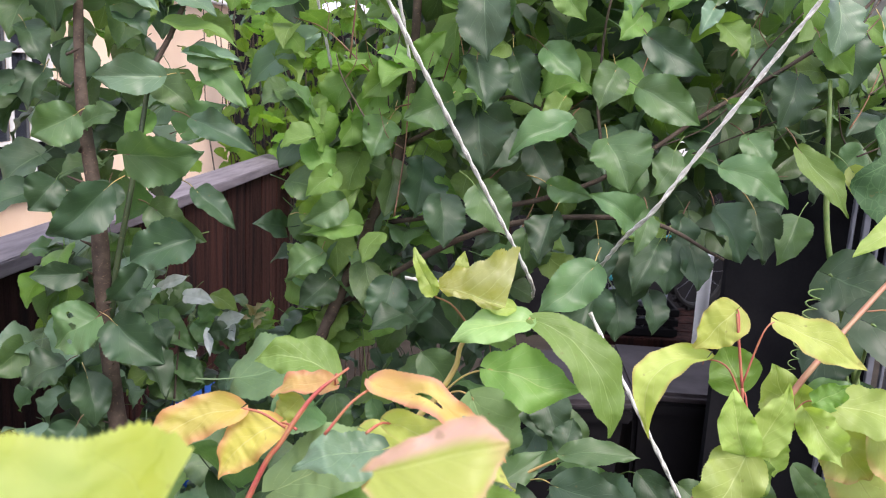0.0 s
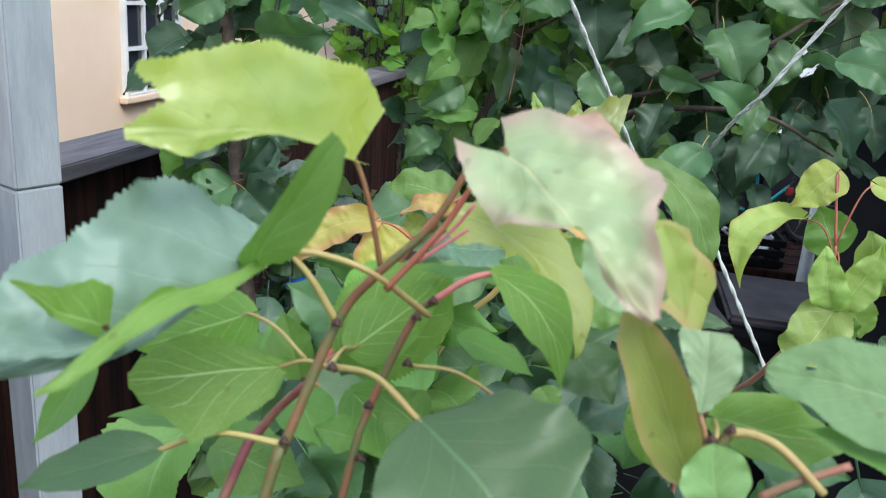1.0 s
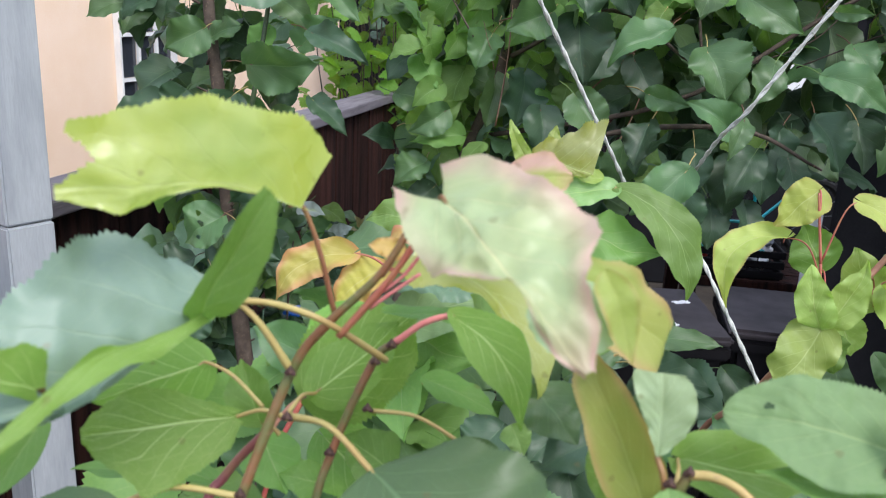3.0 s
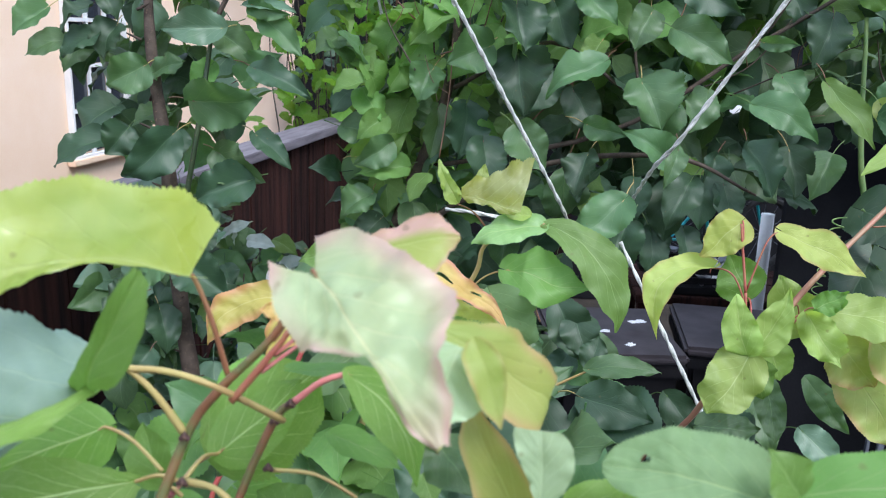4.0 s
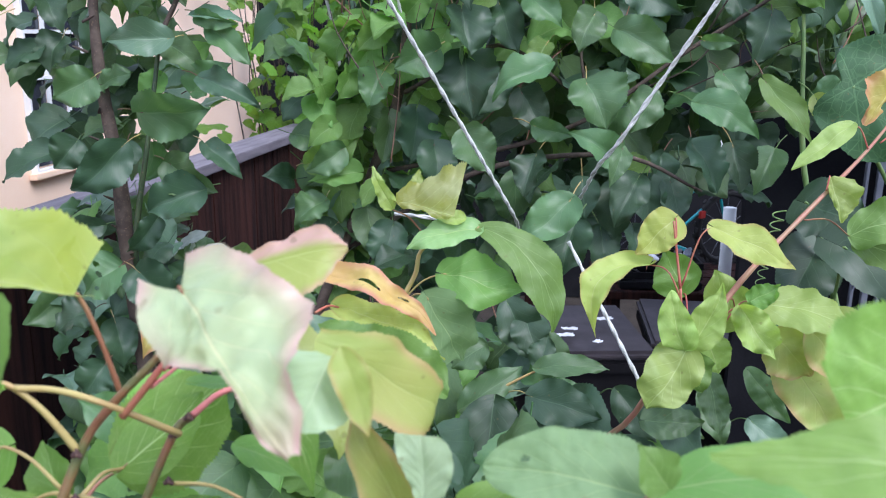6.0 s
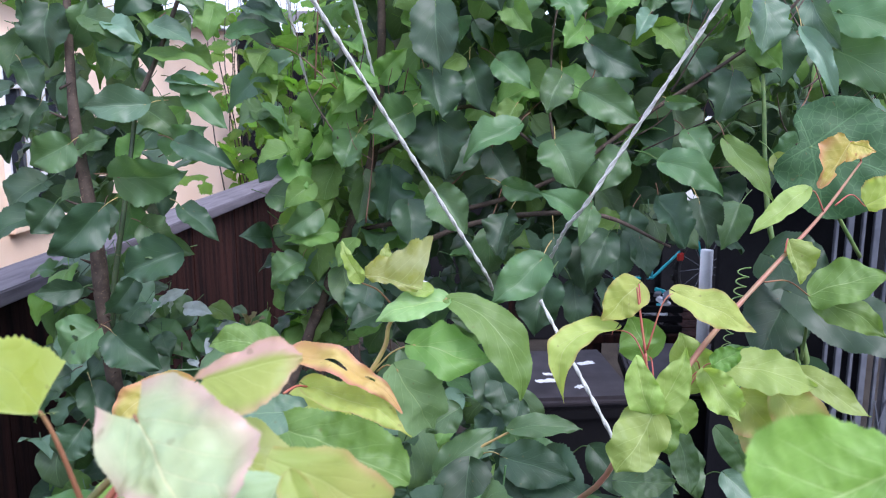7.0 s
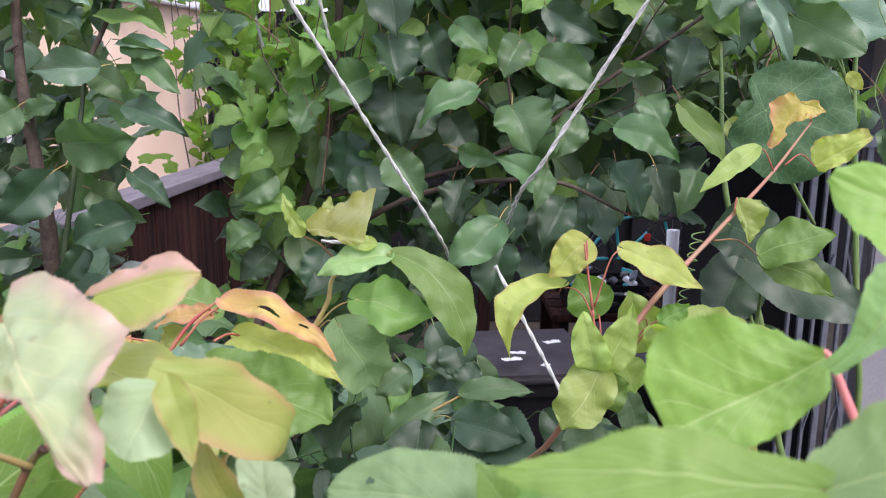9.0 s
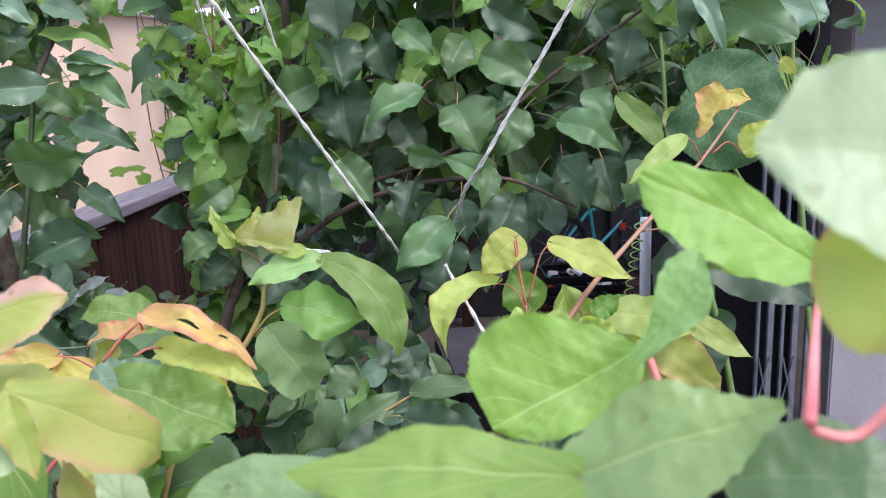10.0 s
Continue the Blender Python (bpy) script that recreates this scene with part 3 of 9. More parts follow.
def small_bike():
    b = thing("bicycle", "small bicycle with a teal frame and knobbly black tyres", "bicycle", at=(1.16, 4.30, 1.08))
    b.rotation_euler.z = radians(25)
    for x in (-0.30, 0.30):
        t = bmesh.new()
        ring = [(x + 0.19 * math.cos(a), 0, 0.21 + 0.19 * math.sin(a)) for a in (2 * math.pi * i / 24 for i in range(25))]
        tube(t, ring, (0.02, 0.02), 8, 1)
        for i in range(40):
            a = 2 * math.pi * i / 40
            box(t, (-0.012, -0.018 + 0.02 * (i % 2), -0.006), (0.012, -0.002 + 0.02 * (i % 2), 0.006), 0, Matrix.Translation((x + 0.208 * math.cos(a), 0, 0.21 + 0.208 * math.sin(a))) @ Matrix.Rotation(-a - math.pi / 2, 4, "Y"))
        wheel = part("wheel", t, RUBBER, b)
        for i in range(12):
            a = 2 * math.pi * i / 12
            part("spoke", tube(bmesh.new(), [(x, 0, 0.21), (x + 0.17 * math.cos(a), 0, 0.21 + 0.17 * math.sin(a))], (0.0015, 0.0015), 5, 1), STEEL, wheel)
    for p, q in (((-0.30, 0, 0.21), (-0.05, 0, 0.19)), ((-0.05, 0, 0.19), (-0.10, 0, 0.46)), ((-0.10, 0, 0.40), (0.20, 0, 0.44)), ((-0.05, 0, 0.19), (0.21, 0, 0.38)), ((0.30, 0, 0.21), (0.20, 0, 0.50)), ((-0.30, 0, 0.21), (-0.10, 0, 0.40))):
        part("frame_tube", tube(bmesh.new(), [p, q], (0.008, 0.008), 8, 2), TEAL, b)
    part("handlebar", tube(bmesh.new(), [(0.16, -0.2, 0.55), (0.2, -0.08, 0.52), (0.2, 0.08, 0.52), (0.16, 0.2, 0.55)], (0.011, 0.011, 0.011), 8, 4), BLACK, b)
    part("saddle", box(bmesh.new(), (-0.2, -0.05, 0.46), (0.0, 0.05, 0.50), 0.015), BLACK, b)
    for x, z in ((-0.02, 0.45), (0.1, 0.30)):
        part("reflector", box(bmesh.new(), (x - 0.02, -0.045, z - 0.02), (x + 0.02, -0.03, z + 0.02), 0.004), REDP, b)


small_bike()

tube_w = part("drain_pipe", tube(bmesh.new(), [(1.26, 3.80, 0.0), (1.26, 3.80, 0.8), (1.255, 3.80, 1.52)], (0.030, 0.030, 0.030), 16, 3), TRIM, smooth=True)
tagged(tube_w, "white plastic pipe standing beside the workbench", "pipe")

def wormhole(s, u):
    return ((s - 0.74) / 0.028) ** 2 + ((u - 0.30) / 0.10) ** 2 < 1


def along_steps(s, steps):
    """Smooth run of values over even steps."""
    f = s * (len(steps) - 1)
    k = min(int(f), len(steps) - 2)
    t = f - k
    t = t * t * (3 - 2 * t)
    return steps[k] * (1 - t) + steps[k + 1] * t


def halves(right, left):
    """Half widths of a leaf, as shares of its length, at even steps from stalk to tip."""
    return right, left


def mouth(s, u):
    """A torn notch in the end of a leaf."""
    return s > 0.89 and u > 0.10 and (0.40 - (s - 0.89) * 3.0 < u < 0.40 + (s - 0.89) * 5.0 or s > 0.972)


def moth(s, u):
    return any(((s - a) / 0.05) ** 2 + ((u - c) / 0.11) ** 2 < 1 for a, c in ((0.34, 0.45), (0.42, 0.12), (0.62, -0.3)))


def slot(s, u):
    return ((s - 0.36) / 0.10) ** 2 + ((u - 0.16 - 0.5 * (s - 0.36)) / 0.15) ** 2 < 1 or ((s - 0.66) / 0.06) ** 2 + ((u + 0.3) / 0.12) ** 2 < 1


def bud(plant, at):
    """A dark winter bud: a pointed middle scale between two smaller ones."""
    bm = bmesh.new()
    for x, z, r in ((0.0, 0.0004, 0.0016), (-0.0012, -0.0004, 0.0012), (0.0012, -0.0005, 0.0011)):
        made = bmesh.ops.create_icosphere(bm, subdivisions=2, radius=r)["verts"]
        for v in made:
            up = max(0.0, v.co.z / r)
            v.co.x, v.co.y = v.co.x * (1 - 0.5 * up), v.co.y * (1 - 0.5 * up)
            v.co.z *= 1.0 + 0.5 * up
            v.co *= 1 + 0.2 * noise.noise(v.co * 1100 + Vector(at))
            v.co += Vector((x, -0.0004, z))
    ob = part("bud", bm, BUD, plant, smooth=True)
    ob.location = at


def twine(points, label):
    """Two strands laid round each other along a smooth line."""
    line = smooth_line(points, 24)
    bm = bmesh.new()
    for strand in (0.0, math.pi):
        pts, run, last = [], 0.0, line[0]
        for i, c in enumerate(line):
            run += (c - last).length
            last = c
            a = run * 2 * math.pi / 0.055 + strand
            d = (line[min(i + 1, len(line) - 1)] - line[max(i - 1, 0)]).normalized()
            u = d.cross(Vector((0, 1, 0.2))).normalized()
            pts.append(c + 0.0011 * (math.cos(a) * u + math.sin(a) * d.cross(u)))
        tube(bm, pts, (0.0019, 0.0021, 0.0018), 6, 2, 0.3)
    return tagged(part("twine", bm, TWINE, smooth=True), label, "twine", "twine ties")


def lobed(radius, lobes, depth, notch, teeth, wrinkle, seed, rings=5, spokes=60, cup=0.12):
    """A lobed round leaf (grape, gourd): stalk at the origin, main lobe to +Y, face to +Z."""
    bm = bmesh.new()
    uvl = bm.loops.layers.uv.new("UVMap")
    centre = bm.verts.new((0, 0, 0))
    grid = []
    for k in range(1, rings + 1):
        f = k / rings
        row = []
        for i in range(spokes):
            a = 2 * math.pi * i / spokes
            c = 0.5 + 0.5 * math.cos(lobes * a)
            r = radius * (1 - depth * (1 - c) * f) * (1 - notch * f * max(0.0, math.cos(a - math.pi)) ** 12)
            r *= 0.86 + 0.14 * math.cos(a) + (teeth * (1 if i % 2 else -1) if k == rings else 0)
            p = Vector((r * f * math.sin(a), r * f * math.cos(a) + 0.25 * radius * f, 0))
            p.z = -cup * radius * f * f + wrinkle * radius * noise.noise(p * (3.2 / radius) + Vector((seed, 0, 0))) * f
            p.z += 0.03 * radius * abs(math.sin(lobes * a * 0.5)) * f
            row.append(bm.verts.new(p))
        grid.append(row)

    def uv(i, k):
        a = 2 * math.pi * i / spokes
        return (0.5 + 0.5 * (k / rings) * abs((a * lobes / (2 * math.pi) + 0.5) % 1.0 - 0.5) * 2, 0.15 + 0.8 * k / rings)

    for i in range(spokes):
        j = (i + 1) % spokes
        f = bm.faces.new((centre, grid[0][j], grid[0][i]))
        for lp, q in zip(f.loops, ((0.5, 0.1), uv(j, 1), uv(i, 1))):
            lp[uvl].uv = q
        for k in range(rings - 1):
            f = bm.faces.new((grid[k][i], grid[k][j], grid[k + 1][j], grid[k + 1][i]))
            for lp, q in zip(f.loops, (uv(i, k + 1), uv(j, k + 1), uv(j, k + 2), uv(i, k + 2))):
                lp[uvl].uv = q
    for f in bm.faces:
        f.smooth = True
    bmesh.ops.reverse_faces(bm, faces=bm.faces)
    return bm


# ---------------------------------------------------------------- foreground shoots

near = thing("apricot_shoot", "young fruit tree shoot with green, yellow and bronze serrated leaves", "shoot", "fruit tree shoots")
stem("branch", [(-0.1083, 0.1144, 0.0000), (-0.1190, 0.1135, 1.0642), (-0.1327, 0.1355, 1.8590), (-0.0950, 0.1891, 2.0525), (-0.0898, 0.1963, 2.0722), (-0.0753, 0.2134, 2.1179), (-0.0620, 0.2165, 2.1376), (-0.0427, 0.2205, 2.1583), (-0.0299, 0.2247, 2.1820)], (0.0035, 0.0031, 0.0025, 0.0022, 0.0021, 0.0021, 0.0018, 0.0015, 0.0013), TWIG, near, 8)
stem("branch", [(-0.0741, 0.2138, 0.0000), (-0.0859, 0.1753, 1.0542), (-0.0995, 0.1639, 1.8409), (-0.0717, 0.2170, 2.0345), (-0.0644, 0.2307, 2.0728), (-0.0496, 0.2423, 2.1116), (-0.0415, 0.2442, 2.1201)], (0.0031, 0.0027, 0.0020, 0.0019, 0.0018, 0.0018, 0.0018), TWIG, near, 8)
stem("branch", [(-0.1399, 0.1891, 0.0000), (-0.1596, 0.1655, 1.0496), (-0.1833, 0.1682, 1.8316), (-0.1250, 0.2222, 2.0250), (-0.1116, 0.2344, 2.0558), (-0.0921, 0.2346, 2.0800)], (0.00352, 0.00308, 0.00242, 0.0022, 0.002, 0.0018), PURPLE, near, 8)
bud(near, (-0.0892, 0.1942, 2.0747))
bud(near, (-0.0745, 0.2098, 2.1194))
bud(near, (-0.0742, 0.2046, 2.1033))
bud(near, (-0.0641, 0.2288, 2.0759))
bud(near, (-0.0497, 0.2346, 2.0945))
bud(near, (-0.0480, 0.2392, 2.1138))
bud(near, (-0.0419, 0.2413, 2.1209))
bud(near, (-0.0652, 0.2215, 2.0547))
leaf(near, PALELIME, (-0.0712, 0.2143, 2.1819), (-0.1252, 0.1490, 2.1983), (0.74, -0.65, -0.12), 0.0426, 2, 0.07, 0.05, stalk=(-0.0605, 0.2219, 2.1382), stalk_mat=RUST, rows=44, warp=0.05, hole=mouth, crinkle=0.03, thick=0.001, bend=0.065, heart=0.1, teeth=0.018, rag=0.04, outline=halves((0.238, 0.304, 0.356, 0.34, 0.333, 0.338, 0.36, 0.321, 0.278, 0.246, 0.224), (0.01, 0.01, 0.01, 0.009, 0.009, 0.018, 0.044, 0.087, 0.093, 0.062, 0.032)))
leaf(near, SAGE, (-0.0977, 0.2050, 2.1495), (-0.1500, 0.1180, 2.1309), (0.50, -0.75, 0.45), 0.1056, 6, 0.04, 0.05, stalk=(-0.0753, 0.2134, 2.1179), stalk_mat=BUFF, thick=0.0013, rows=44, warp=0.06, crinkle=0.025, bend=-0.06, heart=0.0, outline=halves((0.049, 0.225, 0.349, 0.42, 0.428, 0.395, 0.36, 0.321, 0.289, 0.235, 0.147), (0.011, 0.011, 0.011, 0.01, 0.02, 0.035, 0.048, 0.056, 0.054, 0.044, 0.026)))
leaf(near, FRESH, (-0.1016, 0.1900, 2.1432), (-0.0611, 0.1540, 2.1991), (-0.30, -0.85, -0.30), 0.0281, 14, 0.06, 0.02, rows=40, heart=0.0, teeth=0.03, outline=halves((0.012, 0.024, 0.058, 0.113, 0.134, 0.143, 0.146, 0.142, 0.134, 0.111, 0.059), (0.084, 0.077, 0.07, 0.062, 0.056, 0.055, 0.054, 0.053, 0.052, 0.045, 0.03)))
leaf(near, SPRING, (-0.0927, 0.1990, 2.1514), (-0.1334, 0.1100, 2.1350), (0.30, -0.60, 0.75), 0.0339, 4, 0.04, 0.06, rows=44, warp=0.06, heart=0.0, outline=halves((0.006, 0.011, 0.011, 0.011, 0.01, 0.01, 0.01, 0.009, 0.009, 0.009, 0.009), (0.011, 0.034, 0.049, 0.059, 0.067, 0.07, 0.073, 0.071, 0.06, 0.04, 0.009)))
leaf(near, PALE, (-0.0157, 0.1720, 2.1992), (0.0270, 0.1220, 2.1692), (-0.15, -0.72, 0.68), 0.0534, -6, 0.07, 0.05, stalk=(-0.0261, 0.2282, 2.1807), stalk_mat=RUST, rows=56, teeth=0.012, rag=0.03, heart=0.2, warp=0.04, outline=halves((0.135, 0.181, 0.233, 0.229, 0.171, 0.088, 0.017, 0.017, 0.042, 0.049, 0.016), (0.097, 0.267, 0.328, 0.357, 0.396, 0.416, 0.381, 0.263, 0.183, 0.155, 0.04)), crinkle=0.035, sag=-0.2, thick=0.0007)
leaf(near, PALELIME, (-0.0366, 0.2516, 2.1564), (0.0214, 0.2558, 2.1015), (0.63, -0.52, 0.58), 0.0430, 6, 0.1, 0.04, stalk=(-0.0426, 0.2202, 2.1574), stalk_mat=RUST, thick=0.0012, rows=34, twist=10, warp=0.05, heart=0.0, bend=-0.14, outline=halves((0.129, 0.245, 0.172, 0.078, 0.04, 0.039, 0.066, 0.107, 0.107, 0.08, 0.027), (0.104, 0.158, 0.183, 0.198, 0.198, 0.214, 0.238, 0.267, 0.298, 0.257, 0.041)))
leaf(near, OLIVE, (0.0349, 0.1723, 2.1810), (0.0441, 0.1627, 2.1545), (0.16, -0.91, 0.37), 0.0127, 18, 0.06, 0.05, rows=30, warp=0.05, heart=0.0)
leaf(near, MINT, (0.0603, 0.1898, 2.1113), (0.0602, 0.1936, 2.1406), (-0.17, -0.98, 0.11), 0.0256, 8, 0.03, 0.03, stalk=(0.0649, 0.1868, 2.0936), stalk_mat=RUST, thick=0.0011, rows=36, heart=0.0, outline=halves((0.018, 0.127, 0.216, 0.28, 0.325, 0.361, 0.379, 0.376, 0.359, 0.323, 0.242), (0.018, 0.055, 0.092, 0.127, 0.164, 0.201, 0.244, 0.28, 0.316, 0.34, 0.323)))
leaf(near, SPRING, (0.0744, 0.2192, 2.0953), (0.1264, 0.2314, 2.0827), (0.33, -0.69, 0.65), 0.0278, 8, 0.05, 0.04, stalk=(0.0664, 0.1869, 2.0937), stalk_mat=BUFF, rows=34, twist=1, square=0.55, tipped=0.3, warp=0.05)
leaf(near, MATTE, (0.1387, 0.1952, 2.1188), (0.0811, 0.1987, 2.1275), (0.07, -0.69, 0.72), 0.0399, 6, 0.05, 0.03, stalk=(0.1612, 0.1963, 2.1174), stalk_mat=ROSY, thick=0.0012, rows=44, hole=wormhole, square=0.5, tipped=0.0, warp=0.04, crinkle=0.02, teeth=0.03)
leaf(near, SPRING, (0.0625, 0.2159, 2.0895), (0.0386, 0.2148, 2.0949), (0.14, -0.91, 0.40), 0.0348, 8, 0.04, 0.04, rows=34, twist=7, square=0.42, tipped=0.0, heart=0.0)
leaf(near, PALEG, (0.0658, 0.1656, 2.0855), (0.0602, 0.1711, 2.1105), (-0.01, -0.98, 0.20), 0.0247, 12, 0.04, 0.04, rows=30, twist=-8, square=0.5, peak=1.4, tipped=0.0, heart=0.0)
leaf(near, UNDER, (-0.0995, 0.2173, 2.0942), (-0.1523, 0.1946, 2.0910), (-0.10, -0.85, 0.50), 0.0442, 8, 0.05, 0.03, stalk=(-0.0736, 0.2086, 2.0998), stalk_mat=BUFF, thick=0.0009, rows=40, heart=0.05, teeth=0.03, outline=halves((0.032, 0.074, 0.127, 0.18, 0.22, 0.249, 0.26, 0.249, 0.205, 0.142, 0.051), (0.053, 0.233, 0.307, 0.356, 0.398, 0.44, 0.467, 0.359, 0.257, 0.175, 0.051)))
leaf(near, UNDER, (-0.1192, 0.2349, 2.1073), (-0.1593, 0.2153, 2.0956), (-0.30, 0.88, -0.38), 0.0393, 8, 0.05, 0.03, stalk=(-0.0907, 0.2245, 2.0954), stalk_mat=BUFF, rows=30, twist=2)
leaf(near, UNDER, (-0.0841, 0.2697, 2.0806), (-0.0364, 0.2837, 2.1192), (0.06, 0.92, -0.39), 0.0540, 8, 0.05, 0.03, stalk=(-0.0941, 0.2370, 2.0744), stalk_mat=ROSY, rows=34, twist=7, teeth=0.035, square=0.6)
leaf(near, UNDER, (-0.0155, 0.2373, 2.1362), (0.0142, 0.2232, 2.0979), (0.28, -0.81, 0.51), 0.0230, 18, 0.1, 0.04, stalk=(-0.0415, 0.2442, 2.1201), stalk_mat=PINK, thick=0.0013, rows=34, twist=-12, bend=-0.12)
leaf(near, FRESH, (-0.0466, 0.2657, 2.1254), (0.0025, 0.2697, 2.1187), (0.14, -0.18, 0.97), 0.0146, 12, 0.05, 0.04, rows=30, twist=-7)
leaf(near, MIDG, (-0.0359, 0.1772, 2.1019), (0.0113, 0.1438, 2.0768), (0.12, -0.49, 0.86), 0.0868, 8, 0.06, 0.03, stalk=(-0.0744, 0.2082, 2.1016), stalk_mat=BUFF, thick=0.0012, rows=44, twist=-2, heart=0.0, peak=1.1, square=0.6)
leaf(near, MIDG, (-0.0093, 0.2269, 2.0868), (0.0104, 0.2237, 2.0697), (0.15, -0.93, 0.33), 0.0201, 8, 0.05, 0.03, stalk=(-0.0486, 0.2363, 2.0928), stalk_mat=BUFF, rows=24, twist=3)
leaf(near, MIDG, (-0.1420, 0.1916, 2.0638), (-0.1859, 0.1715, 2.0520), (0.01, -0.55, 0.84), 0.0225, 12, 0.05, 0.03, stalk=(-0.0908, 0.1962, 2.0721), stalk_mat=BUFF, thick=0.0012, rows=28, twist=8)
leaf(near, FRESH, (-0.1701, 0.1978, 2.0938), (-0.1819, 0.1774, 2.0683), (0.58, -0.75, 0.31), 0.0139, 15, 0.04, 0.03, rows=24, twist=-11)
leaf(near, FRESH, (-0.0960, 0.2351, 2.0832), (-0.1069, 0.2417, 2.1074), (-0.04, -0.97, 0.24), 0.0226, 20, 0.04, 0.03, stalk=(-0.0872, 0.2346, 2.0781), stalk_mat=BUFF, rows=24, twist=-6)
leaf(near, MIDG, (-0.0957, 0.3156, 2.0777), (-0.1287, 0.3153, 2.0901), (0.15, -0.91, 0.39), 0.0275, 8, 0.04, 0.03, rows=24, twist=-1)
leaf(near, FRESH, (-0.0296, 0.2679, 2.0941), (0.0027, 0.2584, 2.0843), (0.14, -0.43, 0.89), 0.0173, 10, 0.06, 0.04, rows=28, twist=4)
leaf(near, MIDG, (-0.0767, 0.3004, 2.0862), (-0.0880, 0.2803, 2.0608), (0.23, -0.82, 0.53), 0.0329, 8, 0.04, 0.03, rows=24, twist=9)
leaf(near, MINT, (0.0308, 0.1780, 2.1752), (0.0221, 0.1650, 2.1550), (-0.10, -0.85, 0.50), 0.0298, -4, 0.04, 0.03, rows=34, twist=-4, heart=0.0, outline=halves((0.234, 0.487, 0.586, 0.624, 0.636, 0.61, 0.57, 0.518, 0.433, 0.307, 0.114), (0.232, 0.49, 0.578, 0.621, 0.633, 0.607, 0.57, 0.511, 0.431, 0.307, 0.113)))
leaf(near, OLIVE, (0.0228, 0.1920, 2.1753), (0.0590, 0.2350, 2.1206), (0.10, -0.70, 0.70), 0.0235, 4, 0.182, 0.05, rows=36, heart=0.0, warp=0.05, outline=halves((0.073, 0.15, 0.197, 0.217, 0.223, 0.218, 0.204, 0.166, 0.118, 0.069, 0.018), (0.06, 0.098, 0.14, 0.158, 0.159, 0.154, 0.141, 0.118, 0.093, 0.062, 0.018)))
leaf(near, BLUSH, (-0.0150, 0.2406, 2.1867), (0.0259, 0.2470, 2.1925), (0.10, -0.75, 0.65), 0.0280, 8, 0.08, 0.05, rows=34, outline=halves((0.117, 0.327, 0.419, 0.482, 0.506, 0.494, 0.446, 0.375, 0.258, 0.142, 0.036), (0.023, 0.093, 0.141, 0.165, 0.188, 0.211, 0.235, 0.238, 0.213, 0.142, 0.036)))
leaf(near, UNDER, (-0.1264, 0.1340, 2.1420), (-0.1371, 0.1060, 2.1632), (0.20, -0.85, 0.45), 0.0143, 0, 0.04, 0.06, rows=30, warp=0.08, teeth=0.03, outline=halves((0.043, 0.212, 0.301, 0.295, 0.251, 0.207, 0.158, 0.116, 0.076, 0.045, 0.015), (0.085, 0.101, 0.099, 0.082, 0.065, 0.048, 0.039, 0.031, 0.023, 0.015, 0.007)))
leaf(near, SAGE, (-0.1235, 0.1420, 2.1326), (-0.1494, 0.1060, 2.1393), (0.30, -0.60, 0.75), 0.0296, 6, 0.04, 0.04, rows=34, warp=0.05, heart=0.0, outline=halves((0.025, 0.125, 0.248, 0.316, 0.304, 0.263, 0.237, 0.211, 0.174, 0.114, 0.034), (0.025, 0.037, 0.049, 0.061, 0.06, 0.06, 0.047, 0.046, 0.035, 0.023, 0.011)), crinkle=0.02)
leaf(near, OLIVE, (0.0626, 0.1973, 2.0797), (0.0323, 0.2108, 2.1473), (-0.19, -0.98, 0.09), 0.0244, 16, 0.05, 0.04, rows=40, warp=0.04, square=0.5, heart=0.0)
leaf(near, FRESH, (-0.1060, 0.2662, 2.0566), (-0.0907, 0.2516, 2.0376), (0.25, -0.66, 0.70), 0.0286, 10, 0.05, 0.04, rows=26, twist=10)
leaf(near, FRESH, (-0.0778, 0.2638, 2.0382), (-0.0944, 0.2543, 2.0471), (0.62, -0.61, 0.49), 0.0183, 10, 0.05, 0.04, rows=26, twist=-9)
leaf(near, FRESH, (-0.0491, 0.2870, 2.0352), (-0.0727, 0.2887, 2.0495), (0.28, -0.79, 0.55), 0.0305, 10, 0.05, 0.04, rows=26, twist=-4)
leaf(near, FRESH, (-0.0964, 0.2963, 2.0197), (-0.1202, 0.2955, 2.0266), (0.21, -0.74, 0.64), 0.0203, 10, 0.05, 0.04, rows=26, twist=1)
leaf(near, FRESH, (-0.1274, 0.2571, 2.0377), (-0.1882, 0.2411, 2.0453), (0.15, -0.14, 0.98), 0.0208, 10, 0.08, 0.04, rows=26, twist=6)
leaf(near, FRESH, (0.0090, 0.3016, 2.0574), (0.0153, 0.2895, 2.0494), (-0.09, -0.58, 0.81), 0.0164, 10, 0.05, 0.04, rows=22, twist=11)
leaf(near, FRESH, (0.1453, 0.1868, 2.1263), (0.2003, 0.1740, 2.1433), (-0.36, -0.55, 0.76), 0.0258, 6, 0.04, 0.03, stalk=(0.1321, 0.1853, 2.1161), stalk_mat=ROSY, thick=0.0012, rows=40, twist=-8, square=0.6)
leaf(near, FRESH, (0.1457, 0.1867, 2.1258), (0.1333, 0.1883, 2.1415), (0.22, -0.94, 0.25), 0.0183, 12, 0.05, 0.03, rows=26, twist=-3, square=0.9, heart=0.0)
leaf(near, FRESH, (0.1661, 0.1881, 2.0902), (0.0920, 0.1908, 2.1136), (0.27, -0.39, 0.88), 0.0238, 6, 0.05, 0.03, rows=36, twist=2)
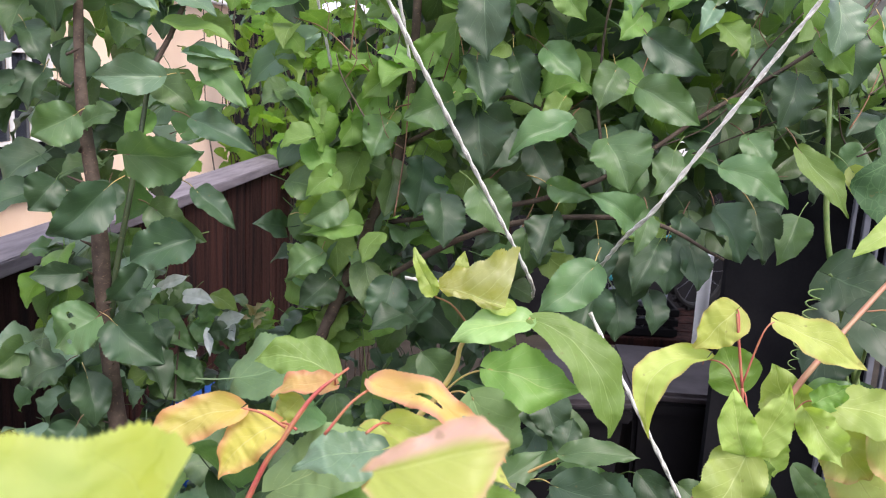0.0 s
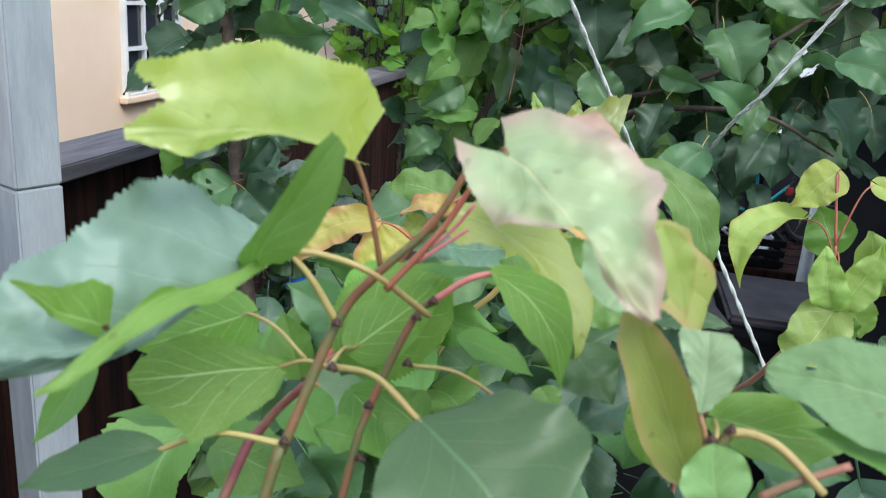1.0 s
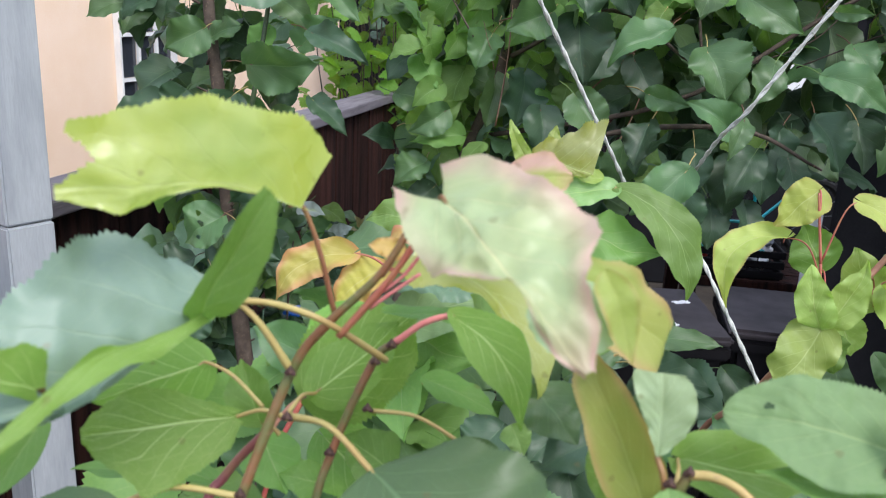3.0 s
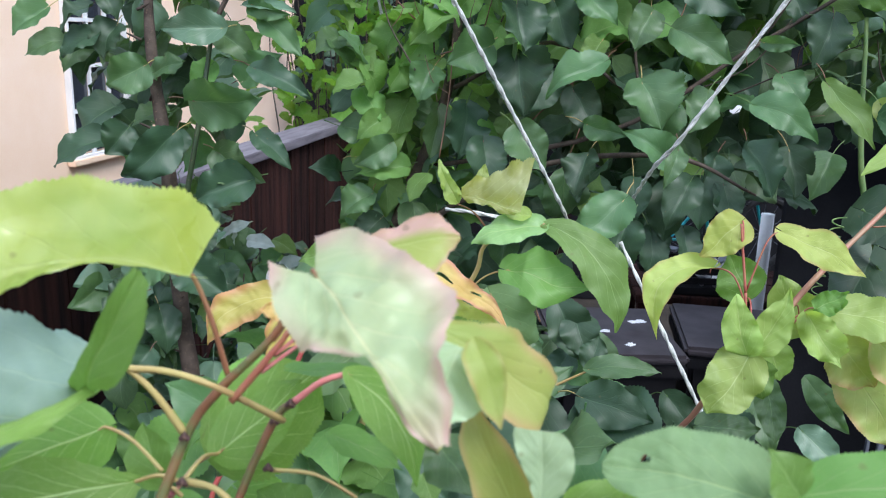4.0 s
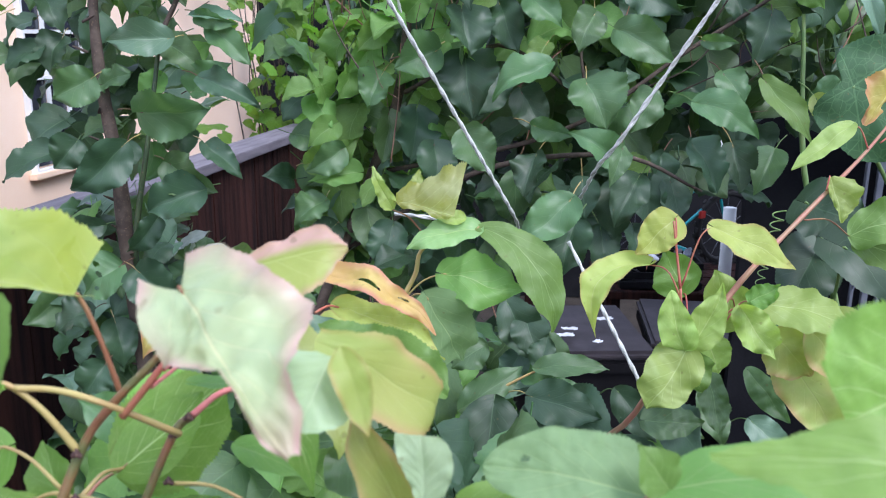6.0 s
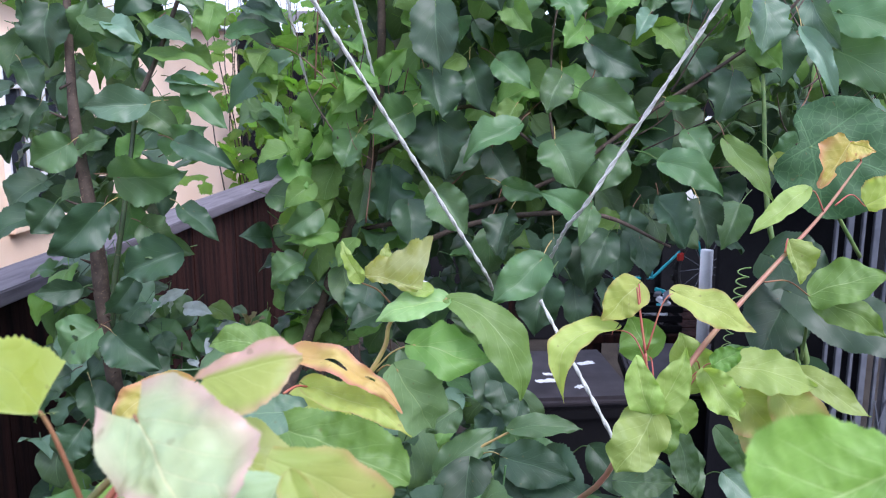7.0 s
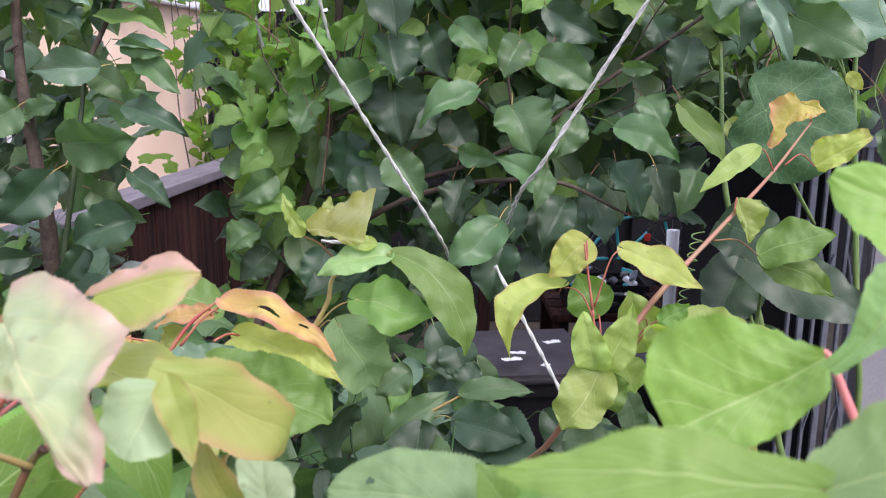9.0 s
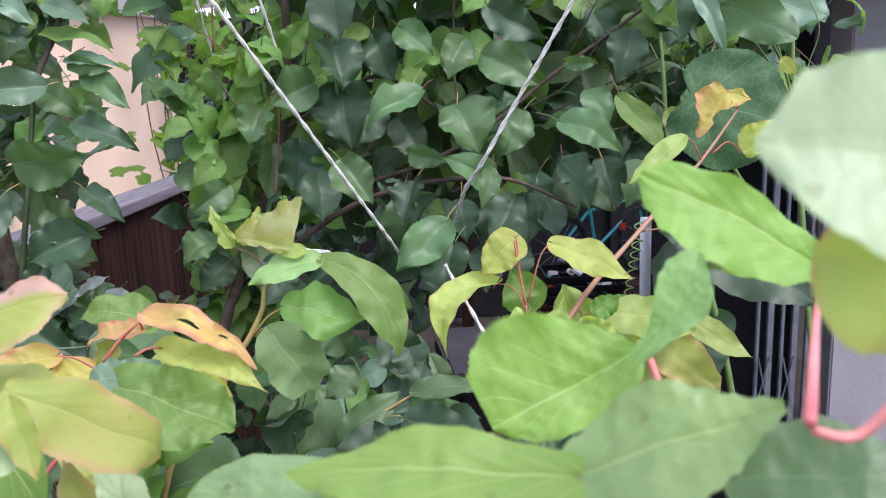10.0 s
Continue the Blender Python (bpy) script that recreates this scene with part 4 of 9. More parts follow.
stem("branch", [(-0.0951, 0.2082, 2.1467), (-0.0790, 0.2082, 2.1465), (-0.0604, 0.2089, 2.1409), (-0.0420, 0.2310, 2.1183)], (0.0014, 0.0013, 0.0012, 0.0014), BUFF, near, 8)
stem("branch", [(0.0715, 0.1894, 2.1057), (0.0788, 0.1876, 2.1069), (0.0878, 0.1829, 2.1049), (0.1009, 0.1758, 2.0947)], (0.0019, 0.0018, 0.0017, 0.0016), BUFF, near, 8)
stem("branch", [(0.0829, 0.1814, 2.0869), (0.0934, 0.1804, 2.0953), (0.1087, 0.1799, 2.1043)], (0.0016, 0.0016, 0.0015), ROSY, near, 8)
stem("branch", [(0.0635, 0.1840, 2.0796), (0.0662, 0.1880, 2.0939), (0.0715, 0.1904, 2.1058)], (0.0024, 0.0022, 0.002), TWIG, near, 8)
bud(near, (0.0711, 0.1888, 2.1071))
bud(near, (0.0648, 0.1868, 2.1033))
leaf(near, MIDG, (0.1024, 0.2537, 2.0655), (0.1389, 0.2466, 2.0622), (-0.06, -0.69, 0.72), 0.0257, 10, 0.05, 0.04, rows=28, twist=6)
leaf(near, MIDG, (0.0188, 0.2555, 2.1006), (0.0362, 0.2417, 2.0838), (0.09, -0.73, 0.68), 0.0281, 10, 0.05, 0.04, rows=28, twist=-6, warp=0.06)
leaf(near, DARK, (0.0504, 0.2627, 2.0801), (0.0221, 0.2454, 2.0692), (0.02, -0.56, 0.83), 0.0289, 10, 0.05, 0.04, rows=28, twist=9, warp=0.06)
leaf(near, UNDER, (-0.0872, 0.3042, 2.0396), (-0.0509, 0.2892, 2.0113), (0.30, -0.63, 0.71), 0.0402, 10, 0.05, 0.04, rows=28, twist=6, warp=0.05)
leaf(near, FRESH, (-0.1526, 0.2851, 2.0080), (-0.1054, 0.2774, 1.9973), (0.10, -0.54, 0.84), 0.0402, 10, 0.05, 0.04, rows=28, twist=-6, warp=0.06)
leaf(near, UNDER, (-0.0681, 0.3086, 2.1080), (-0.0900, 0.2860, 2.0788), (0.10, -0.83, 0.55), 0.0356, 10, 0.05, 0.04, rows=28, twist=5, warp=0.06)
stem("branch", [(-0.0567, 0.2121, 2.1344), (-0.0451, 0.2152, 2.1490), (-0.0349, 0.2180, 2.1632), (-0.0263, 0.2173, 2.1800)], (0.0015, 0.0014, 0.0012, 0.0009), RED, near, 8)
stem("branch", [(-0.0415, 0.2176, 2.1518), (-0.0337, 0.2188, 2.1588), (-0.0263, 0.2171, 2.1697)], (0.0009, 0.0008, 0.0007), PINK, near, 8)
stem("branch", [(-0.0461, 0.2159, 2.1454), (-0.0372, 0.2174, 2.1524), (-0.0278, 0.2179, 2.1598)], (0.0009, 0.0008, 0.0007), PINK, near, 8)
leaf(near, ORANGE, (-0.0360, 0.2267, 2.1651), (-0.0489, 0.2256, 2.1675), (0.14, -0.90, 0.42), 0.0089, 12, 0.05, 0.08, rows=24, twist=7, warp=0.08, square=0.6)
leaf(near, UNDER, (-0.0753, 0.2493, 2.0920), (-0.0420, 0.2633, 2.1216), (0.10, 0.86, -0.49), 0.0293, 8, 0.05, 0.04, stalk=(-0.0795, 0.2191, 2.0955), stalk_mat=BUFF, rows=32, twist=5, warp=0.05, square=0.55)
leaf(near, BROWN, (-0.1377, 0.1427, 2.1461), (-0.1263, 0.1389, 2.1356), (0.40, -0.64, 0.66), 0.0057, 16, 0.05, 0.12, rows=26, crinkle=0.08, square=0.6, warp=0.08)
bronze = thing("apricot_shoot", "fruit tree shoot tip with orange and bronze young leaves", "shoot", "fruit tree shoots")
stem("branch", [(-0.1604, 0.5251, 0.0000), (-0.1992, 0.5566, 0.8749), (-0.2110, 0.5326, 1.7678), (-0.1295, 0.5677, 1.9891), (-0.1060, 0.5776, 2.0336), (-0.0864, 0.5897, 2.0633), (-0.0616, 0.5999, 2.0833)], (0.00352, 0.00308, 0.00242, 0.0022, 0.002, 0.0017, 0.0009), RED, bronze, 8)
leaf(bronze, GOLD, (-0.1394, 0.5817, 2.0536), (-0.1991, 0.5615, 2.0152), (-0.01, -0.89, 0.45), 0.0353, 12, 0.13, 0.112, stalk=(-0.1045, 0.5794, 2.0424), stalk_mat=RED, thick=0.001, rows=32, crinkle=0.04, twist=12, square=0.6, warp=0.07, bend=0.137)
leaf(bronze, GOLD, (-0.1117, 0.5901, 2.0398), (-0.1517, 0.5706, 2.0030), (-0.02, -0.88, 0.47), 0.0351, 10, 0.108, 0.112, stalk=(-0.0964, 0.5793, 2.0413), stalk_mat=RED, thick=0.0009, rows=30, crinkle=0.04, twist=8, warp=0.08, square=0.6, bend=0.107)
leaf(bronze, ORANGE, (-0.0736, 0.6072, 2.0657), (-0.1214, 0.6046, 2.0551), (-0.13, -0.71, 0.69), 0.0219, 12, 0.115, 0.128, stalk=(-0.0704, 0.5986, 2.0781), stalk_mat=RED, thick=0.0009, rows=28, crinkle=0.04, twist=-9, warp=0.08, square=0.55, tipped=0.3, bend=0.084)
leaf(bronze, ORANGE, (-0.0332, 0.5143, 2.1043), (0.0500, 0.4847, 2.0760), (-0.02, -0.70, 0.71), 0.0272, 12, 0.083, 0.096, stalk=(-0.0646, 0.4968, 2.0773), stalk_mat=RED, thick=0.0009, rows=36, crinkle=0.04, twist=-12, hole=slot, warp=0.09, rag=0.12, square=0.6, bend=-0.045)
leaf(bronze, YELLOW, (-0.0229, 0.5088, 2.0811), (0.0550, 0.4848, 2.0528), (0.04, -0.70, 0.71), 0.0257, 10, 0.082, 0.096, stalk=(-0.0377, 0.4870, 2.0843), stalk_mat=RED, thick=0.0009, rows=34, crinkle=0.04, twist=12, warp=0.07, square=0.6, bend=-0.041)
leaf(bronze, YELLOW, (-0.0422, 0.5496, 2.0566), (0.0151, 0.5452, 2.0249), (0.29, -0.71, 0.64), 0.0288, 10, 0.06, 0.08, rows=26, crinkle=0.04, twist=10, warp=0.12, square=0.55)
leaf(bronze, MATTE, (-0.1212, 0.6301, 1.9644), (-0.0179, 0.6190, 2.0145), (-0.39, -0.66, 0.64), 0.0663, 8, 0.06, 0.064, rows=34, crinkle=0.04, twist=-7, warp=0.05, square=0.5, tipped=0.3)
leaf(bronze, OLIVE, (-0.1006, 0.6151, 2.0506), (-0.1164, 0.6107, 2.0311), (-0.28, -0.87, 0.40), 0.0257, 10, 0.08, 0.064, rows=24, crinkle=0.04, twist=-24, warp=0.08, square=0.65)
leaf(bronze, FRESH, (-0.0787, 0.6503, 2.0565), (-0.1437, 0.6520, 2.0662), (0.08, -0.69, 0.72), 0.0414, 10, 0.149, 0.064, stalk=(-0.0825, 0.6064, 2.0620), stalk_mat=RED, rows=30, crinkle=0.04, twist=9, warp=0.05, square=0.6, bend=0.098)
leaf(bronze, FRESH, (-0.0127, 0.3850, 2.1005), (0.0628, 0.3520, 2.0844), (0.05, -0.80, 0.60), 0.0660, 10, 0.08, 0.064, rows=36, crinkle=0.04, warp=0.06, outline=halves((0.091, 0.2, 0.27, 0.304, 0.328, 0.331, 0.325, 0.292, 0.242, 0.153, 0.034), (0.109, 0.18, 0.216, 0.23, 0.248, 0.266, 0.27, 0.27, 0.241, 0.173, 0.043)))
leaf(bronze, BLUE, (-0.0294, 0.5050, 2.0648), (-0.0802, 0.4817, 2.0612), (0.22, -0.61, 0.76), 0.0371, 8, 0.06, 0.064, rows=26, crinkle=0.04, twist=-5, warp=0.12, square=0.60)
centre = thing("apricot_shoot", "fruit tree shoot with glossy bright green leaves", "shoot", "fruit tree shoots")
stem("branch", [(-0.1305, 0.7795, 0.0000), (-0.1205, 0.7295, 0.9923), (-0.1105, 0.6795, 1.7845), (-0.0258, 0.6731, 1.9845), (0.0038, 0.6709, 2.0320), (0.0194, 0.6705, 2.0607), (0.0294, 0.6701, 2.0891), (0.0821, 0.6635, 2.1081)], (0.0048, 0.0042, 0.0033, 0.003, 0.0028, 0.0024, 0.002, 0.0016), BUFF, centre, 8)
leaf(centre, FRESH, (0.0794, 0.6636, 2.1091), (0.1492, 0.6395, 2.0184), (0.29, -0.84, 0.45), 0.0489, 10, 0.122, 0.064, stalk=(0.0751, 0.6632, 2.1070), stalk_mat=BUFF, rows=36, crinkle=0.02, twist=-3, warp=0.05, square=0.62, peak=0.9, heart=0.04, bend=-0.133)
leaf(centre, LIME, (-0.0003, 0.6661, 2.1240), (-0.0196, 0.6681, 2.1622), (0.01, -1.00, 0.05), 0.0256, 24, 0.074, 0.128, stalk=(0.0277, 0.6718, 2.0997), stalk_mat=RUST, rows=28, crinkle=0.02, warp=0.08, heart=0.0, outline=halves((0.05, 0.138, 0.167, 0.183, 0.181, 0.171, 0.151, 0.121, 0.089, 0.049, 0.02), (0.05, 0.163, 0.201, 0.197, 0.179, 0.157, 0.128, 0.098, 0.081, 0.05, 0.02)))
leaf(centre, LIME, (0.0175, 0.6763, 2.1356), (0.0209, 0.6829, 2.1589), (0.06, -0.99, 0.14), 0.0184, 18, 0.047, 0.096, rows=24, crinkle=0.02, warp=0.08, square=0.6, heart=0.0, outline=halves((0.101, 0.222, 0.283, 0.303, 0.303, 0.283, 0.253, 0.202, 0.152, 0.101, 0.03), (0.101, 0.202, 0.243, 0.253, 0.243, 0.222, 0.202, 0.172, 0.121, 0.081, 0.03)))
leaf(centre, PALELIME, (0.0014, 0.6650, 2.1314), (0.0567, 0.6500, 2.1233), (0.05, -0.80, 0.60), 0.0446, 22, 0.05, 0.096, rows=30, crinkle=0.02, warp=0.07, heart=0.0, outline=halves((0.022, 0.065, 0.1, 0.111, 0.108, 0.108, 0.108, 0.098, 0.087, 0.063, 0.033), (0.111, 0.223, 0.312, 0.356, 0.412, 0.465, 0.535, 0.597, 0.672, 0.743, 0.759)))
leaf(centre, LIME, (0.0665, 0.6642, 2.1171), (0.0247, 0.6579, 2.1300), (0.33, -0.71, 0.62), 0.0160, 10, 0.022, 0.096, rows=28, crinkle=0.02, warp=0.08, square=0.6, heart=0.0, bend=-0.059)
leaf(centre, PALEG, (0.0762, 0.6633, 2.1070), (0.0134, 0.6501, 2.0913), (-0.00, -0.76, 0.65), 0.0340, 10, 0.113, 0.08, rows=28, crinkle=0.02, warp=0.08, square=0.6, bend=0.052)
leaf(centre, FRESH, (0.0466, 0.6565, 2.0666), (0.1203, 0.6454, 2.0568), (-0.07, -0.87, 0.49), 0.0489, 8, 0.06, 0.048, stalk=(0.0071, 0.6713, 2.0347), stalk_mat=BUFF, rows=28, crinkle=0.02, twist=-35, rag=0.08, warp=0.12, square=0.70)
leaf(centre, MATTE, (0.0337, 0.6335, 2.0501), (0.0620, 0.6718, 1.9715), (0.52, -0.82, -0.21), 0.0619, 8, 0.06, 0.048, stalk=(0.0109, 0.6714, 2.0348), stalk_mat=BUFF, rows=28, crinkle=0.02, twist=18, rag=0.08, warp=0.07, square=0.55)
leaf(centre, MIDG, (0.0222, 0.7057, 1.9957), (-0.0005, 0.6923, 1.9768), (0.05, -0.84, 0.54), 0.0400, 8, 0.06, 0.048, rows=20, crinkle=0.02, twist=1, rag=0.08, warp=0.08, square=0.60)
rosy = thing("apricot_shoot", "fruit tree shoot with rosy stem and yellowing leaves", "shoot", "fruit tree shoots")
stem("branch", [(0.2959, 0.8816, 0.0000), (0.2459, 0.8566, 0.9429), (0.1959, 0.8316, 1.6858), (0.2513, 0.7609, 1.8858), (0.2877, 0.7144, 1.9729), (0.3420, 0.7365, 2.0443), (0.4198, 0.7877, 2.1073), (0.4866, 0.8275, 2.1618), (0.5440, 0.8673, 2.2175)], (0.0042, 0.0038, 0.0034, 0.0032, 0.0031, 0.0029, 0.0026, 0.0019, 0.0012), ROSY, rosy, 8)
stem("branch", [(0.2743, 0.7054, 2.0435), (0.2683, 0.7121, 2.0855), (0.2652, 0.7156, 2.1079)], (0.0014, 0.0012, 0.001), RED, rosy, 8)
stem("branch", [(0.2863, 0.6956, 1.9819), (0.2775, 0.7005, 2.0127), (0.2743, 0.7054, 2.0435)], (0.0016, 0.0015, 0.0014), RED, rosy, 8)
leaf(rosy, YELLOW, (0.2473, 0.7280, 2.0599), (0.1924, 0.6969, 1.9952), (-0.36, -0.68, 0.64), 0.0379, 14, 0.3, 0.08, stalk=(0.2853, 0.7101, 2.0092), stalk_mat=RED, rows=32, sag=0.3, crinkle=0.022, warp=0.05, square=0.62, bend=0.238)
leaf(rosy, YELLOW, (0.2682, 0.7259, 2.1083), (0.2341, 0.7198, 2.0723), (-0.14, -0.95, 0.29), 0.0414, 12, 0.08, 0.08, stalk=(0.2688, 0.7121, 2.0855), stalk_mat=RED, rows=26, sag=0.3, crinkle=0.022, twist=22, rag=0.08, warp=0.11, square=0.55)
leaf(rosy, FRESH, (0.2845, 0.7339, 2.0311), (0.2629, 0.7404, 2.0727), (-0.09, -0.99, 0.11), 0.0482, 8, 0.04, 0.048, stalk=(0.2853, 0.7101, 2.0092), stalk_mat=RED, rows=26, sag=0.3, crinkle=0.022, twist=5, rag=0.08, warp=0.12, square=0.60)
leaf(rosy, YELLOW, (0.3074, 0.7249, 2.1001), (0.3815, 0.7094, 2.0629), (0.05, -0.88, 0.47), 0.0354, 10, 0.08, 0.064, stalk=(0.2780, 0.7155, 2.0432), stalk_mat=RED, rows=28, sag=0.3, crinkle=0.022, twist=-12, rag=0.08, warp=0.07, square=0.65)
leaf(rosy, LIME, (0.2812, 0.6958, 1.9835), (0.2639, 0.6954, 2.0449), (-0.18, -0.98, -0.06), 0.0361, 12, 0.06, 0.096, rows=30, crinkle=0.022, warp=0.06, square=0.55, heart=0.0, tipped=0.4, bend=-0.050)
leaf(rosy, LIME, (0.2800, 0.6958, 1.9835), (0.3110, 0.6971, 2.0531), (-0.23, -0.97, 0.12), 0.0350, 20, 0.034, 0.096, rows=30, crinkle=0.022, warp=0.06, square=0.6, heart=0.0, bend=0.084)
leaf(rosy, LIME, (0.2823, 0.6958, 1.9835), (0.2471, 0.6762, 1.9262), (-0.17, -0.89, 0.41), 0.0587, 10, 0.06, 0.064, rows=30, crinkle=0.022, twist=24, rag=0.08, warp=0.09, square=0.55)
leaf(rosy, FRESH, (0.2889, 0.7141, 1.9712), (0.3084, 0.7084, 1.9346), (-0.07, -0.99, 0.12), 0.0384, 8, 0.04, 0.048, rows=22, crinkle=0.022, twist=7, rag=0.08, warp=0.11, square=0.60)
leaf(rosy, LIME, (0.3449, 0.7484, 1.9925), (0.3173, 0.7570, 2.0475), (-0.13, -0.99, 0.09), 0.0571, 10, 0.05, 0.064, stalk=(0.3304, 0.7334, 2.0256), stalk_mat=RED, rows=26, sag=0.3, crinkle=0.022, twist=-10, rag=0.08, warp=0.12, square=0.65)
leaf(rosy, LIME, (0.3179, 0.7458, 1.9774), (0.3303, 0.7402, 1.9419), (-0.14, -0.98, 0.11), 0.0421, 10, 0.05, 0.064, rows=22, crinkle=0.022, twist=-27, rag=0.08, warp=0.07, square=0.70)
leaf(rosy, LIME, (0.3369, 0.7126, 2.0221), (0.3698, 0.6955, 1.9770), (-0.19, -0.96, 0.23), 0.0366, 14, 0.05, 0.256, stalk=(0.3165, 0.7181, 1.9944), stalk_mat=RED, rows=34, sag=0.3, crinkle=0.022, twist=26, rag=0.08, warp=0.08, square=0.55)
leaf(rosy, FRESH, (0.3454, 0.7139, 2.0295), (0.3723, 0.7162, 2.0428), (-0.11, -0.91, 0.39), 0.0259, 14, 0.05, 0.256, rows=30, crinkle=0.022, twist=9, rag=0.08, warp=0.09, square=0.60)
leaf(rosy, LIME, (0.3610, 0.7329, 2.0212), (0.4513, 0.7208, 2.0041), (0.00, -0.81, 0.59), 0.0497, 10, 0.1, 0.064, stalk=(0.3194, 0.7186, 1.9973), stalk_mat=RED, rows=30, sag=0.3, crinkle=0.022, twist=-8, rag=0.08, warp=0.11, square=0.65)
leaf(rosy, OLIVE, (0.4231, 0.7482, 1.9871), (0.4838, 0.7292, 1.9284), (-0.15, -0.98, 0.16), 0.0538, 10, 0.06, 0.064, stalk=(0.3600, 0.7304, 2.0056), stalk_mat=RED, rows=28, sag=0.3, crinkle=0.022, twist=-25, rag=0.08, warp=0.12, square=0.70)
leaf(rosy, LIME, (0.4615, 0.7805, 1.9967), (0.5301, 0.7638, 1.9521), (0.07, -0.89, 0.44), 0.0321, 10, 0.08, 0.064, rows=26, crinkle=0.022, twist=28, rag=0.08, warp=0.07, square=0.55)
leaf(rosy, OLIVE, (0.3903, 0.7665, 1.9765), (0.4337, 0.7601, 1.9344), (-0.04, -0.99, 0.11), 0.0615, 10, 0.06, 0.064, rows=26, crinkle=0.022, twist=11, rag=0.08, warp=0.08, square=0.60)
leaf(rosy, MIDG, (0.3802, 0.8021, 2.0093), (0.4313, 0.7965, 1.9720), (-0.02, -0.99, 0.12), 0.0571, 10, 0.06, 0.064, rows=24, crinkle=0.022, twist=-6, rag=0.08, warp=0.09, square=0.65)
leaf(rosy, FRESH, (0.4773, 0.8135, 2.0752), (0.5538, 0.7973, 2.0969), (-0.31, -0.81, 0.49), 0.0528, 6, 0.082, 0.096, stalk=(0.4156, 0.7860, 2.0969), stalk_mat=RUST, rows=32, crinkle=0.022, warp=0.07, square=0.55, tipped=0.5, heart=0.04, bend=-0.056)
leaf(rosy, FRESH, (0.4838, 0.8226, 2.0689), (0.5577, 0.8064, 2.0270), (-0.02, -0.94, 0.33), 0.0421, 8, 0.067, 0.08, rows=28, crinkle=0.022, warp=0.07, square=0.58, heart=0.0, bend=-0.068)
leaf(rosy, LIME, (0.4437, 0.8026, 2.1399), (0.4577, 0.7882, 2.0952), (-0.20, -0.95, 0.20), 0.0445, 10, 0.05, 0.096, stalk=(0.4386, 0.7960, 2.1264), stalk_mat=RED, rows=24, sag=0.3, crinkle=0.022, rag=0.08, square=0.55, heart=0.0, twist=0, warp=0.05, outline=halves((0.048, 0.096, 0.114, 0.124, 0.125, 0.115, 0.096, 0.076, 0.057, 0.038, 0.019), (0.096, 0.286, 0.433, 0.481, 0.5, 0.481, 0.433, 0.385, 0.289, 0.144, 0.029)))
leaf(rosy, LIME, (0.4648, 0.8217, 2.1899), (0.4042, 0.8036, 2.1435), (-0.25, -0.74, 0.62), 0.0262, 12, 0.08, 0.064, stalk=(0.4898, 0.8283, 2.1668), stalk_mat=RED, rows=26, sag=0.3, crinkle=0.022, twist=13, rag=0.08, warp=0.07, square=0.60)
leaf(rosy, GOLD, (0.5317, 0.8704, 2.2394), (0.4921, 0.8530, 2.1905), (0.05, -0.95, 0.30), 0.0534, 16, 0.06, 0.096, stalk=(0.5440, 0.8673, 2.2175), stalk_mat=RED, rows=26, sag=0.3, crinkle=0.022, rag=0.08, square=0.65, heart=0.0, twist=0, warp=0.05, outline=halves((0.193, 0.318, 0.357, 0.424, 0.473, 0.453, 0.367, 0.289, 0.188, 0.095, 0.029), (0.096, 0.145, 0.174, 0.183, 0.058, 0.048, 0.068, 0.087, 0.082, 0.056, 0.019)))
leaf(rosy, GOLD, (0.5309, 0.8698, 2.2381), (0.5558, 0.8606, 2.2291), (-0.10, -0.95, 0.30), 0.0293, 16, 0.06, 0.096, rows=20, crinkle=0.022, rag=0.08, square=0.70, heart=0.0, twist=0, warp=0.05, outline=halves((0.637, 0.845, 0.821, 0.766, 0.657, 0.547, 0.46, 0.361, 0.265, 0.158, 0.053), (0.053, 0.106, 0.179, 0.21, 0.233, 0.233, 0.212, 0.179, 0.126, 0.085, 0.021)))
leaf(rosy, YELLOW, (0.5433, 0.8457, 2.1709), (0.5940, 0.8293, 2.2050), (-0.20, -0.90, 0.35), 0.0587, 14, 0.06, 0.112, stalk=(0.5045, 0.8344, 2.1725), stalk_mat=RED, rows=26, sag=0.3, crinkle=0.022, rag=0.08, square=0.55, heart=0.0, twist=0, warp=0.06, teeth=0.03, outline=halves((0.113, 0.193, 0.212, 0.227, 0.217, 0.195, 0.163, 0.145, 0.13, 0.109, 0.054), (0.17, 0.312, 0.379, 0.368, 0.335, 0.301, 0.268, 0.239, 0.223, 0.201, 0.152)))
leaf(rosy, OLIVE, (0.4143, 0.7844, 1.9501), (0.4611, 0.7452, 1.8690), (-0.25, -0.92, 0.30), 0.0666, 10, 0.06, 0.08, stalk=(0.3690, 0.7789, 1.9785), stalk_mat=RED, rows=30, sag=0.2, crinkle=0.022, warp=0.07, square=0.6)
leaf(rosy, MIDG, (0.3412, 0.8214, 1.9090), (0.3585, 0.7957, 1.8463), (-0.18, -0.93, 0.33), 0.0366, 10, 0.06, 0.096, stalk=(0.3101, 0.7960, 1.9374), stalk_mat=RED, rows=26, sag=0.1, crinkle=0.03, warp=0.07, square=0.6)
leaf(rosy, MIDG, (0.3906, 0.8244, 1.9102), (0.4314, 0.8026, 1.8572), (-0.16, -0.95, 0.27), 0.0303, 10, 0.06, 0.096, rows=26, crinkle=0.03, warp=0.07, square=0.6)
leaf(rosy, MIDG, (0.2723, 0.8041, 1.8568), (0.3355, 0.7967, 1.8548), (-0.07, -0.78, 0.63), 0.0455, 10, 0.06, 0.096, rows=26, crinkle=0.03, warp=0.07, square=0.6)
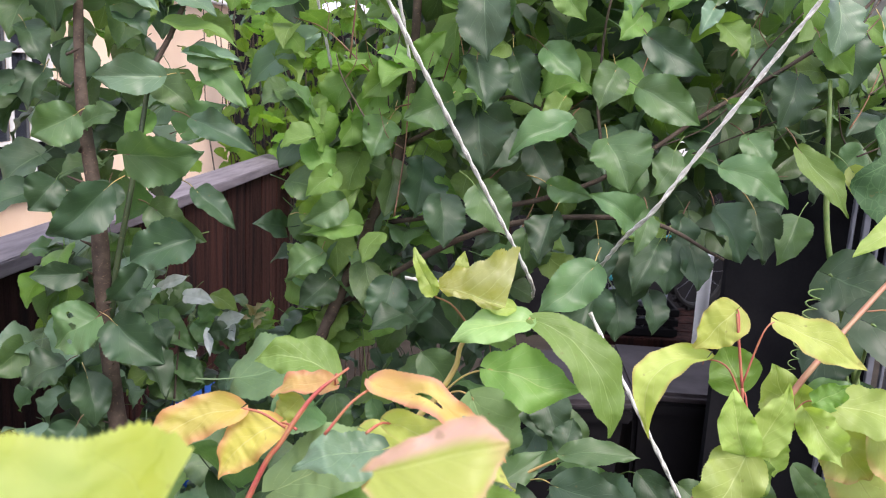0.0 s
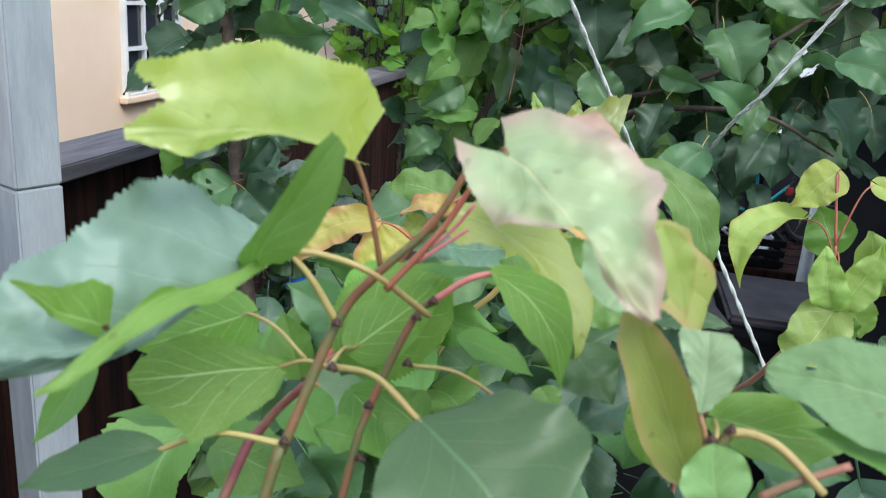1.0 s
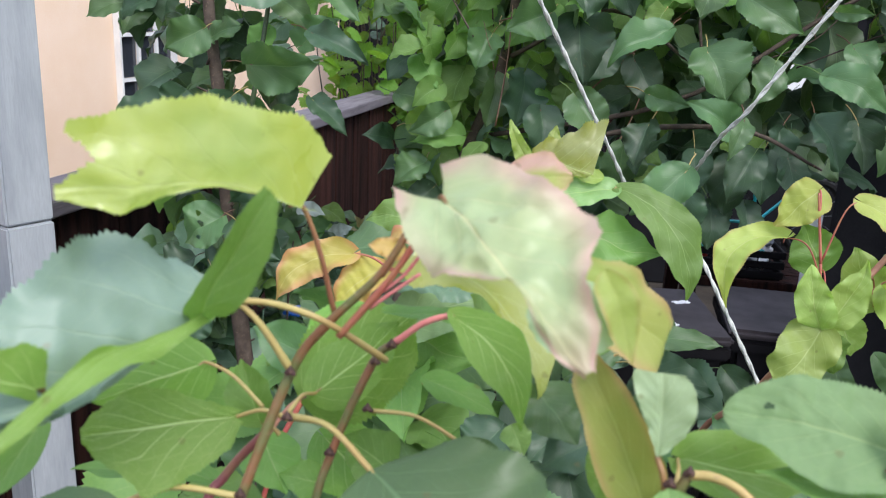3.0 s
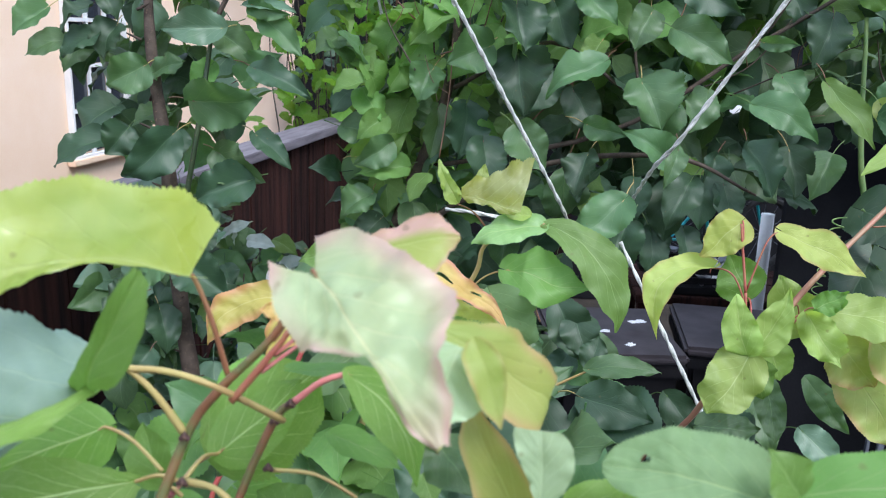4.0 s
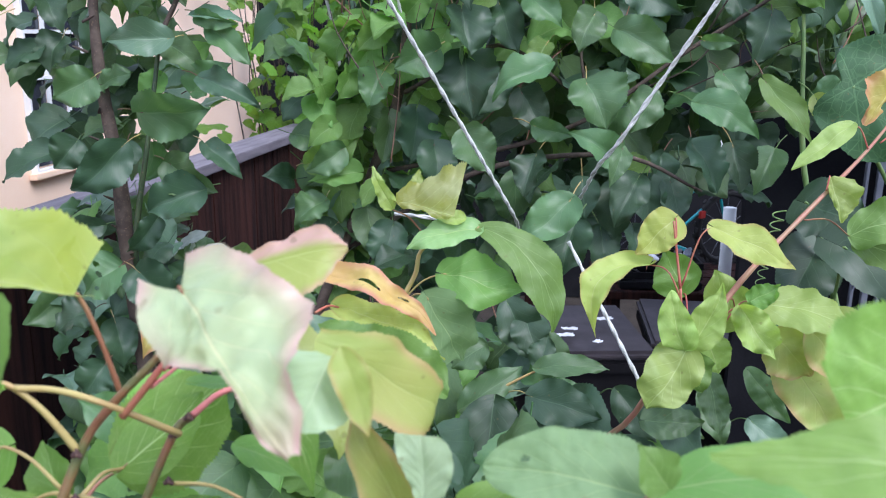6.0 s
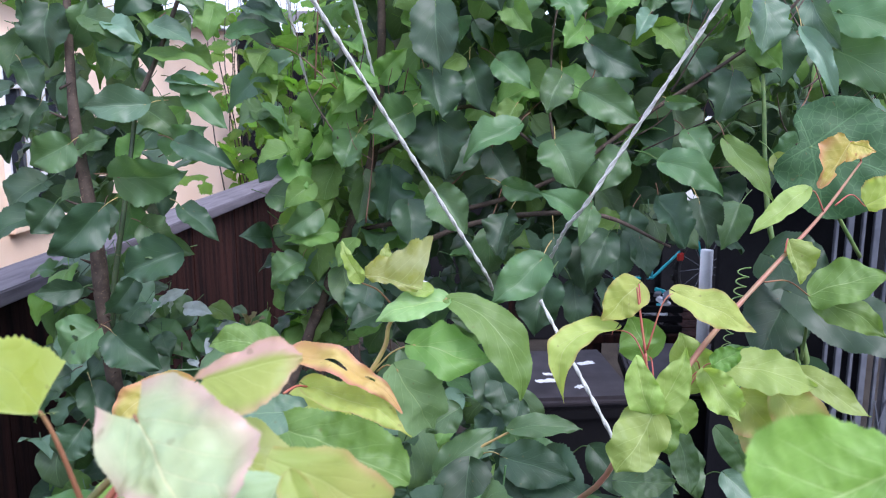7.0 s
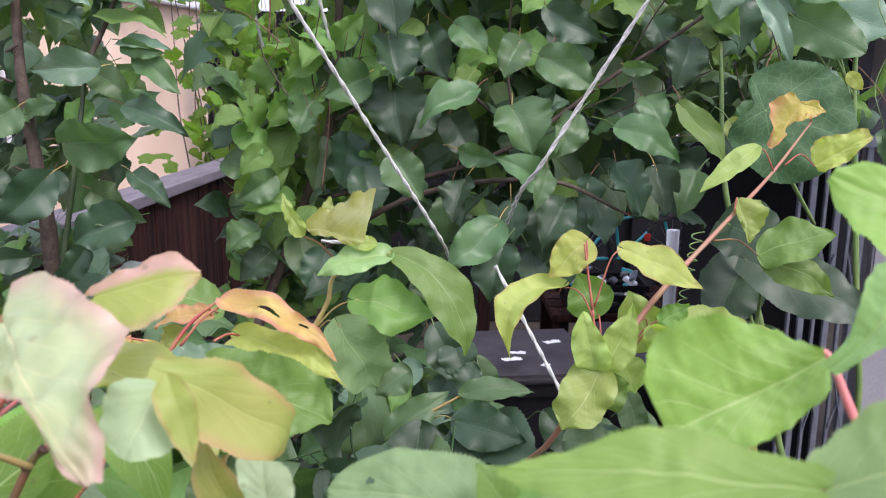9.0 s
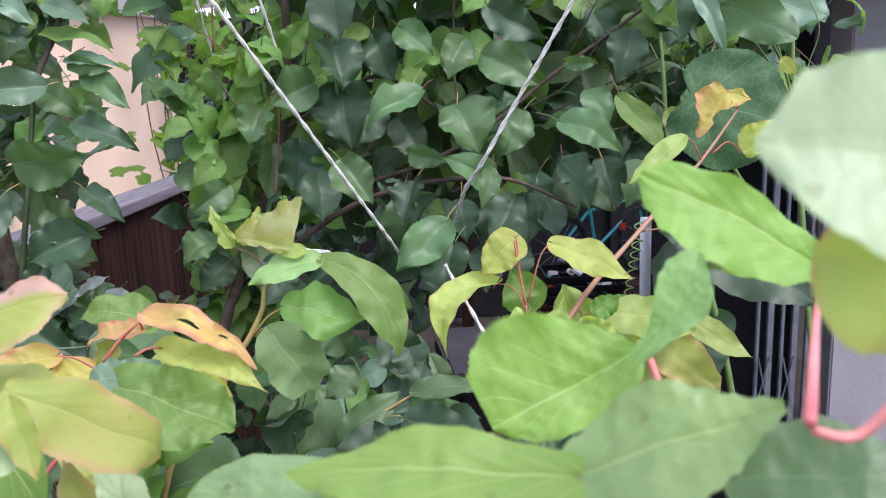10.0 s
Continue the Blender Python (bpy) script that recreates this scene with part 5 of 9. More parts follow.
close = thing("apricot_shoot", "fruit tree shoot with large light green leaves on pink stalks", "shoot", "fruit tree shoots")
stem("branch", [(0.4467, 0.0045, 0.0000), (0.4247, 0.0236, 0.9262), (0.3566, 0.0393, 1.9547), (0.2877, 0.0537, 2.1841), (0.2730, 0.0566, 2.2200), (0.2589, 0.0604, 2.2075), (0.2498, 0.0611, 2.2085)], (0.00272, 0.00238, 0.00187, 0.0017, 0.0015, 0.0013, 0.0011), PINK, close, 8)
leaf(close, SPRING, (0.2472, 0.1800, 2.1843), (0.1945, 0.1720, 2.1604), (0.10, -0.90, 0.40), 0.0449, 3, 0.04, 0.05, stalk=(0.2597, 0.1647, 2.1526), stalk_mat=PINK, thick=0.0015, rows=48, crinkle=0.025, warp=0.05, heart=0.0, sag=0.02, teeth=0.026, rag=0.06, outline=halves((0.058, 0.154, 0.26, 0.348, 0.435, 0.504, 0.527, 0.539, 0.516, 0.458, 0.344), (0.077, 0.155, 0.193, 0.222, 0.24, 0.249, 0.238, 0.23, 0.192, 0.115, 0.029)))
leaf(close, PALEG, (0.2409, 0.1642, 2.1858), (0.2619, 0.1591, 2.2210), (-0.15, -0.75, 0.65), 0.0177, 14, 0.02, 0.04, rows=34, crinkle=0.02, square=0.5, heart=0.0, tipped=0.0, peak=1.2, bend=0.069, outline=halves((0.067, 0.077, 0.086, 0.105, 0.132, 0.17, 0.206, 0.233, 0.214, 0.148, 0.055), (0.068, 0.078, 0.087, 0.106, 0.134, 0.171, 0.208, 0.234, 0.214, 0.148, 0.056)))
leaf(close, SPRING, (0.3106, 0.1850, 2.2095), (0.2500, 0.1970, 2.2389), (0.00, -0.93, 0.36), 0.0370, 10, 0.08, 0.04, stalk=(0.2467, 0.0563, 2.2128), stalk_mat=PINK, thick=0.0011, rows=44, crinkle=0.02, sag=0.0, warp=0.05, outline=halves((0.021, 0.084, 0.126, 0.147, 0.159, 0.159, 0.159, 0.158, 0.158, 0.149, 0.053), (0.021, 0.125, 0.21, 0.231, 0.262, 0.272, 0.272, 0.254, 0.222, 0.147, 0.032)))
leaf(close, MINT, (0.2553, 0.0380, 2.2635), (0.2270, 0.0402, 2.2677), (-0.00, -0.91, 0.42), 0.0361, 10, 0.1, 0.03, stalk=(0.2730, 0.0566, 2.2200), stalk_mat=PINK, thick=0.0011, rows=44, crinkle=0.02, square=0.5)
leaf(close, OLIVE, (0.2461, 0.0523, 2.2467), (0.2706, 0.0439, 2.2409), (-0.34, -0.93, -0.15), 0.0309, 10, 0.06, 0.03, rows=30)
leaf(close, SPRING, (0.2093, 0.0982, 2.1814), (0.1348, 0.1115, 2.1764), (0.00, -0.60, 0.80), 0.0312, 8, 0.06, 0.03, rows=44, crinkle=0.02, outline=halves((0.021, 0.075, 0.108, 0.129, 0.147, 0.154, 0.133, 0.1, 0.067, 0.045, 0.011), (0.105, 0.169, 0.212, 0.214, 0.215, 0.217, 0.196, 0.165, 0.111, 0.067, 0.022)))
leaf(close, PALEG, (0.2097, 0.0984, 2.1813), (0.2565, 0.0881, 2.2007), (-0.10, -0.60, 0.80), 0.0404, 8, 0.06, 0.03, stalk=(0.1993, 0.0948, 2.1509), stalk_mat=PINK, thick=0.0014, rows=44, crinkle=0.02, outline=halves((0.136, 0.268, 0.334, 0.365, 0.363, 0.337, 0.291, 0.235, 0.17, 0.105, 0.031), (0.069, 0.183, 0.248, 0.28, 0.289, 0.276, 0.253, 0.206, 0.14, 0.086, 0.032)))
leaf(close, MIDG, (0.2517, 0.1008, 2.1772), (0.2950, 0.0879, 2.1810), (-0.23, -0.59, 0.77), 0.0303, 8, 0.06, 0.03, rows=40, crinkle=0.02, square=0.6)
lower = thing("apricot_shoot", "low fruit tree shoot with shaded green leaves", "shoot", "fruit tree shoots")
stem("branch", [(-0.0828, 0.9375, 0.0000), (-0.0828, 0.8875, 0.8773), (-0.0828, 0.8375, 1.5546), (0.0170, 0.8736, 1.7546), (0.0578, 0.8883, 1.8035), (0.1025, 0.9006, 1.8421), (0.1572, 0.9016, 1.8751)], (0.0048, 0.0042, 0.0033, 0.003, 0.0026, 0.002, 0.0014), BUFF, lower, 8)
leaf(lower, MIDG, (0.1571, 0.9018, 1.8757), (0.2443, 0.8976, 1.8819), (-0.08, -0.62, 0.78), 0.0335, 12, 0.08, 0.08, rows=24)
leaf(lower, DARK, (0.1579, 0.9117, 1.8741), (0.1718, 0.9317, 1.9088), (-0.03, -0.86, 0.51), 0.0391, 10, 0.05, 0.08, rows=20)
leaf(lower, MIDG, (0.0642, 0.8847, 1.8284), (0.1396, 0.9197, 1.8686), (0.14, -0.86, 0.49), 0.0467, 12, 0.05, 0.08, rows=22)
leaf(lower, DARK, (0.1476, 0.8741, 1.8503), (0.2301, 0.8443, 1.8382), (-0.20, -0.79, 0.58), 0.0610, 10, 0.06, 0.08, stalk=(0.1166, 0.9014, 1.8424), stalk_mat=BUFF, rows=24)
leaf(lower, DARK, (0.1021, 0.8793, 1.8400), (0.0909, 0.8372, 1.7588), (-0.03, -0.89, 0.46), 0.0792, 10, 0.06, 0.08, rows=24)
leaf(lower, DARK, (0.1576, 0.8825, 1.8411), (0.1753, 0.8463, 1.7770), (-0.11, -0.88, 0.47), 0.0654, 10, 0.06, 0.08, rows=24)
leaf(lower, DARK, (0.1443, 1.0127, 1.9075), (0.1638, 0.9797, 1.8556), (-0.14, -0.86, 0.49), 0.0571, 10, 0.06, 0.08, rows=22)
leaf(lower, MIDG, (0.0884, 0.8581, 1.9209), (0.0493, 0.8492, 1.8942), (-0.22, -0.78, 0.58), 0.0468, 12, 0.1, 0.096, rows=22)
leaf(lower, DARK, (0.0552, 0.6418, 1.8907), (0.0204, 0.6111, 1.8590), (-0.12, -0.64, 0.75), 0.0581, 10, 0.06, 0.08, rows=22)
leaf(lower, DARK, (-0.0039, 0.5447, 1.9272), (-0.0281, 0.5172, 1.9055), (-0.02, -0.61, 0.79), 0.0553, 10, 0.06, 0.08, rows=22)
leaf(lower, MIDG, (0.2240, 0.7917, 1.8362), (0.2717, 0.7653, 1.8041), (0.04, -0.74, 0.67), 0.0440, 10, 0.06, 0.08, rows=22)
leaf(lower, DARK, (0.2752, 1.0000, 1.8050), (0.3254, 0.9700, 1.7431), (-0.20, -0.80, 0.55), 0.0525, 12, 0.06, 0.09, stalk=(0.2552, 1.0500, 1.7750), stalk_mat=GREENSTALK, rows=20, warp=0.06, teeth=0.026)
leaf(lower, MIDG, (0.3393, 1.0300, 1.7771), (0.3966, 1.0000, 1.7361), (-0.10, -0.80, 0.55), 0.0495, 12, 0.06, 0.09, stalk=(0.3193, 1.0800, 1.7471), stalk_mat=GREENSTALK, rows=20, warp=0.06, teeth=0.026)
leaf(lower, MIDG, (0.4109, 1.0600, 1.7830), (0.4328, 1.0300, 1.7108), (0.00, -0.80, 0.55), 0.0525, 12, 0.06, 0.09, stalk=(0.3909, 1.1100, 1.7530), stalk_mat=GREENSTALK, rows=20, warp=0.06, teeth=0.026)
leaf(lower, DARK, (0.2580, 1.0000, 1.7445), (0.2939, 0.9700, 1.6847), (0.10, -0.80, 0.55), 0.0480, 12, 0.06, 0.09, stalk=(0.2380, 1.0500, 1.7145), stalk_mat=GREENSTALK, rows=20, warp=0.06, teeth=0.026)
leaf(lower, BLUE, (0.4722, 1.0300, 1.7522), (0.5215, 1.0000, 1.7064), (-0.20, -0.80, 0.55), 0.0495, 12, 0.06, 0.09, stalk=(0.4522, 1.0800, 1.7222), stalk_mat=GREENSTALK, rows=20, warp=0.06, teeth=0.026)
leaf(lower, MIDG, (0.1495, 1.0600, 1.7974), (0.2182, 1.0300, 1.8386), (-0.10, -0.80, 0.55), 0.0420, 12, 0.06, 0.09, stalk=(0.1295, 1.1100, 1.7674), stalk_mat=GREENSTALK, rows=20, warp=0.06, teeth=0.026)
leaf(lower, DARK, (0.1854, 1.0000, 1.7818), (0.2512, 0.9700, 1.7676), (0.00, -0.80, 0.55), 0.0450, 12, 0.06, 0.09, stalk=(0.1654, 1.0500, 1.7518), stalk_mat=GREENSTALK, rows=20, warp=0.06, teeth=0.026)
leaf(lower, SOFTG, (0.3256, 1.0300, 1.7078), (0.3799, 1.0000, 1.6846), (0.10, -0.80, 0.55), 0.0375, 12, 0.06, 0.09, stalk=(0.3056, 1.0800, 1.6778), stalk_mat=GREENSTALK, rows=20, warp=0.06, teeth=0.026)
leaf(lower, DARK, (0.1203, 1.0200, 1.9226), (0.1669, 0.9900, 1.8505), (-0.20, -0.80, 0.55), 0.0641, 12, 0.06, 0.09, stalk=(0.1003, 1.0700, 1.9426), stalk_mat=GREENSTALK, rows=20, warp=0.06, teeth=0.026)
leaf(lower, MIDG, (0.1800, 1.0500, 1.8667), (0.1984, 1.0200, 1.8062), (-0.10, -0.80, 0.55), 0.0443, 12, 0.06, 0.09, stalk=(0.1600, 1.1000, 1.8867), stalk_mat=GREENSTALK, rows=20, warp=0.06, teeth=0.026)
leaf(lower, BLUE, (0.1720, 1.0800, 1.7917), (0.0751, 1.0500, 1.7554), (0.00, -0.80, 0.55), 0.0366, 12, 0.06, 0.09, stalk=(0.1520, 1.1300, 1.8117), stalk_mat=GREENSTALK, rows=20, warp=0.06, teeth=0.026)
leaf(lower, MIDG, (0.1755, 1.0200, 1.7948), (0.2435, 0.9900, 1.7979), (0.10, -0.80, 0.55), 0.0412, 12, 0.06, 0.09, stalk=(0.1555, 1.0700, 1.8148), stalk_mat=GREENSTALK, rows=20, warp=0.06, teeth=0.026)
leaf(lower, DARK, (0.1027, 1.0500, 1.7451), (0.1436, 1.0200, 1.6714), (-0.20, -0.80, 0.55), 0.0610, 12, 0.06, 0.09, stalk=(0.0827, 1.1000, 1.7651), stalk_mat=GREENSTALK, rows=20, warp=0.06, teeth=0.026)
leaf(lower, MIDG, (0.2179, 1.0800, 1.7230), (0.1938, 1.0500, 1.6632), (-0.10, -0.80, 0.55), 0.0458, 12, 0.06, 0.09, stalk=(0.1979, 1.1300, 1.7430), stalk_mat=GREENSTALK, rows=20, warp=0.06, teeth=0.026)
leaf(lower, DARK, (0.1410, 1.0200, 1.8509), (0.1144, 0.9900, 1.8117), (0.00, -0.80, 0.55), 0.0427, 12, 0.06, 0.09, stalk=(0.1210, 1.0700, 1.8709), stalk_mat=GREENSTALK, rows=20, warp=0.06, teeth=0.026)
leaf(lower, SOFTG, (0.0787, 1.0500, 1.8365), (0.0563, 1.0200, 1.7959), (0.10, -0.80, 0.55), 0.0336, 12, 0.06, 0.09, stalk=(0.0587, 1.1000, 1.8565), stalk_mat=GREENSTALK, rows=20, warp=0.06, teeth=0.026)

# ---------------------------------------------------------------- gourd vine

gourd = thing("gourd_vine", "gourd vine with broad wrinkled leaves and curling tendrils", "vine")
def round_leaf(at, to, normal, radius, seed, stalk):
    """A broad quilted gourd leaf, its basal lobes closing over the stalk."""
    bm = lobed(radius, 5, 0.025, 0.45, 0.006, 0.12, seed, 14, 120, 0.10)
    turn, base, _ = seat(at, to, normal)
    ob = part("leaf", bm, GOURD, gourd)
    ob.matrix_basis = Matrix.Translation(base) @ turn
    inv = ob.matrix_basis.inverted()
    a = Vector(stalk)
    stem("petiole", [inv @ a, inv @ (a.lerp(base, 0.6) + Vector((0, 0.02, 0))), inv @ base], (0.0032, 0.003, 0.0026), GREENSTALK, ob, 7, 0.1)


round_leaf((0.5654, 1.0600, 2.2202), (0.6893, 1.0200, 2.1789), (-0.38, -0.86, 0.34), 0.098, 3, (0.6979, 1.1649, 2.0446))
leaf(gourd, MIDG, (0.6383, 1.1713, 2.4027), (0.7101, 1.1170, 2.3762), (-0.49, -0.81, 0.34), 0.0639, 6, 0.08, 0.05, stalk=(0.7775, 1.2461, 2.2307), stalk_mat=GREENSTALK, thick=0.002, rows=30, heart=0.26, square=0.42, tipped=0.3, warp=0.05, peak=0.66, rag=0.06, sag=0.03)
leaf(gourd, MIDG, (0.6448, 1.1936, 2.3525), (0.7283, 1.1246, 2.2968), (-0.46, -0.82, 0.33), 0.0794, 6, 0.08, 0.05, stalk=(0.7777, 1.2418, 2.2040), stalk_mat=GREENSTALK, thick=0.002, rows=30, heart=0.26, square=0.42, tipped=0.3, warp=0.05, peak=0.66, rag=0.06, sag=0.03)
leaf(gourd, BLUE, (0.7079, 1.2163, 2.3638), (0.7810, 1.1598, 2.3239), (-0.34, -0.79, 0.51), 0.0852, 6, 0.06, 0.05, stalk=(0.7805, 1.2404, 2.1951), stalk_mat=GREENSTALK, thick=0.002, rows=30, heart=0.26, square=0.42, tipped=0.3, warp=0.05, peak=0.66, rag=0.06, sag=0.03)
leaf(gourd, DARK, (0.6166, 1.1340, 1.9823), (0.7482, 1.0645, 1.9210), (-0.19, -0.83, 0.53), 0.0961, 6, 0.08, 0.05, stalk=(0.6320, 1.1875, 1.8732), stalk_mat=GREENSTALK, thick=0.0026, rows=34, heart=0.26, square=0.42, tipped=0.3, warp=0.05, peak=0.66, rag=0.06, sag=0.03)
leaf(gourd, DARK, (0.5854, 1.2128, 2.0332), (0.6461, 1.1589, 2.0099), (-0.40, -0.70, 0.58), 0.1062, 6, 0.08, 0.05, stalk=(0.6511, 1.2446, 1.9123), stalk_mat=GREENSTALK, thick=0.0026, rows=30, heart=0.26, square=0.42, tipped=0.3, warp=0.05, peak=0.66, rag=0.06, sag=0.03)
leaf(gourd, DARK, (0.6227, 1.2502, 1.9491), (0.5599, 1.1868, 1.8727), (-0.08, -0.73, 0.68), 0.1103, 6, 0.08, 0.05, stalk=(0.6518, 1.2327, 1.8384), stalk_mat=GREENSTALK, thick=0.0026, rows=30, heart=0.26, square=0.42, tipped=0.3, warp=0.05, peak=0.66, rag=0.06, sag=0.03)
leaf(gourd, DARK, (0.6424, 1.2326, 1.8384), (0.5971, 1.1671, 1.7482), (-0.23, -0.73, 0.64), 0.1103, 6, 0.08, 0.05, stalk=(0.6711, 1.2225, 1.7739), stalk_mat=GREENSTALK, thick=0.0026, rows=30, heart=0.26, square=0.42, tipped=0.3, warp=0.05, peak=0.66, rag=0.06, sag=0.03)
leaf(gourd, YELLOW, (0.6943, 1.0998, 2.2699), (0.7146, 1.0964, 2.2479), (-0.30, -0.95, -0.13), 0.0208, 6, 0.08, 0.05, rows=20)
stem("vine_stem", [(0.7330, 1.2715, 0.0000), (0.7330, 1.2465, 0.8410), (0.7330, 1.2215, 1.4821), (0.6990, 1.2282, 1.6821), (0.6610, 1.2358, 1.8570), (0.6149, 1.2366, 1.9907), (0.5862, 1.2539, 2.0997), (0.5749, 1.2888, 2.3182)], (0.0096, 0.0084, 0.0066, 0.006, 0.006, 0.005, 0.0045, 0.003), GREENSTALK, gourd, 8)
stem("vine_stem", [(0.8363, 1.2803, 0.0000), (0.8363, 1.2553, 0.9291), (0.8363, 1.2303, 1.6583), (0.8200, 1.2373, 1.8583), (0.7931, 1.2489, 2.1210), (0.7775, 1.2461, 2.2307), (0.7687, 1.2513, 2.3899), (0.7367, 1.2424, 2.5253)], (0.008, 0.007, 0.0055, 0.005, 0.005, 0.004, 0.003, 0.002), GREENSTALK, gourd, 8)

# ---------------------------------------------------------------- tied tree

tree = thing("fruit_tree", "leafy fruit tree with dark green leaves, tied back with twine", "tree")
stem("trunk", [(-0.3929, 1.4193, 0.0000), (-0.3679, 1.3943, 0.8020), (-0.3429, 1.3693, 1.4040), (-0.2860, 1.3882, 1.6040), (-0.1873, 1.4211, 1.8609), (-0.1217, 1.4462, 2.0311), (-0.0711, 1.4687, 2.1887), (-0.0577, 1.5005, 2.3897), (-0.0652, 1.5462, 2.6077)], (0.0176, 0.0154, 0.0121, 0.011, 0.0105, 0.01, 0.0095, 0.008, 0.006), BARK, tree, 10)
stem("branch", [(-0.1223, 1.4591, 2.0277), (0.2034, 1.3254, 2.1239), (0.4088, 1.3187, 2.2607), (0.5719, 1.3180, 2.3736), (0.6831, 1.3368, 2.4853)], (0.0045, 0.004, 0.0035, 0.003, 0.002), BARK, tree, 8)
stem("branch", [(-0.0607, 1.4435, 2.1794), (0.1052, 1.3979, 2.2650), (0.2367, 1.3365, 2.1911), (0.2408, 1.3488, 2.2677), (0.2491, 1.3719, 2.4113), (0.2961, 1.3970, 2.5647)], (0.004, 0.0035, 0.003, 0.0025, 0.002, 0.0015), BARK, tree, 8)
stem("branch", [(-0.1638, 1.4367, 1.8901), (0.0684, 1.3133, 2.0559), (0.2871, 1.2213, 2.1021), (0.4229, 1.2141, 2.0497)], (0.006, 0.005, 0.004, 0.002), BARK, tree, 8)
leaf(tree, DARK, (0.0486, 1.2922, 2.4297), (0.0551, 1.2495, 2.3211), (-0.24, -0.91, 0.34), 0.0862, 16, 0.04, 0.064, stalk=(0.0346, 1.3603, 2.4762), stalk_mat=GREENSTALK, thick=0.0008, rows=20, sag=0.04, rag=0.04, twist=-18, warp=0.04, square=0.58, teeth=0.026, droop=0.22, tilt=7)
leaf(tree, DARK, (0.0442, 1.2945, 2.3186), (0.0578, 1.2578, 2.2465), (0.33, -0.81, 0.48), 0.0902, 33, 0.05, 0.08, stalk=(0.0486, 1.3603, 2.3494), stalk_mat=REDBROWN, thick=0.0008, rows=20, sag=0.04, rag=0.04, twist=14, warp=0.05, square=0.62, teeth=0.026, droop=0.17, tilt=9)
leaf(tree, MIDG, (0.0035, 1.3044, 2.2560), (-0.0611, 1.2742, 2.2291), (0.30, -0.91, 0.30), 0.0784, 31, 0.06, 0.096, stalk=(0.0140, 1.3675, 2.2701), stalk_mat=BUFF, thick=0.0008, rows=20, sag=0.04, rag=0.04, twist=10, warp=0.06, square=0.66, teeth=0.026, droop=0.34, tilt=8)
leaf(tree, DARK, (0.0499, 1.3235, 2.2461), (0.0658, 1.2832, 2.1519), (-0.09, -0.92, 0.38), 0.1089, 30, 0.07, 0.112, stalk=(0.0540, 1.3900, 2.2816), stalk_mat=GREENSTALK, thick=0.0008, rows=20, sag=0.04, rag=0.04, twist=5, warp=0.07, square=0.70, teeth=0.026, droop=0.13, tilt=-10)
leaf(tree, MIDG, (0.1782, 1.2222, 2.2395), (0.0952, 1.1894, 2.1972), (-0.04, -0.75, 0.66), 0.0528, 29, 0.08, 0.064, stalk=(0.2026, 1.2861, 2.2574), stalk_mat=REDBROWN, thick=0.0008, rows=20, sag=0.04, rag=0.04, twist=1, warp=0.08, square=0.74, teeth=0.026, droop=0.55, tilt=5)
leaf(tree, MIDG, (0.2371, 1.2183, 2.2119), (0.2675, 1.1833, 2.1504), (0.06, -0.85, 0.52), 0.0951, 28, 0.09, 0.08, stalk=(0.2420, 1.2828, 2.2350), stalk_mat=BUFF, thick=0.0008, rows=20, sag=0.04, rag=0.04, twist=-3, warp=0.04, square=0.58, teeth=0.026, droop=0.23, tilt=-3)
leaf(tree, MIDG, (0.2853, 1.2516, 2.2909), (0.3691, 1.2206, 2.2509), (-0.25, -0.95, 0.21), 0.0679, 26, 0.1, 0.096, stalk=(0.2514, 1.3152, 2.3101), stalk_mat=GREENSTALK, thick=0.0008, rows=20, sag=0.04, rag=0.04, twist=-7, warp=0.05, square=0.62, teeth=0.026, droop=0.20, tilt=5)
leaf(tree, DARK, (0.2982, 1.2839, 2.3648), (0.3814, 1.2512, 2.3148), (-0.37, -0.93, -0.02), 0.0599, 25, 0.04, 0.112, stalk=(0.2859, 1.3486, 2.3903), stalk_mat=REDBROWN, thick=0.0008, rows=20, sag=0.04, rag=0.04, twist=-11, warp=0.06, square=0.66, teeth=0.026, droop=0.37, tilt=7)
leaf(tree, BLUE, (0.5654, 1.2761, 2.4285), (0.5576, 1.2380, 2.3495), (0.22, -0.89, 0.41), 0.0858, 24, 0.05, 0.064, stalk=(0.5762, 1.3429, 2.4656), stalk_mat=BUFF, thick=0.0008, rows=20, sag=0.04, rag=0.04, twist=-16, warp=0.07, square=0.70, teeth=0.026, droop=0.34, tilt=10)
leaf(tree, DARK, (0.5982, 1.3095, 2.3826), (0.6018, 1.2717, 2.3049), (-0.08, -0.90, 0.43), 0.0773, 22, 0.06, 0.08, stalk=(0.6264, 1.3761, 2.4176), stalk_mat=GREENSTALK, thick=0.0008, rows=20, sag=0.04, rag=0.04, twist=16, warp=0.08, square=0.74, teeth=0.026, droop=0.53, tilt=-3)
leaf(tree, DARK, (0.5291, 1.2985, 2.3178), (0.5012, 1.2614, 2.2455), (-0.06, -0.88, 0.47), 0.0700, 21, 0.07, 0.096, stalk=(0.5453, 1.3644, 2.3486), stalk_mat=REDBROWN, thick=0.0008, rows=20, sag=0.04, rag=0.04, twist=12, warp=0.04, square=0.58, teeth=0.026, droop=0.42, tilt=6)
leaf(tree, MIDG, (0.4130, 1.2402, 2.2762), (0.4582, 1.2152, 2.2756), (-0.48, -0.87, -0.11), 0.0266, 20, 0.08, 0.112, stalk=(0.4190, 1.3020, 2.2824), stalk_mat=BUFF, thick=0.0008, rows=20, sag=0.04, rag=0.04, twist=8, warp=0.05, square=0.62, teeth=0.026, droop=0.29, tilt=-10)
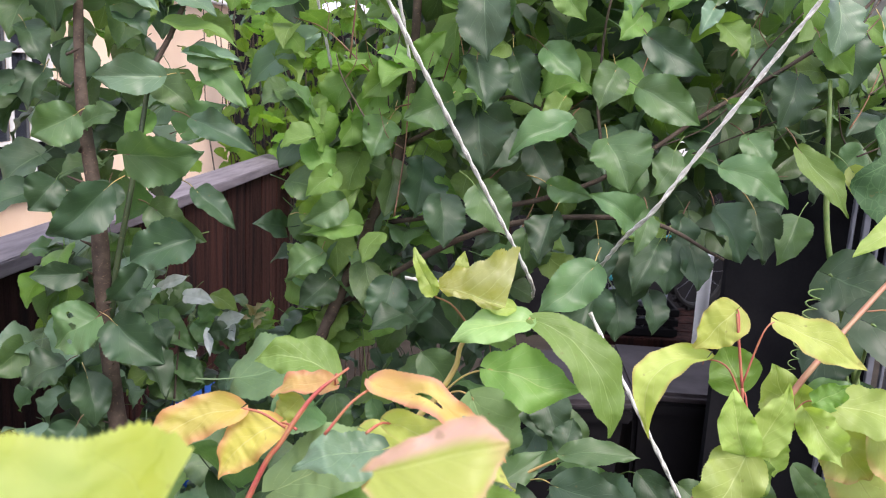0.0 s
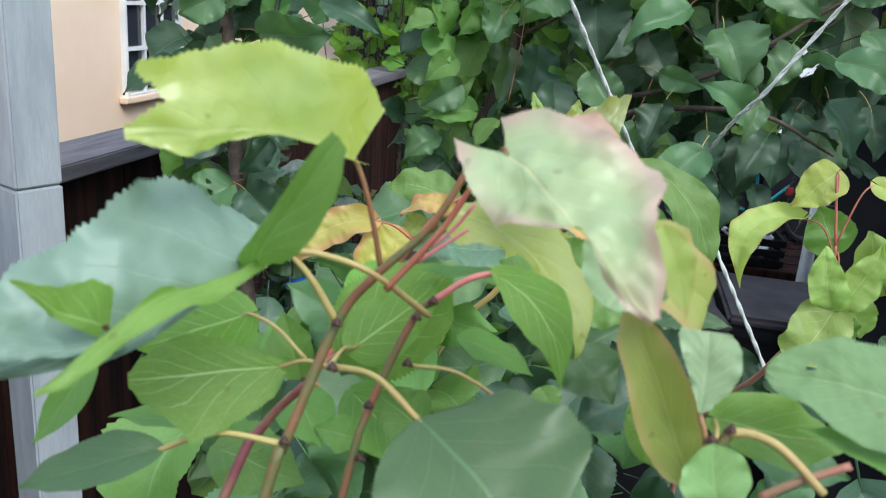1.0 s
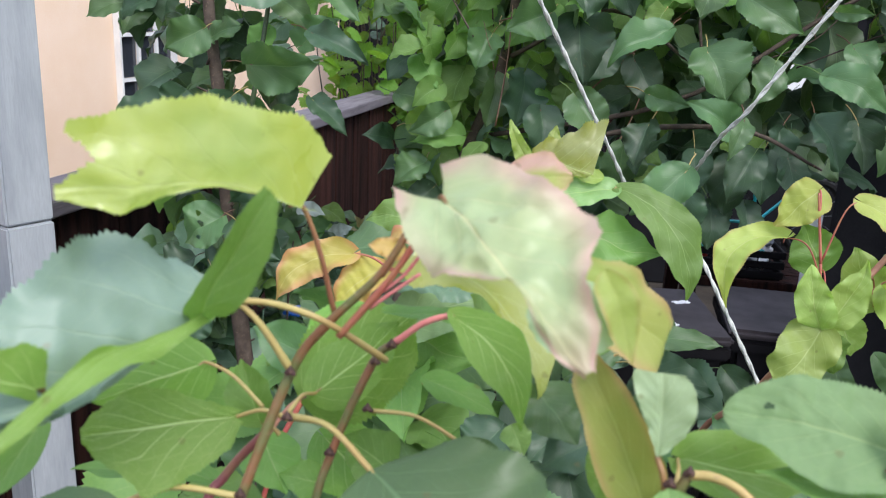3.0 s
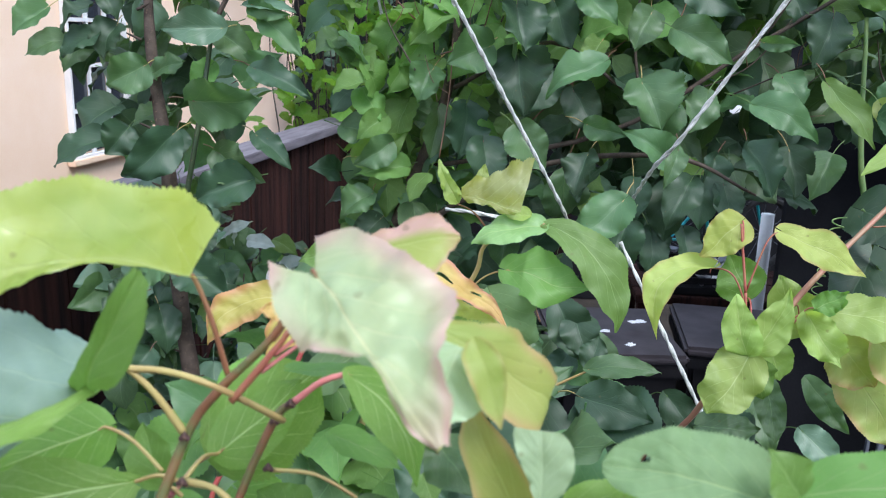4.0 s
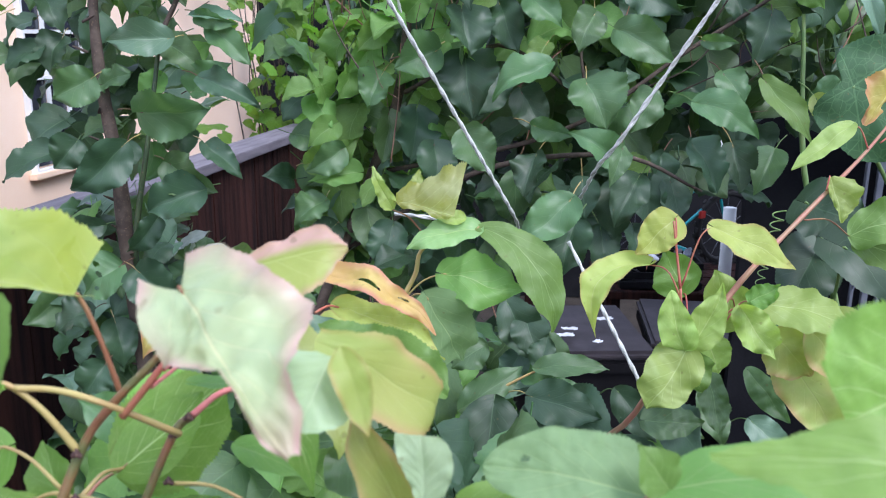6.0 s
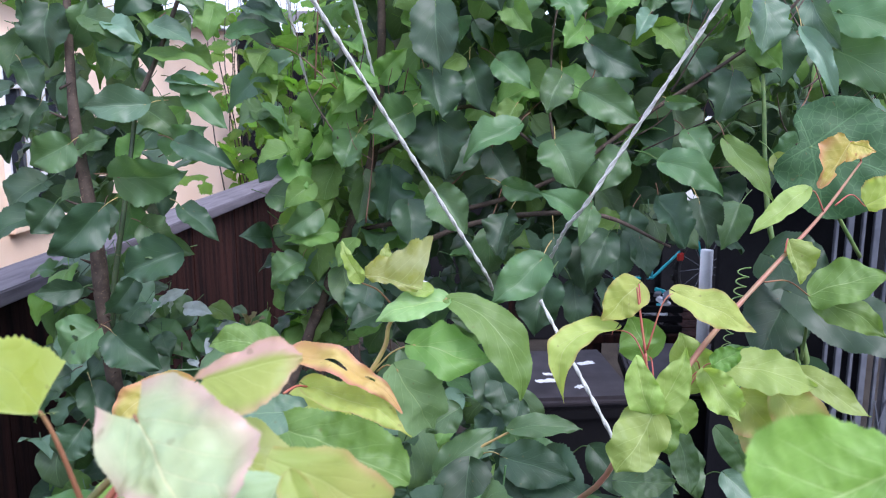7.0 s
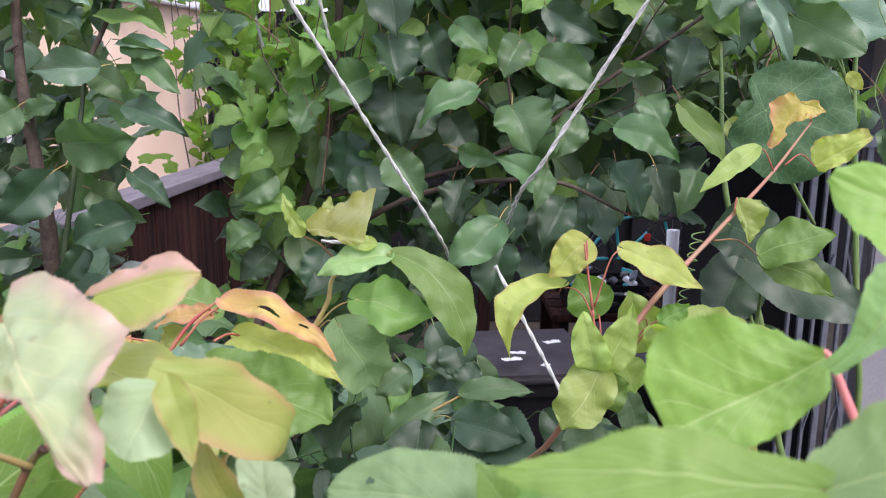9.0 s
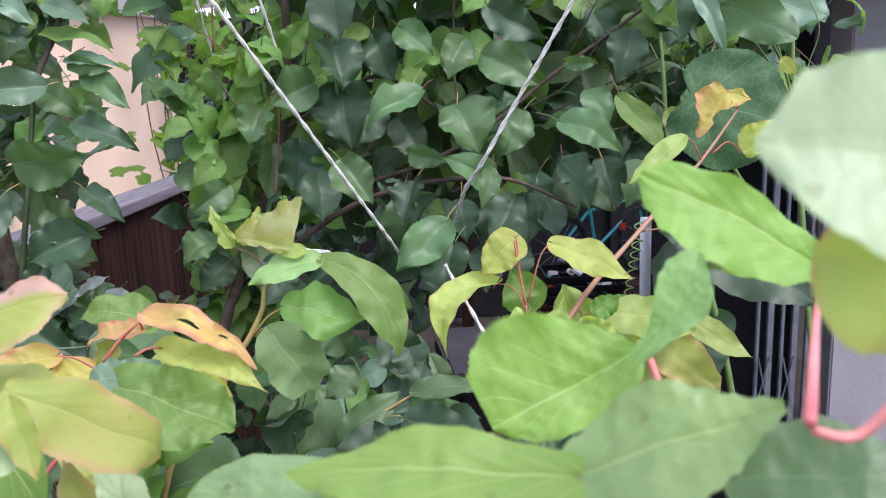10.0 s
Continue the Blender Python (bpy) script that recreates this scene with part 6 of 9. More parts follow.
leaf(tree, MIDG, (0.3954, 1.1751, 2.1873), (0.4848, 1.1449, 2.1521), (-0.06, -0.83, 0.55), 0.0563, 18, 0.09, 0.064, stalk=(0.3644, 1.2378, 2.2005), stalk_mat=GREENSTALK, thick=0.0008, rows=20, sag=0.04, rag=0.04, twist=4, warp=0.06, square=0.66, teeth=0.026, droop=0.44, tilt=-8)
leaf(tree, SOFTG, (0.4652, 1.1004, 2.2230), (0.5258, 1.0635, 2.1472), (-0.14, -0.93, 0.34), 0.0416, 17, 0.1, 0.08, stalk=(0.4678, 1.1656, 2.2502), stalk_mat=REDBROWN, thick=0.0008, rows=20, sag=0.04, rag=0.04, twist=-1, warp=0.07, square=0.70, teeth=0.026, droop=0.18, tilt=8)
leaf(tree, MIDG, (0.2073, 1.0916, 2.0555), (0.1397, 1.0560, 1.9950), (0.08, -0.90, 0.44), 0.0667, 16, 0.04, 0.096, stalk=(0.2282, 1.1550, 2.0707), stalk_mat=BUFF, thick=0.0008, rows=20, sag=0.04, rag=0.04, twist=-5, warp=0.08, square=0.74, teeth=0.026, droop=0.12, tilt=-10)
leaf(tree, DARK, (0.2194, 1.1255, 2.0136), (0.1979, 1.0888, 1.9438), (-0.19, -0.84, 0.50), 0.0756, 33, 0.05, 0.112, stalk=(0.2427, 1.1892, 2.0308), stalk_mat=GREENSTALK, thick=0.0008, rows=20, sag=0.04, rag=0.04, twist=-9, warp=0.04, square=0.58, teeth=0.026, droop=0.51, tilt=-2)
leaf(tree, MIDG, (-0.0834, 1.3876, 2.1476), (-0.0934, 1.3490, 2.0660), (0.59, -0.75, 0.28), 0.0680, 31, 0.06, 0.064, stalk=(-0.0965, 1.4528, 2.1760), stalk_mat=REDBROWN, thick=0.0008, rows=20, sag=0.04, rag=0.04, twist=-13, warp=0.05, square=0.62, teeth=0.026, droop=0.34, tilt=2)
leaf(tree, BLUE, (-0.1664, 1.4621, 1.9852), (-0.1686, 1.4207, 1.8857), (0.41, -0.85, 0.34), 0.1003, 30, 0.07, 0.08, stalk=(-0.1607, 1.5276, 2.0150), stalk_mat=BUFF, thick=0.0008, rows=20, sag=0.04, rag=0.04, twist=-17, warp=0.06, square=0.66, teeth=0.026, droop=0.46, tilt=3)
leaf(tree, MIDG, (0.0540, 1.2245, 2.1341), (0.0980, 1.1903, 2.0766), (-0.15, -0.90, 0.42), 0.0697, 29, 0.08, 0.096, stalk=(0.0263, 1.2880, 2.1529), stalk_mat=GREENSTALK, thick=0.0008, rows=20, sag=0.04, rag=0.04, twist=14, warp=0.07, square=0.70, teeth=0.026, droop=0.30, tilt=8)
leaf(tree, SOFTG, (-0.1067, 1.4075, 2.2730), (-0.1474, 1.3724, 2.2145), (0.49, -0.85, 0.17), 0.0580, 28, 0.09, 0.112, stalk=(-0.0862, 1.4725, 2.2985), stalk_mat=REDBROWN, thick=0.0008, rows=20, sag=0.04, rag=0.04, twist=10, warp=0.08, square=0.74, teeth=0.026, droop=0.32, tilt=-6)
leaf(tree, SOFTG, (-0.0841, 1.4005, 2.2283), (-0.1322, 1.3679, 2.1852), (0.05, -0.82, 0.56), 0.0520, 26, 0.1, 0.064, stalk=(-0.0832, 1.4643, 2.2473), stalk_mat=BUFF, thick=0.0008, rows=20, sag=0.04, rag=0.04, twist=6, warp=0.04, square=0.58, teeth=0.026, droop=0.54, tilt=-7)
leaf(tree, SOFTG, (-0.1610, 1.4328, 2.3074), (-0.0962, 1.4065, 2.2980), (-0.32, -0.90, 0.29), 0.0406, 25, 0.04, 0.08, stalk=(-0.1810, 1.4952, 2.3186), stalk_mat=GREENSTALK, thick=0.0008, rows=20, sag=0.04, rag=0.04, twist=2, warp=0.05, square=0.62, teeth=0.026, droop=0.12, tilt=5)
leaf(tree, SOFTG, (-0.0567, 1.4144, 2.3132), (-0.0049, 1.3974, 2.3626), (-0.10, -0.97, -0.23), 0.0500, 24, 0.05, 0.096, stalk=(-0.0918, 1.4736, 2.3057), stalk_mat=REDBROWN, thick=0.0008, rows=20, sag=0.04, rag=0.04, twist=-2, warp=0.06, square=0.66, teeth=0.026, droop=0.21, tilt=3)
leaf(tree, SOFTG, (-0.2258, 1.3719, 2.0578), (-0.1314, 1.3537, 2.0971), (-0.10, -0.97, -0.22), 0.0600, 22, 0.06, 0.112, stalk=(-0.2593, 1.4303, 2.0449), stalk_mat=BUFF, thick=0.0008, rows=20, sag=0.04, rag=0.04, twist=-7, warp=0.07, square=0.70, teeth=0.026, droop=0.49, tilt=-1)
leaf(tree, SOFTG, (-0.1348, 1.3704, 2.0436), (-0.2201, 1.3434, 2.0376), (0.22, -0.80, 0.56), 0.0580, 21, 0.07, 0.064, stalk=(-0.1219, 1.4314, 2.0444), stalk_mat=GREENSTALK, thick=0.0008, rows=20, sag=0.04, rag=0.04, twist=-11, warp=0.08, square=0.74, teeth=0.026, droop=0.31, tilt=2)
leaf(tree, DARK, (0.1313, 1.3418, 2.4821), (0.1499, 1.3074, 2.4245), (-0.05, -0.86, 0.50), 0.0747, 20, 0.08, 0.08, stalk=(0.1372, 1.4078, 2.5145), stalk_mat=REDBROWN, thick=0.0008, rows=20, sag=0.04, rag=0.04, twist=-15, warp=0.04, square=0.58, teeth=0.026, droop=0.39, tilt=7)
leaf(tree, MIDG, (0.2035, 1.3616, 2.4756), (0.1790, 1.3237, 2.3985), (0.04, -0.90, 0.43), 0.0663, 18, 0.09, 0.096, stalk=(0.2061, 1.4286, 2.5139), stalk_mat=BUFF, thick=0.0008, rows=20, sag=0.04, rag=0.04, twist=17, warp=0.05, square=0.62, teeth=0.026, droop=0.39, tilt=8)
leaf(tree, MIDG, (0.2542, 1.3370, 2.4459), (0.2797, 1.3042, 2.3981), (0.15, -0.78, 0.61), 0.0700, 17, 0.1, 0.112, stalk=(0.2619, 1.4023, 2.4738), stalk_mat=GREENSTALK, thick=0.0008, rows=20, sag=0.04, rag=0.04, twist=13, warp=0.06, square=0.66, teeth=0.026, droop=0.22, tilt=0)
leaf(tree, MIDG, (0.3868, 1.3163, 2.4359), (0.4136, 1.2909, 2.4340), (-0.65, -0.70, 0.30), 0.0460, 16, 0.04, 0.064, stalk=(0.3774, 1.3790, 2.4487), stalk_mat=REDBROWN, thick=0.0008, rows=20, sag=0.04, rag=0.04, twist=8, warp=0.07, square=0.70, teeth=0.026, droop=0.44, tilt=-10)
leaf(tree, BLUE, (0.3893, 1.2921, 2.4116), (0.3647, 1.2613, 2.3786), (0.10, -0.76, 0.64), 0.0345, 33, 0.05, 0.08, stalk=(0.4205, 1.3567, 2.4335), stalk_mat=BUFF, thick=0.0008, rows=20, sag=0.04, rag=0.04, twist=4, warp=0.08, square=0.74, teeth=0.026, droop=0.53, tilt=9)
leaf(tree, DARK, (0.4615, 1.3390, 2.4475), (0.4740, 1.3076, 2.4088), (-0.55, -0.73, 0.41), 0.0560, 31, 0.06, 0.096, stalk=(0.4598, 1.4038, 2.4725), stalk_mat=GREENSTALK, thick=0.0008, rows=20, sag=0.04, rag=0.04, twist=0, warp=0.04, square=0.58, teeth=0.026, droop=0.44, tilt=-5)
leaf(tree, DARK, (0.3997, 1.2055, 2.1237), (0.4384, 1.1701, 2.0587), (0.17, -0.82, 0.55), 0.0616, 30, 0.07, 0.112, stalk=(0.4077, 1.2696, 2.1444), stalk_mat=REDBROWN, thick=0.0008, rows=20, sag=0.04, rag=0.04, twist=-4, warp=0.05, square=0.62, teeth=0.026, droop=0.45, tilt=0)
leaf(tree, MIDG, (0.2817, 1.1804, 2.0997), (0.2178, 1.1619, 2.1457), (0.39, -0.90, 0.18), 0.0538, 29, 0.08, 0.064, stalk=(0.3032, 1.2388, 2.0837), stalk_mat=BUFF, thick=0.0008, rows=20, sag=0.04, rag=0.04, twist=-8, warp=0.06, square=0.66, teeth=0.026, droop=0.58, tilt=8)
leaf(tree, DARK, (0.3235, 1.2159, 2.0667), (0.2847, 1.1798, 2.0011), (-0.09, -0.85, 0.52), 0.0626, 28, 0.09, 0.08, stalk=(0.3575, 1.2801, 2.0857), stalk_mat=GREENSTALK, thick=0.0008, rows=20, sag=0.04, rag=0.04, twist=-13, warp=0.07, square=0.70, teeth=0.026, droop=0.38, tilt=10)
leaf(tree, MIDG, (0.2817, 1.1238, 2.1261), (0.2582, 1.0905, 2.0771), (0.14, -0.85, 0.51), 0.0331, 26, 0.1, 0.096, stalk=(0.2890, 1.1870, 2.1408), stalk_mat=REDBROWN, thick=0.0008, rows=20, sag=0.04, rag=0.04, twist=-17, warp=0.08, square=0.74, teeth=0.026, droop=0.21, tilt=8)
leaf(tree, DARK, (0.1653, 1.2201, 2.1011), (0.1426, 1.1854, 2.0437), (-0.40, -0.70, 0.58), 0.0590, 25, 0.04, 0.112, stalk=(0.1873, 1.2839, 2.1188), stalk_mat=BUFF, thick=0.0008, rows=20, sag=0.04, rag=0.04, twist=15, warp=0.04, square=0.58, teeth=0.026, droop=0.23, tilt=-7)
leaf(tree, DARK, (0.0959, 1.3497, 2.2181), (0.0775, 1.3139, 2.1533), (0.39, -0.85, 0.36), 0.0774, 24, 0.05, 0.064, stalk=(0.0922, 1.4145, 2.2432), stalk_mat=GREENSTALK, thick=0.0008, rows=20, sag=0.04, rag=0.04, twist=11, warp=0.05, square=0.62, teeth=0.026, droop=0.13, tilt=10)
leaf(tree, DARK, (0.1449, 1.3456, 2.1896), (0.1832, 1.3103, 2.1257), (-0.14, -0.90, 0.41), 0.0677, 22, 0.06, 0.08, stalk=(0.1443, 1.4102, 2.2135), stalk_mat=REDBROWN, thick=0.0008, rows=20, sag=0.04, rag=0.04, twist=7, warp=0.06, square=0.66, teeth=0.026, droop=0.59, tilt=-8)
leaf(tree, MIDG, (0.1608, 1.2372, 2.1444), (0.2179, 1.2101, 2.1303), (-0.42, -0.91, 0.06), 0.0405, 21, 0.07, 0.096, stalk=(0.1321, 1.2986, 2.1498), stalk_mat=BUFF, thick=0.0008, rows=20, sag=0.04, rag=0.04, twist=2, warp=0.07, square=0.70, teeth=0.026, droop=0.27, tilt=-8)
leaf(tree, DARK, (-0.0332, 1.3691, 2.1561), (-0.0398, 1.3301, 2.0717), (0.57, -0.76, 0.31), 0.0829, 20, 0.08, 0.112, stalk=(-0.0229, 1.4347, 2.1857), stalk_mat=GREENSTALK, thick=0.0008, rows=20, sag=0.04, rag=0.04, twist=-2, warp=0.08, square=0.74, teeth=0.026, droop=0.31, tilt=-6)
leaf(tree, DARK, (-0.0006, 1.3302, 2.1017), (0.0115, 1.2934, 2.0297), (0.28, -0.84, 0.47), 0.0774, 18, 0.09, 0.064, stalk=(-0.0189, 1.3946, 2.1250), stalk_mat=REDBROWN, thick=0.0008, rows=20, sag=0.04, rag=0.04, twist=-6, warp=0.04, square=0.58, teeth=0.026, droop=0.11, tilt=3)
leaf(tree, DARK, (-0.1835, 1.4043, 1.9417), (-0.2298, 1.3713, 1.8966), (0.27, -0.89, 0.37), 0.0620, 17, 0.1, 0.08, stalk=(-0.1629, 1.4669, 1.9522), stalk_mat=BUFF, thick=0.0008, rows=20, sag=0.04, rag=0.04, twist=-10, warp=0.05, square=0.62, teeth=0.026, droop=0.48, tilt=-7)
leaf(tree, DARK, (-0.0735, 1.3566, 1.9544), (-0.0896, 1.3195, 1.8818), (-0.03, -0.89, 0.46), 0.0741, 16, 0.04, 0.096, stalk=(-0.0839, 1.4203, 1.9733), stalk_mat=GREENSTALK, thick=0.0008, rows=20, sag=0.04, rag=0.04, twist=-14, warp=0.06, square=0.66, teeth=0.026, droop=0.12, tilt=9)
leaf(tree, DARK, (0.3668, 1.2616, 2.0964), (0.3445, 1.2251, 2.0281), (0.34, -0.87, 0.36), 0.0552, 33, 0.05, 0.112, stalk=(0.3963, 1.3260, 2.1178), stalk_mat=REDBROWN, thick=0.0008, rows=20, sag=0.04, rag=0.04, twist=17, warp=0.07, square=0.70, teeth=0.026, droop=0.48, tilt=2)
leaf(tree, DARK, (0.4727, 1.2458, 2.1185), (0.4846, 1.2097, 2.0512), (-0.10, -0.88, 0.46), 0.0635, 31, 0.06, 0.064, stalk=(0.4723, 1.3100, 2.1400), stalk_mat=BUFF, thick=0.0008, rows=20, sag=0.04, rag=0.04, twist=13, warp=0.08, square=0.74, teeth=0.026, droop=0.46, tilt=0)
leaf(tree, MIDG, (0.5369, 1.2449, 2.1100), (0.5026, 1.2099, 2.0513), (-0.11, -0.82, 0.56), 0.0544, 30, 0.07, 0.08, stalk=(0.5771, 1.3090, 2.1286), stalk_mat=GREENSTALK, thick=0.0008, rows=20, sag=0.04, rag=0.04, twist=9, warp=0.04, square=0.58, teeth=0.026, droop=0.38, tilt=-2)
leaf(tree, BLUE, (0.6003, 1.1842, 2.4222), (0.6324, 1.1478, 2.3511), (-0.67, -0.74, 0.08), 0.0433, 29, 0.08, 0.096, stalk=(0.5994, 1.2505, 2.4564), stalk_mat=REDBROWN, thick=0.0008, rows=20, sag=0.04, rag=0.04, twist=5, warp=0.05, square=0.62, teeth=0.026, droop=0.35, tilt=-9)
leaf(tree, BLUE, (0.5766, 1.1460, 2.3749), (0.6202, 1.1054, 2.2771), (-0.09, -0.93, 0.35), 0.0277, 28, 0.09, 0.112, stalk=(0.5900, 1.2135, 2.4158), stalk_mat=BUFF, thick=0.0008, rows=20, sag=0.04, rag=0.04, twist=1, warp=0.06, square=0.66, teeth=0.026, droop=0.25, tilt=-8)
leaf(tree, MIDG, (0.5321, 1.2411, 2.4647), (0.5839, 1.2172, 2.4708), (-0.42, -0.90, 0.07), 0.0520, 26, 0.1, 0.064, stalk=(0.5201, 1.3036, 2.4759), stalk_mat=GREENSTALK, thick=0.0008, rows=20, sag=0.04, rag=0.04, twist=-4, warp=0.07, square=0.70, teeth=0.026, droop=0.15, tilt=7)
leaf(tree, BLUE, (0.5342, 1.2198, 2.4582), (0.6104, 1.1955, 2.4603), (-0.30, -0.94, -0.14), 0.0384, 25, 0.04, 0.08, stalk=(0.5335, 1.2826, 2.4706), stalk_mat=REDBROWN, thick=0.0008, rows=20, sag=0.04, rag=0.04, twist=-8, warp=0.08, square=0.74, teeth=0.026, droop=0.12, tilt=-4)
leaf(tree, SOFTG, (0.3470, 1.3955, 2.4898), (0.4002, 1.3717, 2.4967), (-0.33, -0.86, -0.40), 0.0387, 24, 0.05, 0.096, stalk=(0.3254, 1.4580, 2.5018), stalk_mat=BUFF, thick=0.0008, rows=20, sag=0.04, rag=0.04, twist=-12, warp=0.04, square=0.58, teeth=0.026, droop=0.59, tilt=-1)
leaf(tree, DARK, (0.4770, 1.3446, 2.3552), (0.4945, 1.3097, 2.2944), (-0.03, -0.87, 0.49), 0.0549, 22, 0.06, 0.112, stalk=(0.4956, 1.4101, 2.3840), stalk_mat=GREENSTALK, thick=0.0008, rows=20, sag=0.04, rag=0.04, twist=-16, warp=0.05, square=0.62, teeth=0.026, droop=0.41, tilt=-6)
leaf(tree, MIDG, (0.1522, 1.3399, 2.3431), (0.2034, 1.3083, 2.3013), (-0.26, -0.90, 0.36), 0.0568, 21, 0.07, 0.064, stalk=(0.1249, 1.4040, 2.3653), stalk_mat=REDBROWN, thick=0.0008, rows=20, sag=0.04, rag=0.04, twist=16, warp=0.06, square=0.66, teeth=0.026, droop=0.44, tilt=0)
leaf(tree, DARK, (0.1045, 1.3785, 2.3339), (0.1342, 1.3412, 2.2575), (-0.22, -0.91, 0.36), 0.0682, 20, 0.08, 0.08, stalk=(0.1058, 1.4446, 2.3670), stalk_mat=BUFF, thick=0.0008, rows=20, sag=0.04, rag=0.04, twist=11, warp=0.07, square=0.70, teeth=0.026, droop=0.26, tilt=-6)
leaf(tree, SOFTG, (0.2108, 1.4146, 2.3004), (0.1946, 1.3821, 2.2564), (-0.42, -0.65, 0.63), 0.0300, 18, 0.09, 0.096, stalk=(0.2099, 1.4788, 2.3221), stalk_mat=GREENSTALK, thick=0.0008, rows=20, sag=0.04, rag=0.04, twist=7, warp=0.08, square=0.74, teeth=0.026, droop=0.55, tilt=2)
leaf(tree, SOFTG, (0.2985, 1.3888, 2.4509), (0.3044, 1.3693, 2.4865), (0.15, -0.86, -0.49), 0.0484, 17, 0.1, 0.112, stalk=(0.3152, 1.4500, 2.4526), stalk_mat=REDBROWN, thick=0.0008, rows=20, sag=0.04, rag=0.04, twist=3, warp=0.04, square=0.58, teeth=0.026, droop=0.29, tilt=6)
leaf(tree, ORANGE, (0.0748, 1.3412, 2.4817), (0.0803, 1.3093, 2.4404), (0.05, -0.79, 0.61), 0.0243, 16, 0.04, 0.064, stalk=(0.0619, 1.4063, 2.5087), stalk_mat=BUFF, thick=0.0008, rows=20, sag=0.04, rag=0.04, twist=-1, warp=0.05, square=0.62, teeth=0.026, droop=0.29, tilt=9)
leaf(tree, SOFTG, (-0.0929, 1.3813, 2.2983), (-0.1281, 1.3484, 2.2531), (0.46, -0.85, 0.26), 0.0549, 33, 0.05, 0.08, stalk=(-0.0743, 1.4457, 2.3203), stalk_mat=GREENSTALK, thick=0.0008, rows=20, sag=0.04, rag=0.04, twist=-5, warp=0.06, square=0.66, teeth=0.026, droop=0.44, tilt=-7)
leaf(tree, SOFTG, (-0.1517, 1.3990, 2.2228), (-0.1638, 1.3652, 2.1703), (0.72, -0.64, 0.25), 0.0580, 31, 0.06, 0.096, stalk=(-0.1663, 1.4632, 2.2445), stalk_mat=REDBROWN, thick=0.0008, rows=20, sag=0.04, rag=0.04, twist=-10, warp=0.07, square=0.70, teeth=0.026, droop=0.41, tilt=6)
leaf(tree, MIDG, (-0.0921, 1.3680, 2.2153), (-0.1126, 1.3334, 2.1592), (-0.02, -0.85, 0.53), 0.0628, 30, 0.07, 0.112, stalk=(-0.0790, 1.4325, 2.2379), stalk_mat=BUFF, thick=0.0008, rows=20, sag=0.04, rag=0.04, twist=-14, warp=0.08, square=0.74, teeth=0.026, droop=0.24, tilt=10)
leaf(tree, SOFTG, (-0.1760, 1.3836, 2.1280), (-0.2207, 1.3528, 2.0964), (0.35, -0.87, 0.35), 0.0520, 29, 0.08, 0.064, stalk=(-0.1794, 1.4463, 2.1398), stalk_mat=GREENSTALK, thick=0.0008, rows=20, sag=0.04, rag=0.04, twist=-18, warp=0.04, square=0.58, teeth=0.026, droop=0.46, tilt=-3)
leaf(tree, MIDG, (-0.1619, 1.3568, 2.0863), (-0.2158, 1.3253, 2.0510), (0.42, -0.89, 0.15), 0.0592, 28, 0.09, 0.08, stalk=(-0.1386, 1.4196, 2.0978), stalk_mat=REDBROWN, thick=0.0008, rows=20, sag=0.04, rag=0.04, twist=14, warp=0.05, square=0.62, teeth=0.026, droop=0.57, tilt=3)
leaf(tree, MIDG, (-0.1949, 1.3618, 1.9933), (-0.2442, 1.3306, 1.9590), (0.01, -0.75, 0.66), 0.0620, 26, 0.1, 0.096, stalk=(-0.1973, 1.4239, 2.0014), stalk_mat=BUFF, thick=0.0008, rows=20, sag=0.04, rag=0.04, twist=10, warp=0.06, square=0.66, teeth=0.026, droop=0.59, tilt=6)
leaf(tree, SOFTG, (0.3635, 1.3183, 2.4495), (0.3226, 1.2864, 2.4107), (0.10, -0.82, 0.57), 0.0552, 25, 0.04, 0.112, stalk=(0.3997, 1.3834, 2.4747), stalk_mat=GREENSTALK, thick=0.0008, rows=20, sag=0.04, rag=0.04, twist=5, warp=0.07, square=0.70, teeth=0.026, droop=0.25, tilt=0)
leaf(tree, SOFTG, (0.2923, 1.3299, 2.3997), (0.2523, 1.2981, 2.3613), (0.28, -0.86, 0.42), 0.0523, 24, 0.05, 0.064, stalk=(0.3041, 1.3945, 2.4228), stalk_mat=REDBROWN, thick=0.0008, rows=20, sag=0.04, rag=0.04, twist=1, warp=0.08, square=0.74, teeth=0.026, droop=0.11, tilt=3)
leaf(tree, SOFTG, (0.1695, 1.3347, 2.4359), (0.1965, 1.3020, 2.3883), (-0.48, -0.83, 0.30), 0.0523, 22, 0.06, 0.08, stalk=(0.1735, 1.3999, 2.4634), stalk_mat=BUFF, thick=0.0008, rows=20, sag=0.04, rag=0.04, twist=-3, warp=0.04, square=0.58, teeth=0.026, droop=0.59, tilt=0)
leaf(tree, SOFTG, (0.4105, 1.3091, 2.3902), (0.4418, 1.2767, 2.3441), (-0.07, -0.84, 0.54), 0.0515, 21, 0.07, 0.096, stalk=(0.4002, 1.3739, 2.4154), stalk_mat=GREENSTALK, thick=0.0008, rows=20, sag=0.04, rag=0.04, twist=-7, warp=0.05, square=0.62, teeth=0.026, droop=0.11, tilt=9)
leaf(tree, SOFTG, (0.5527, 1.2872, 2.3722), (0.5898, 1.2550, 2.3271), (-0.33, -0.87, 0.35), 0.0490, 20, 0.08, 0.112, stalk=(0.5669, 1.3520, 2.3964), stalk_mat=REDBROWN, thick=0.0008, rows=20, sag=0.04, rag=0.04, twist=-11, warp=0.06, square=0.66, teeth=0.026, droop=0.39, tilt=-6)
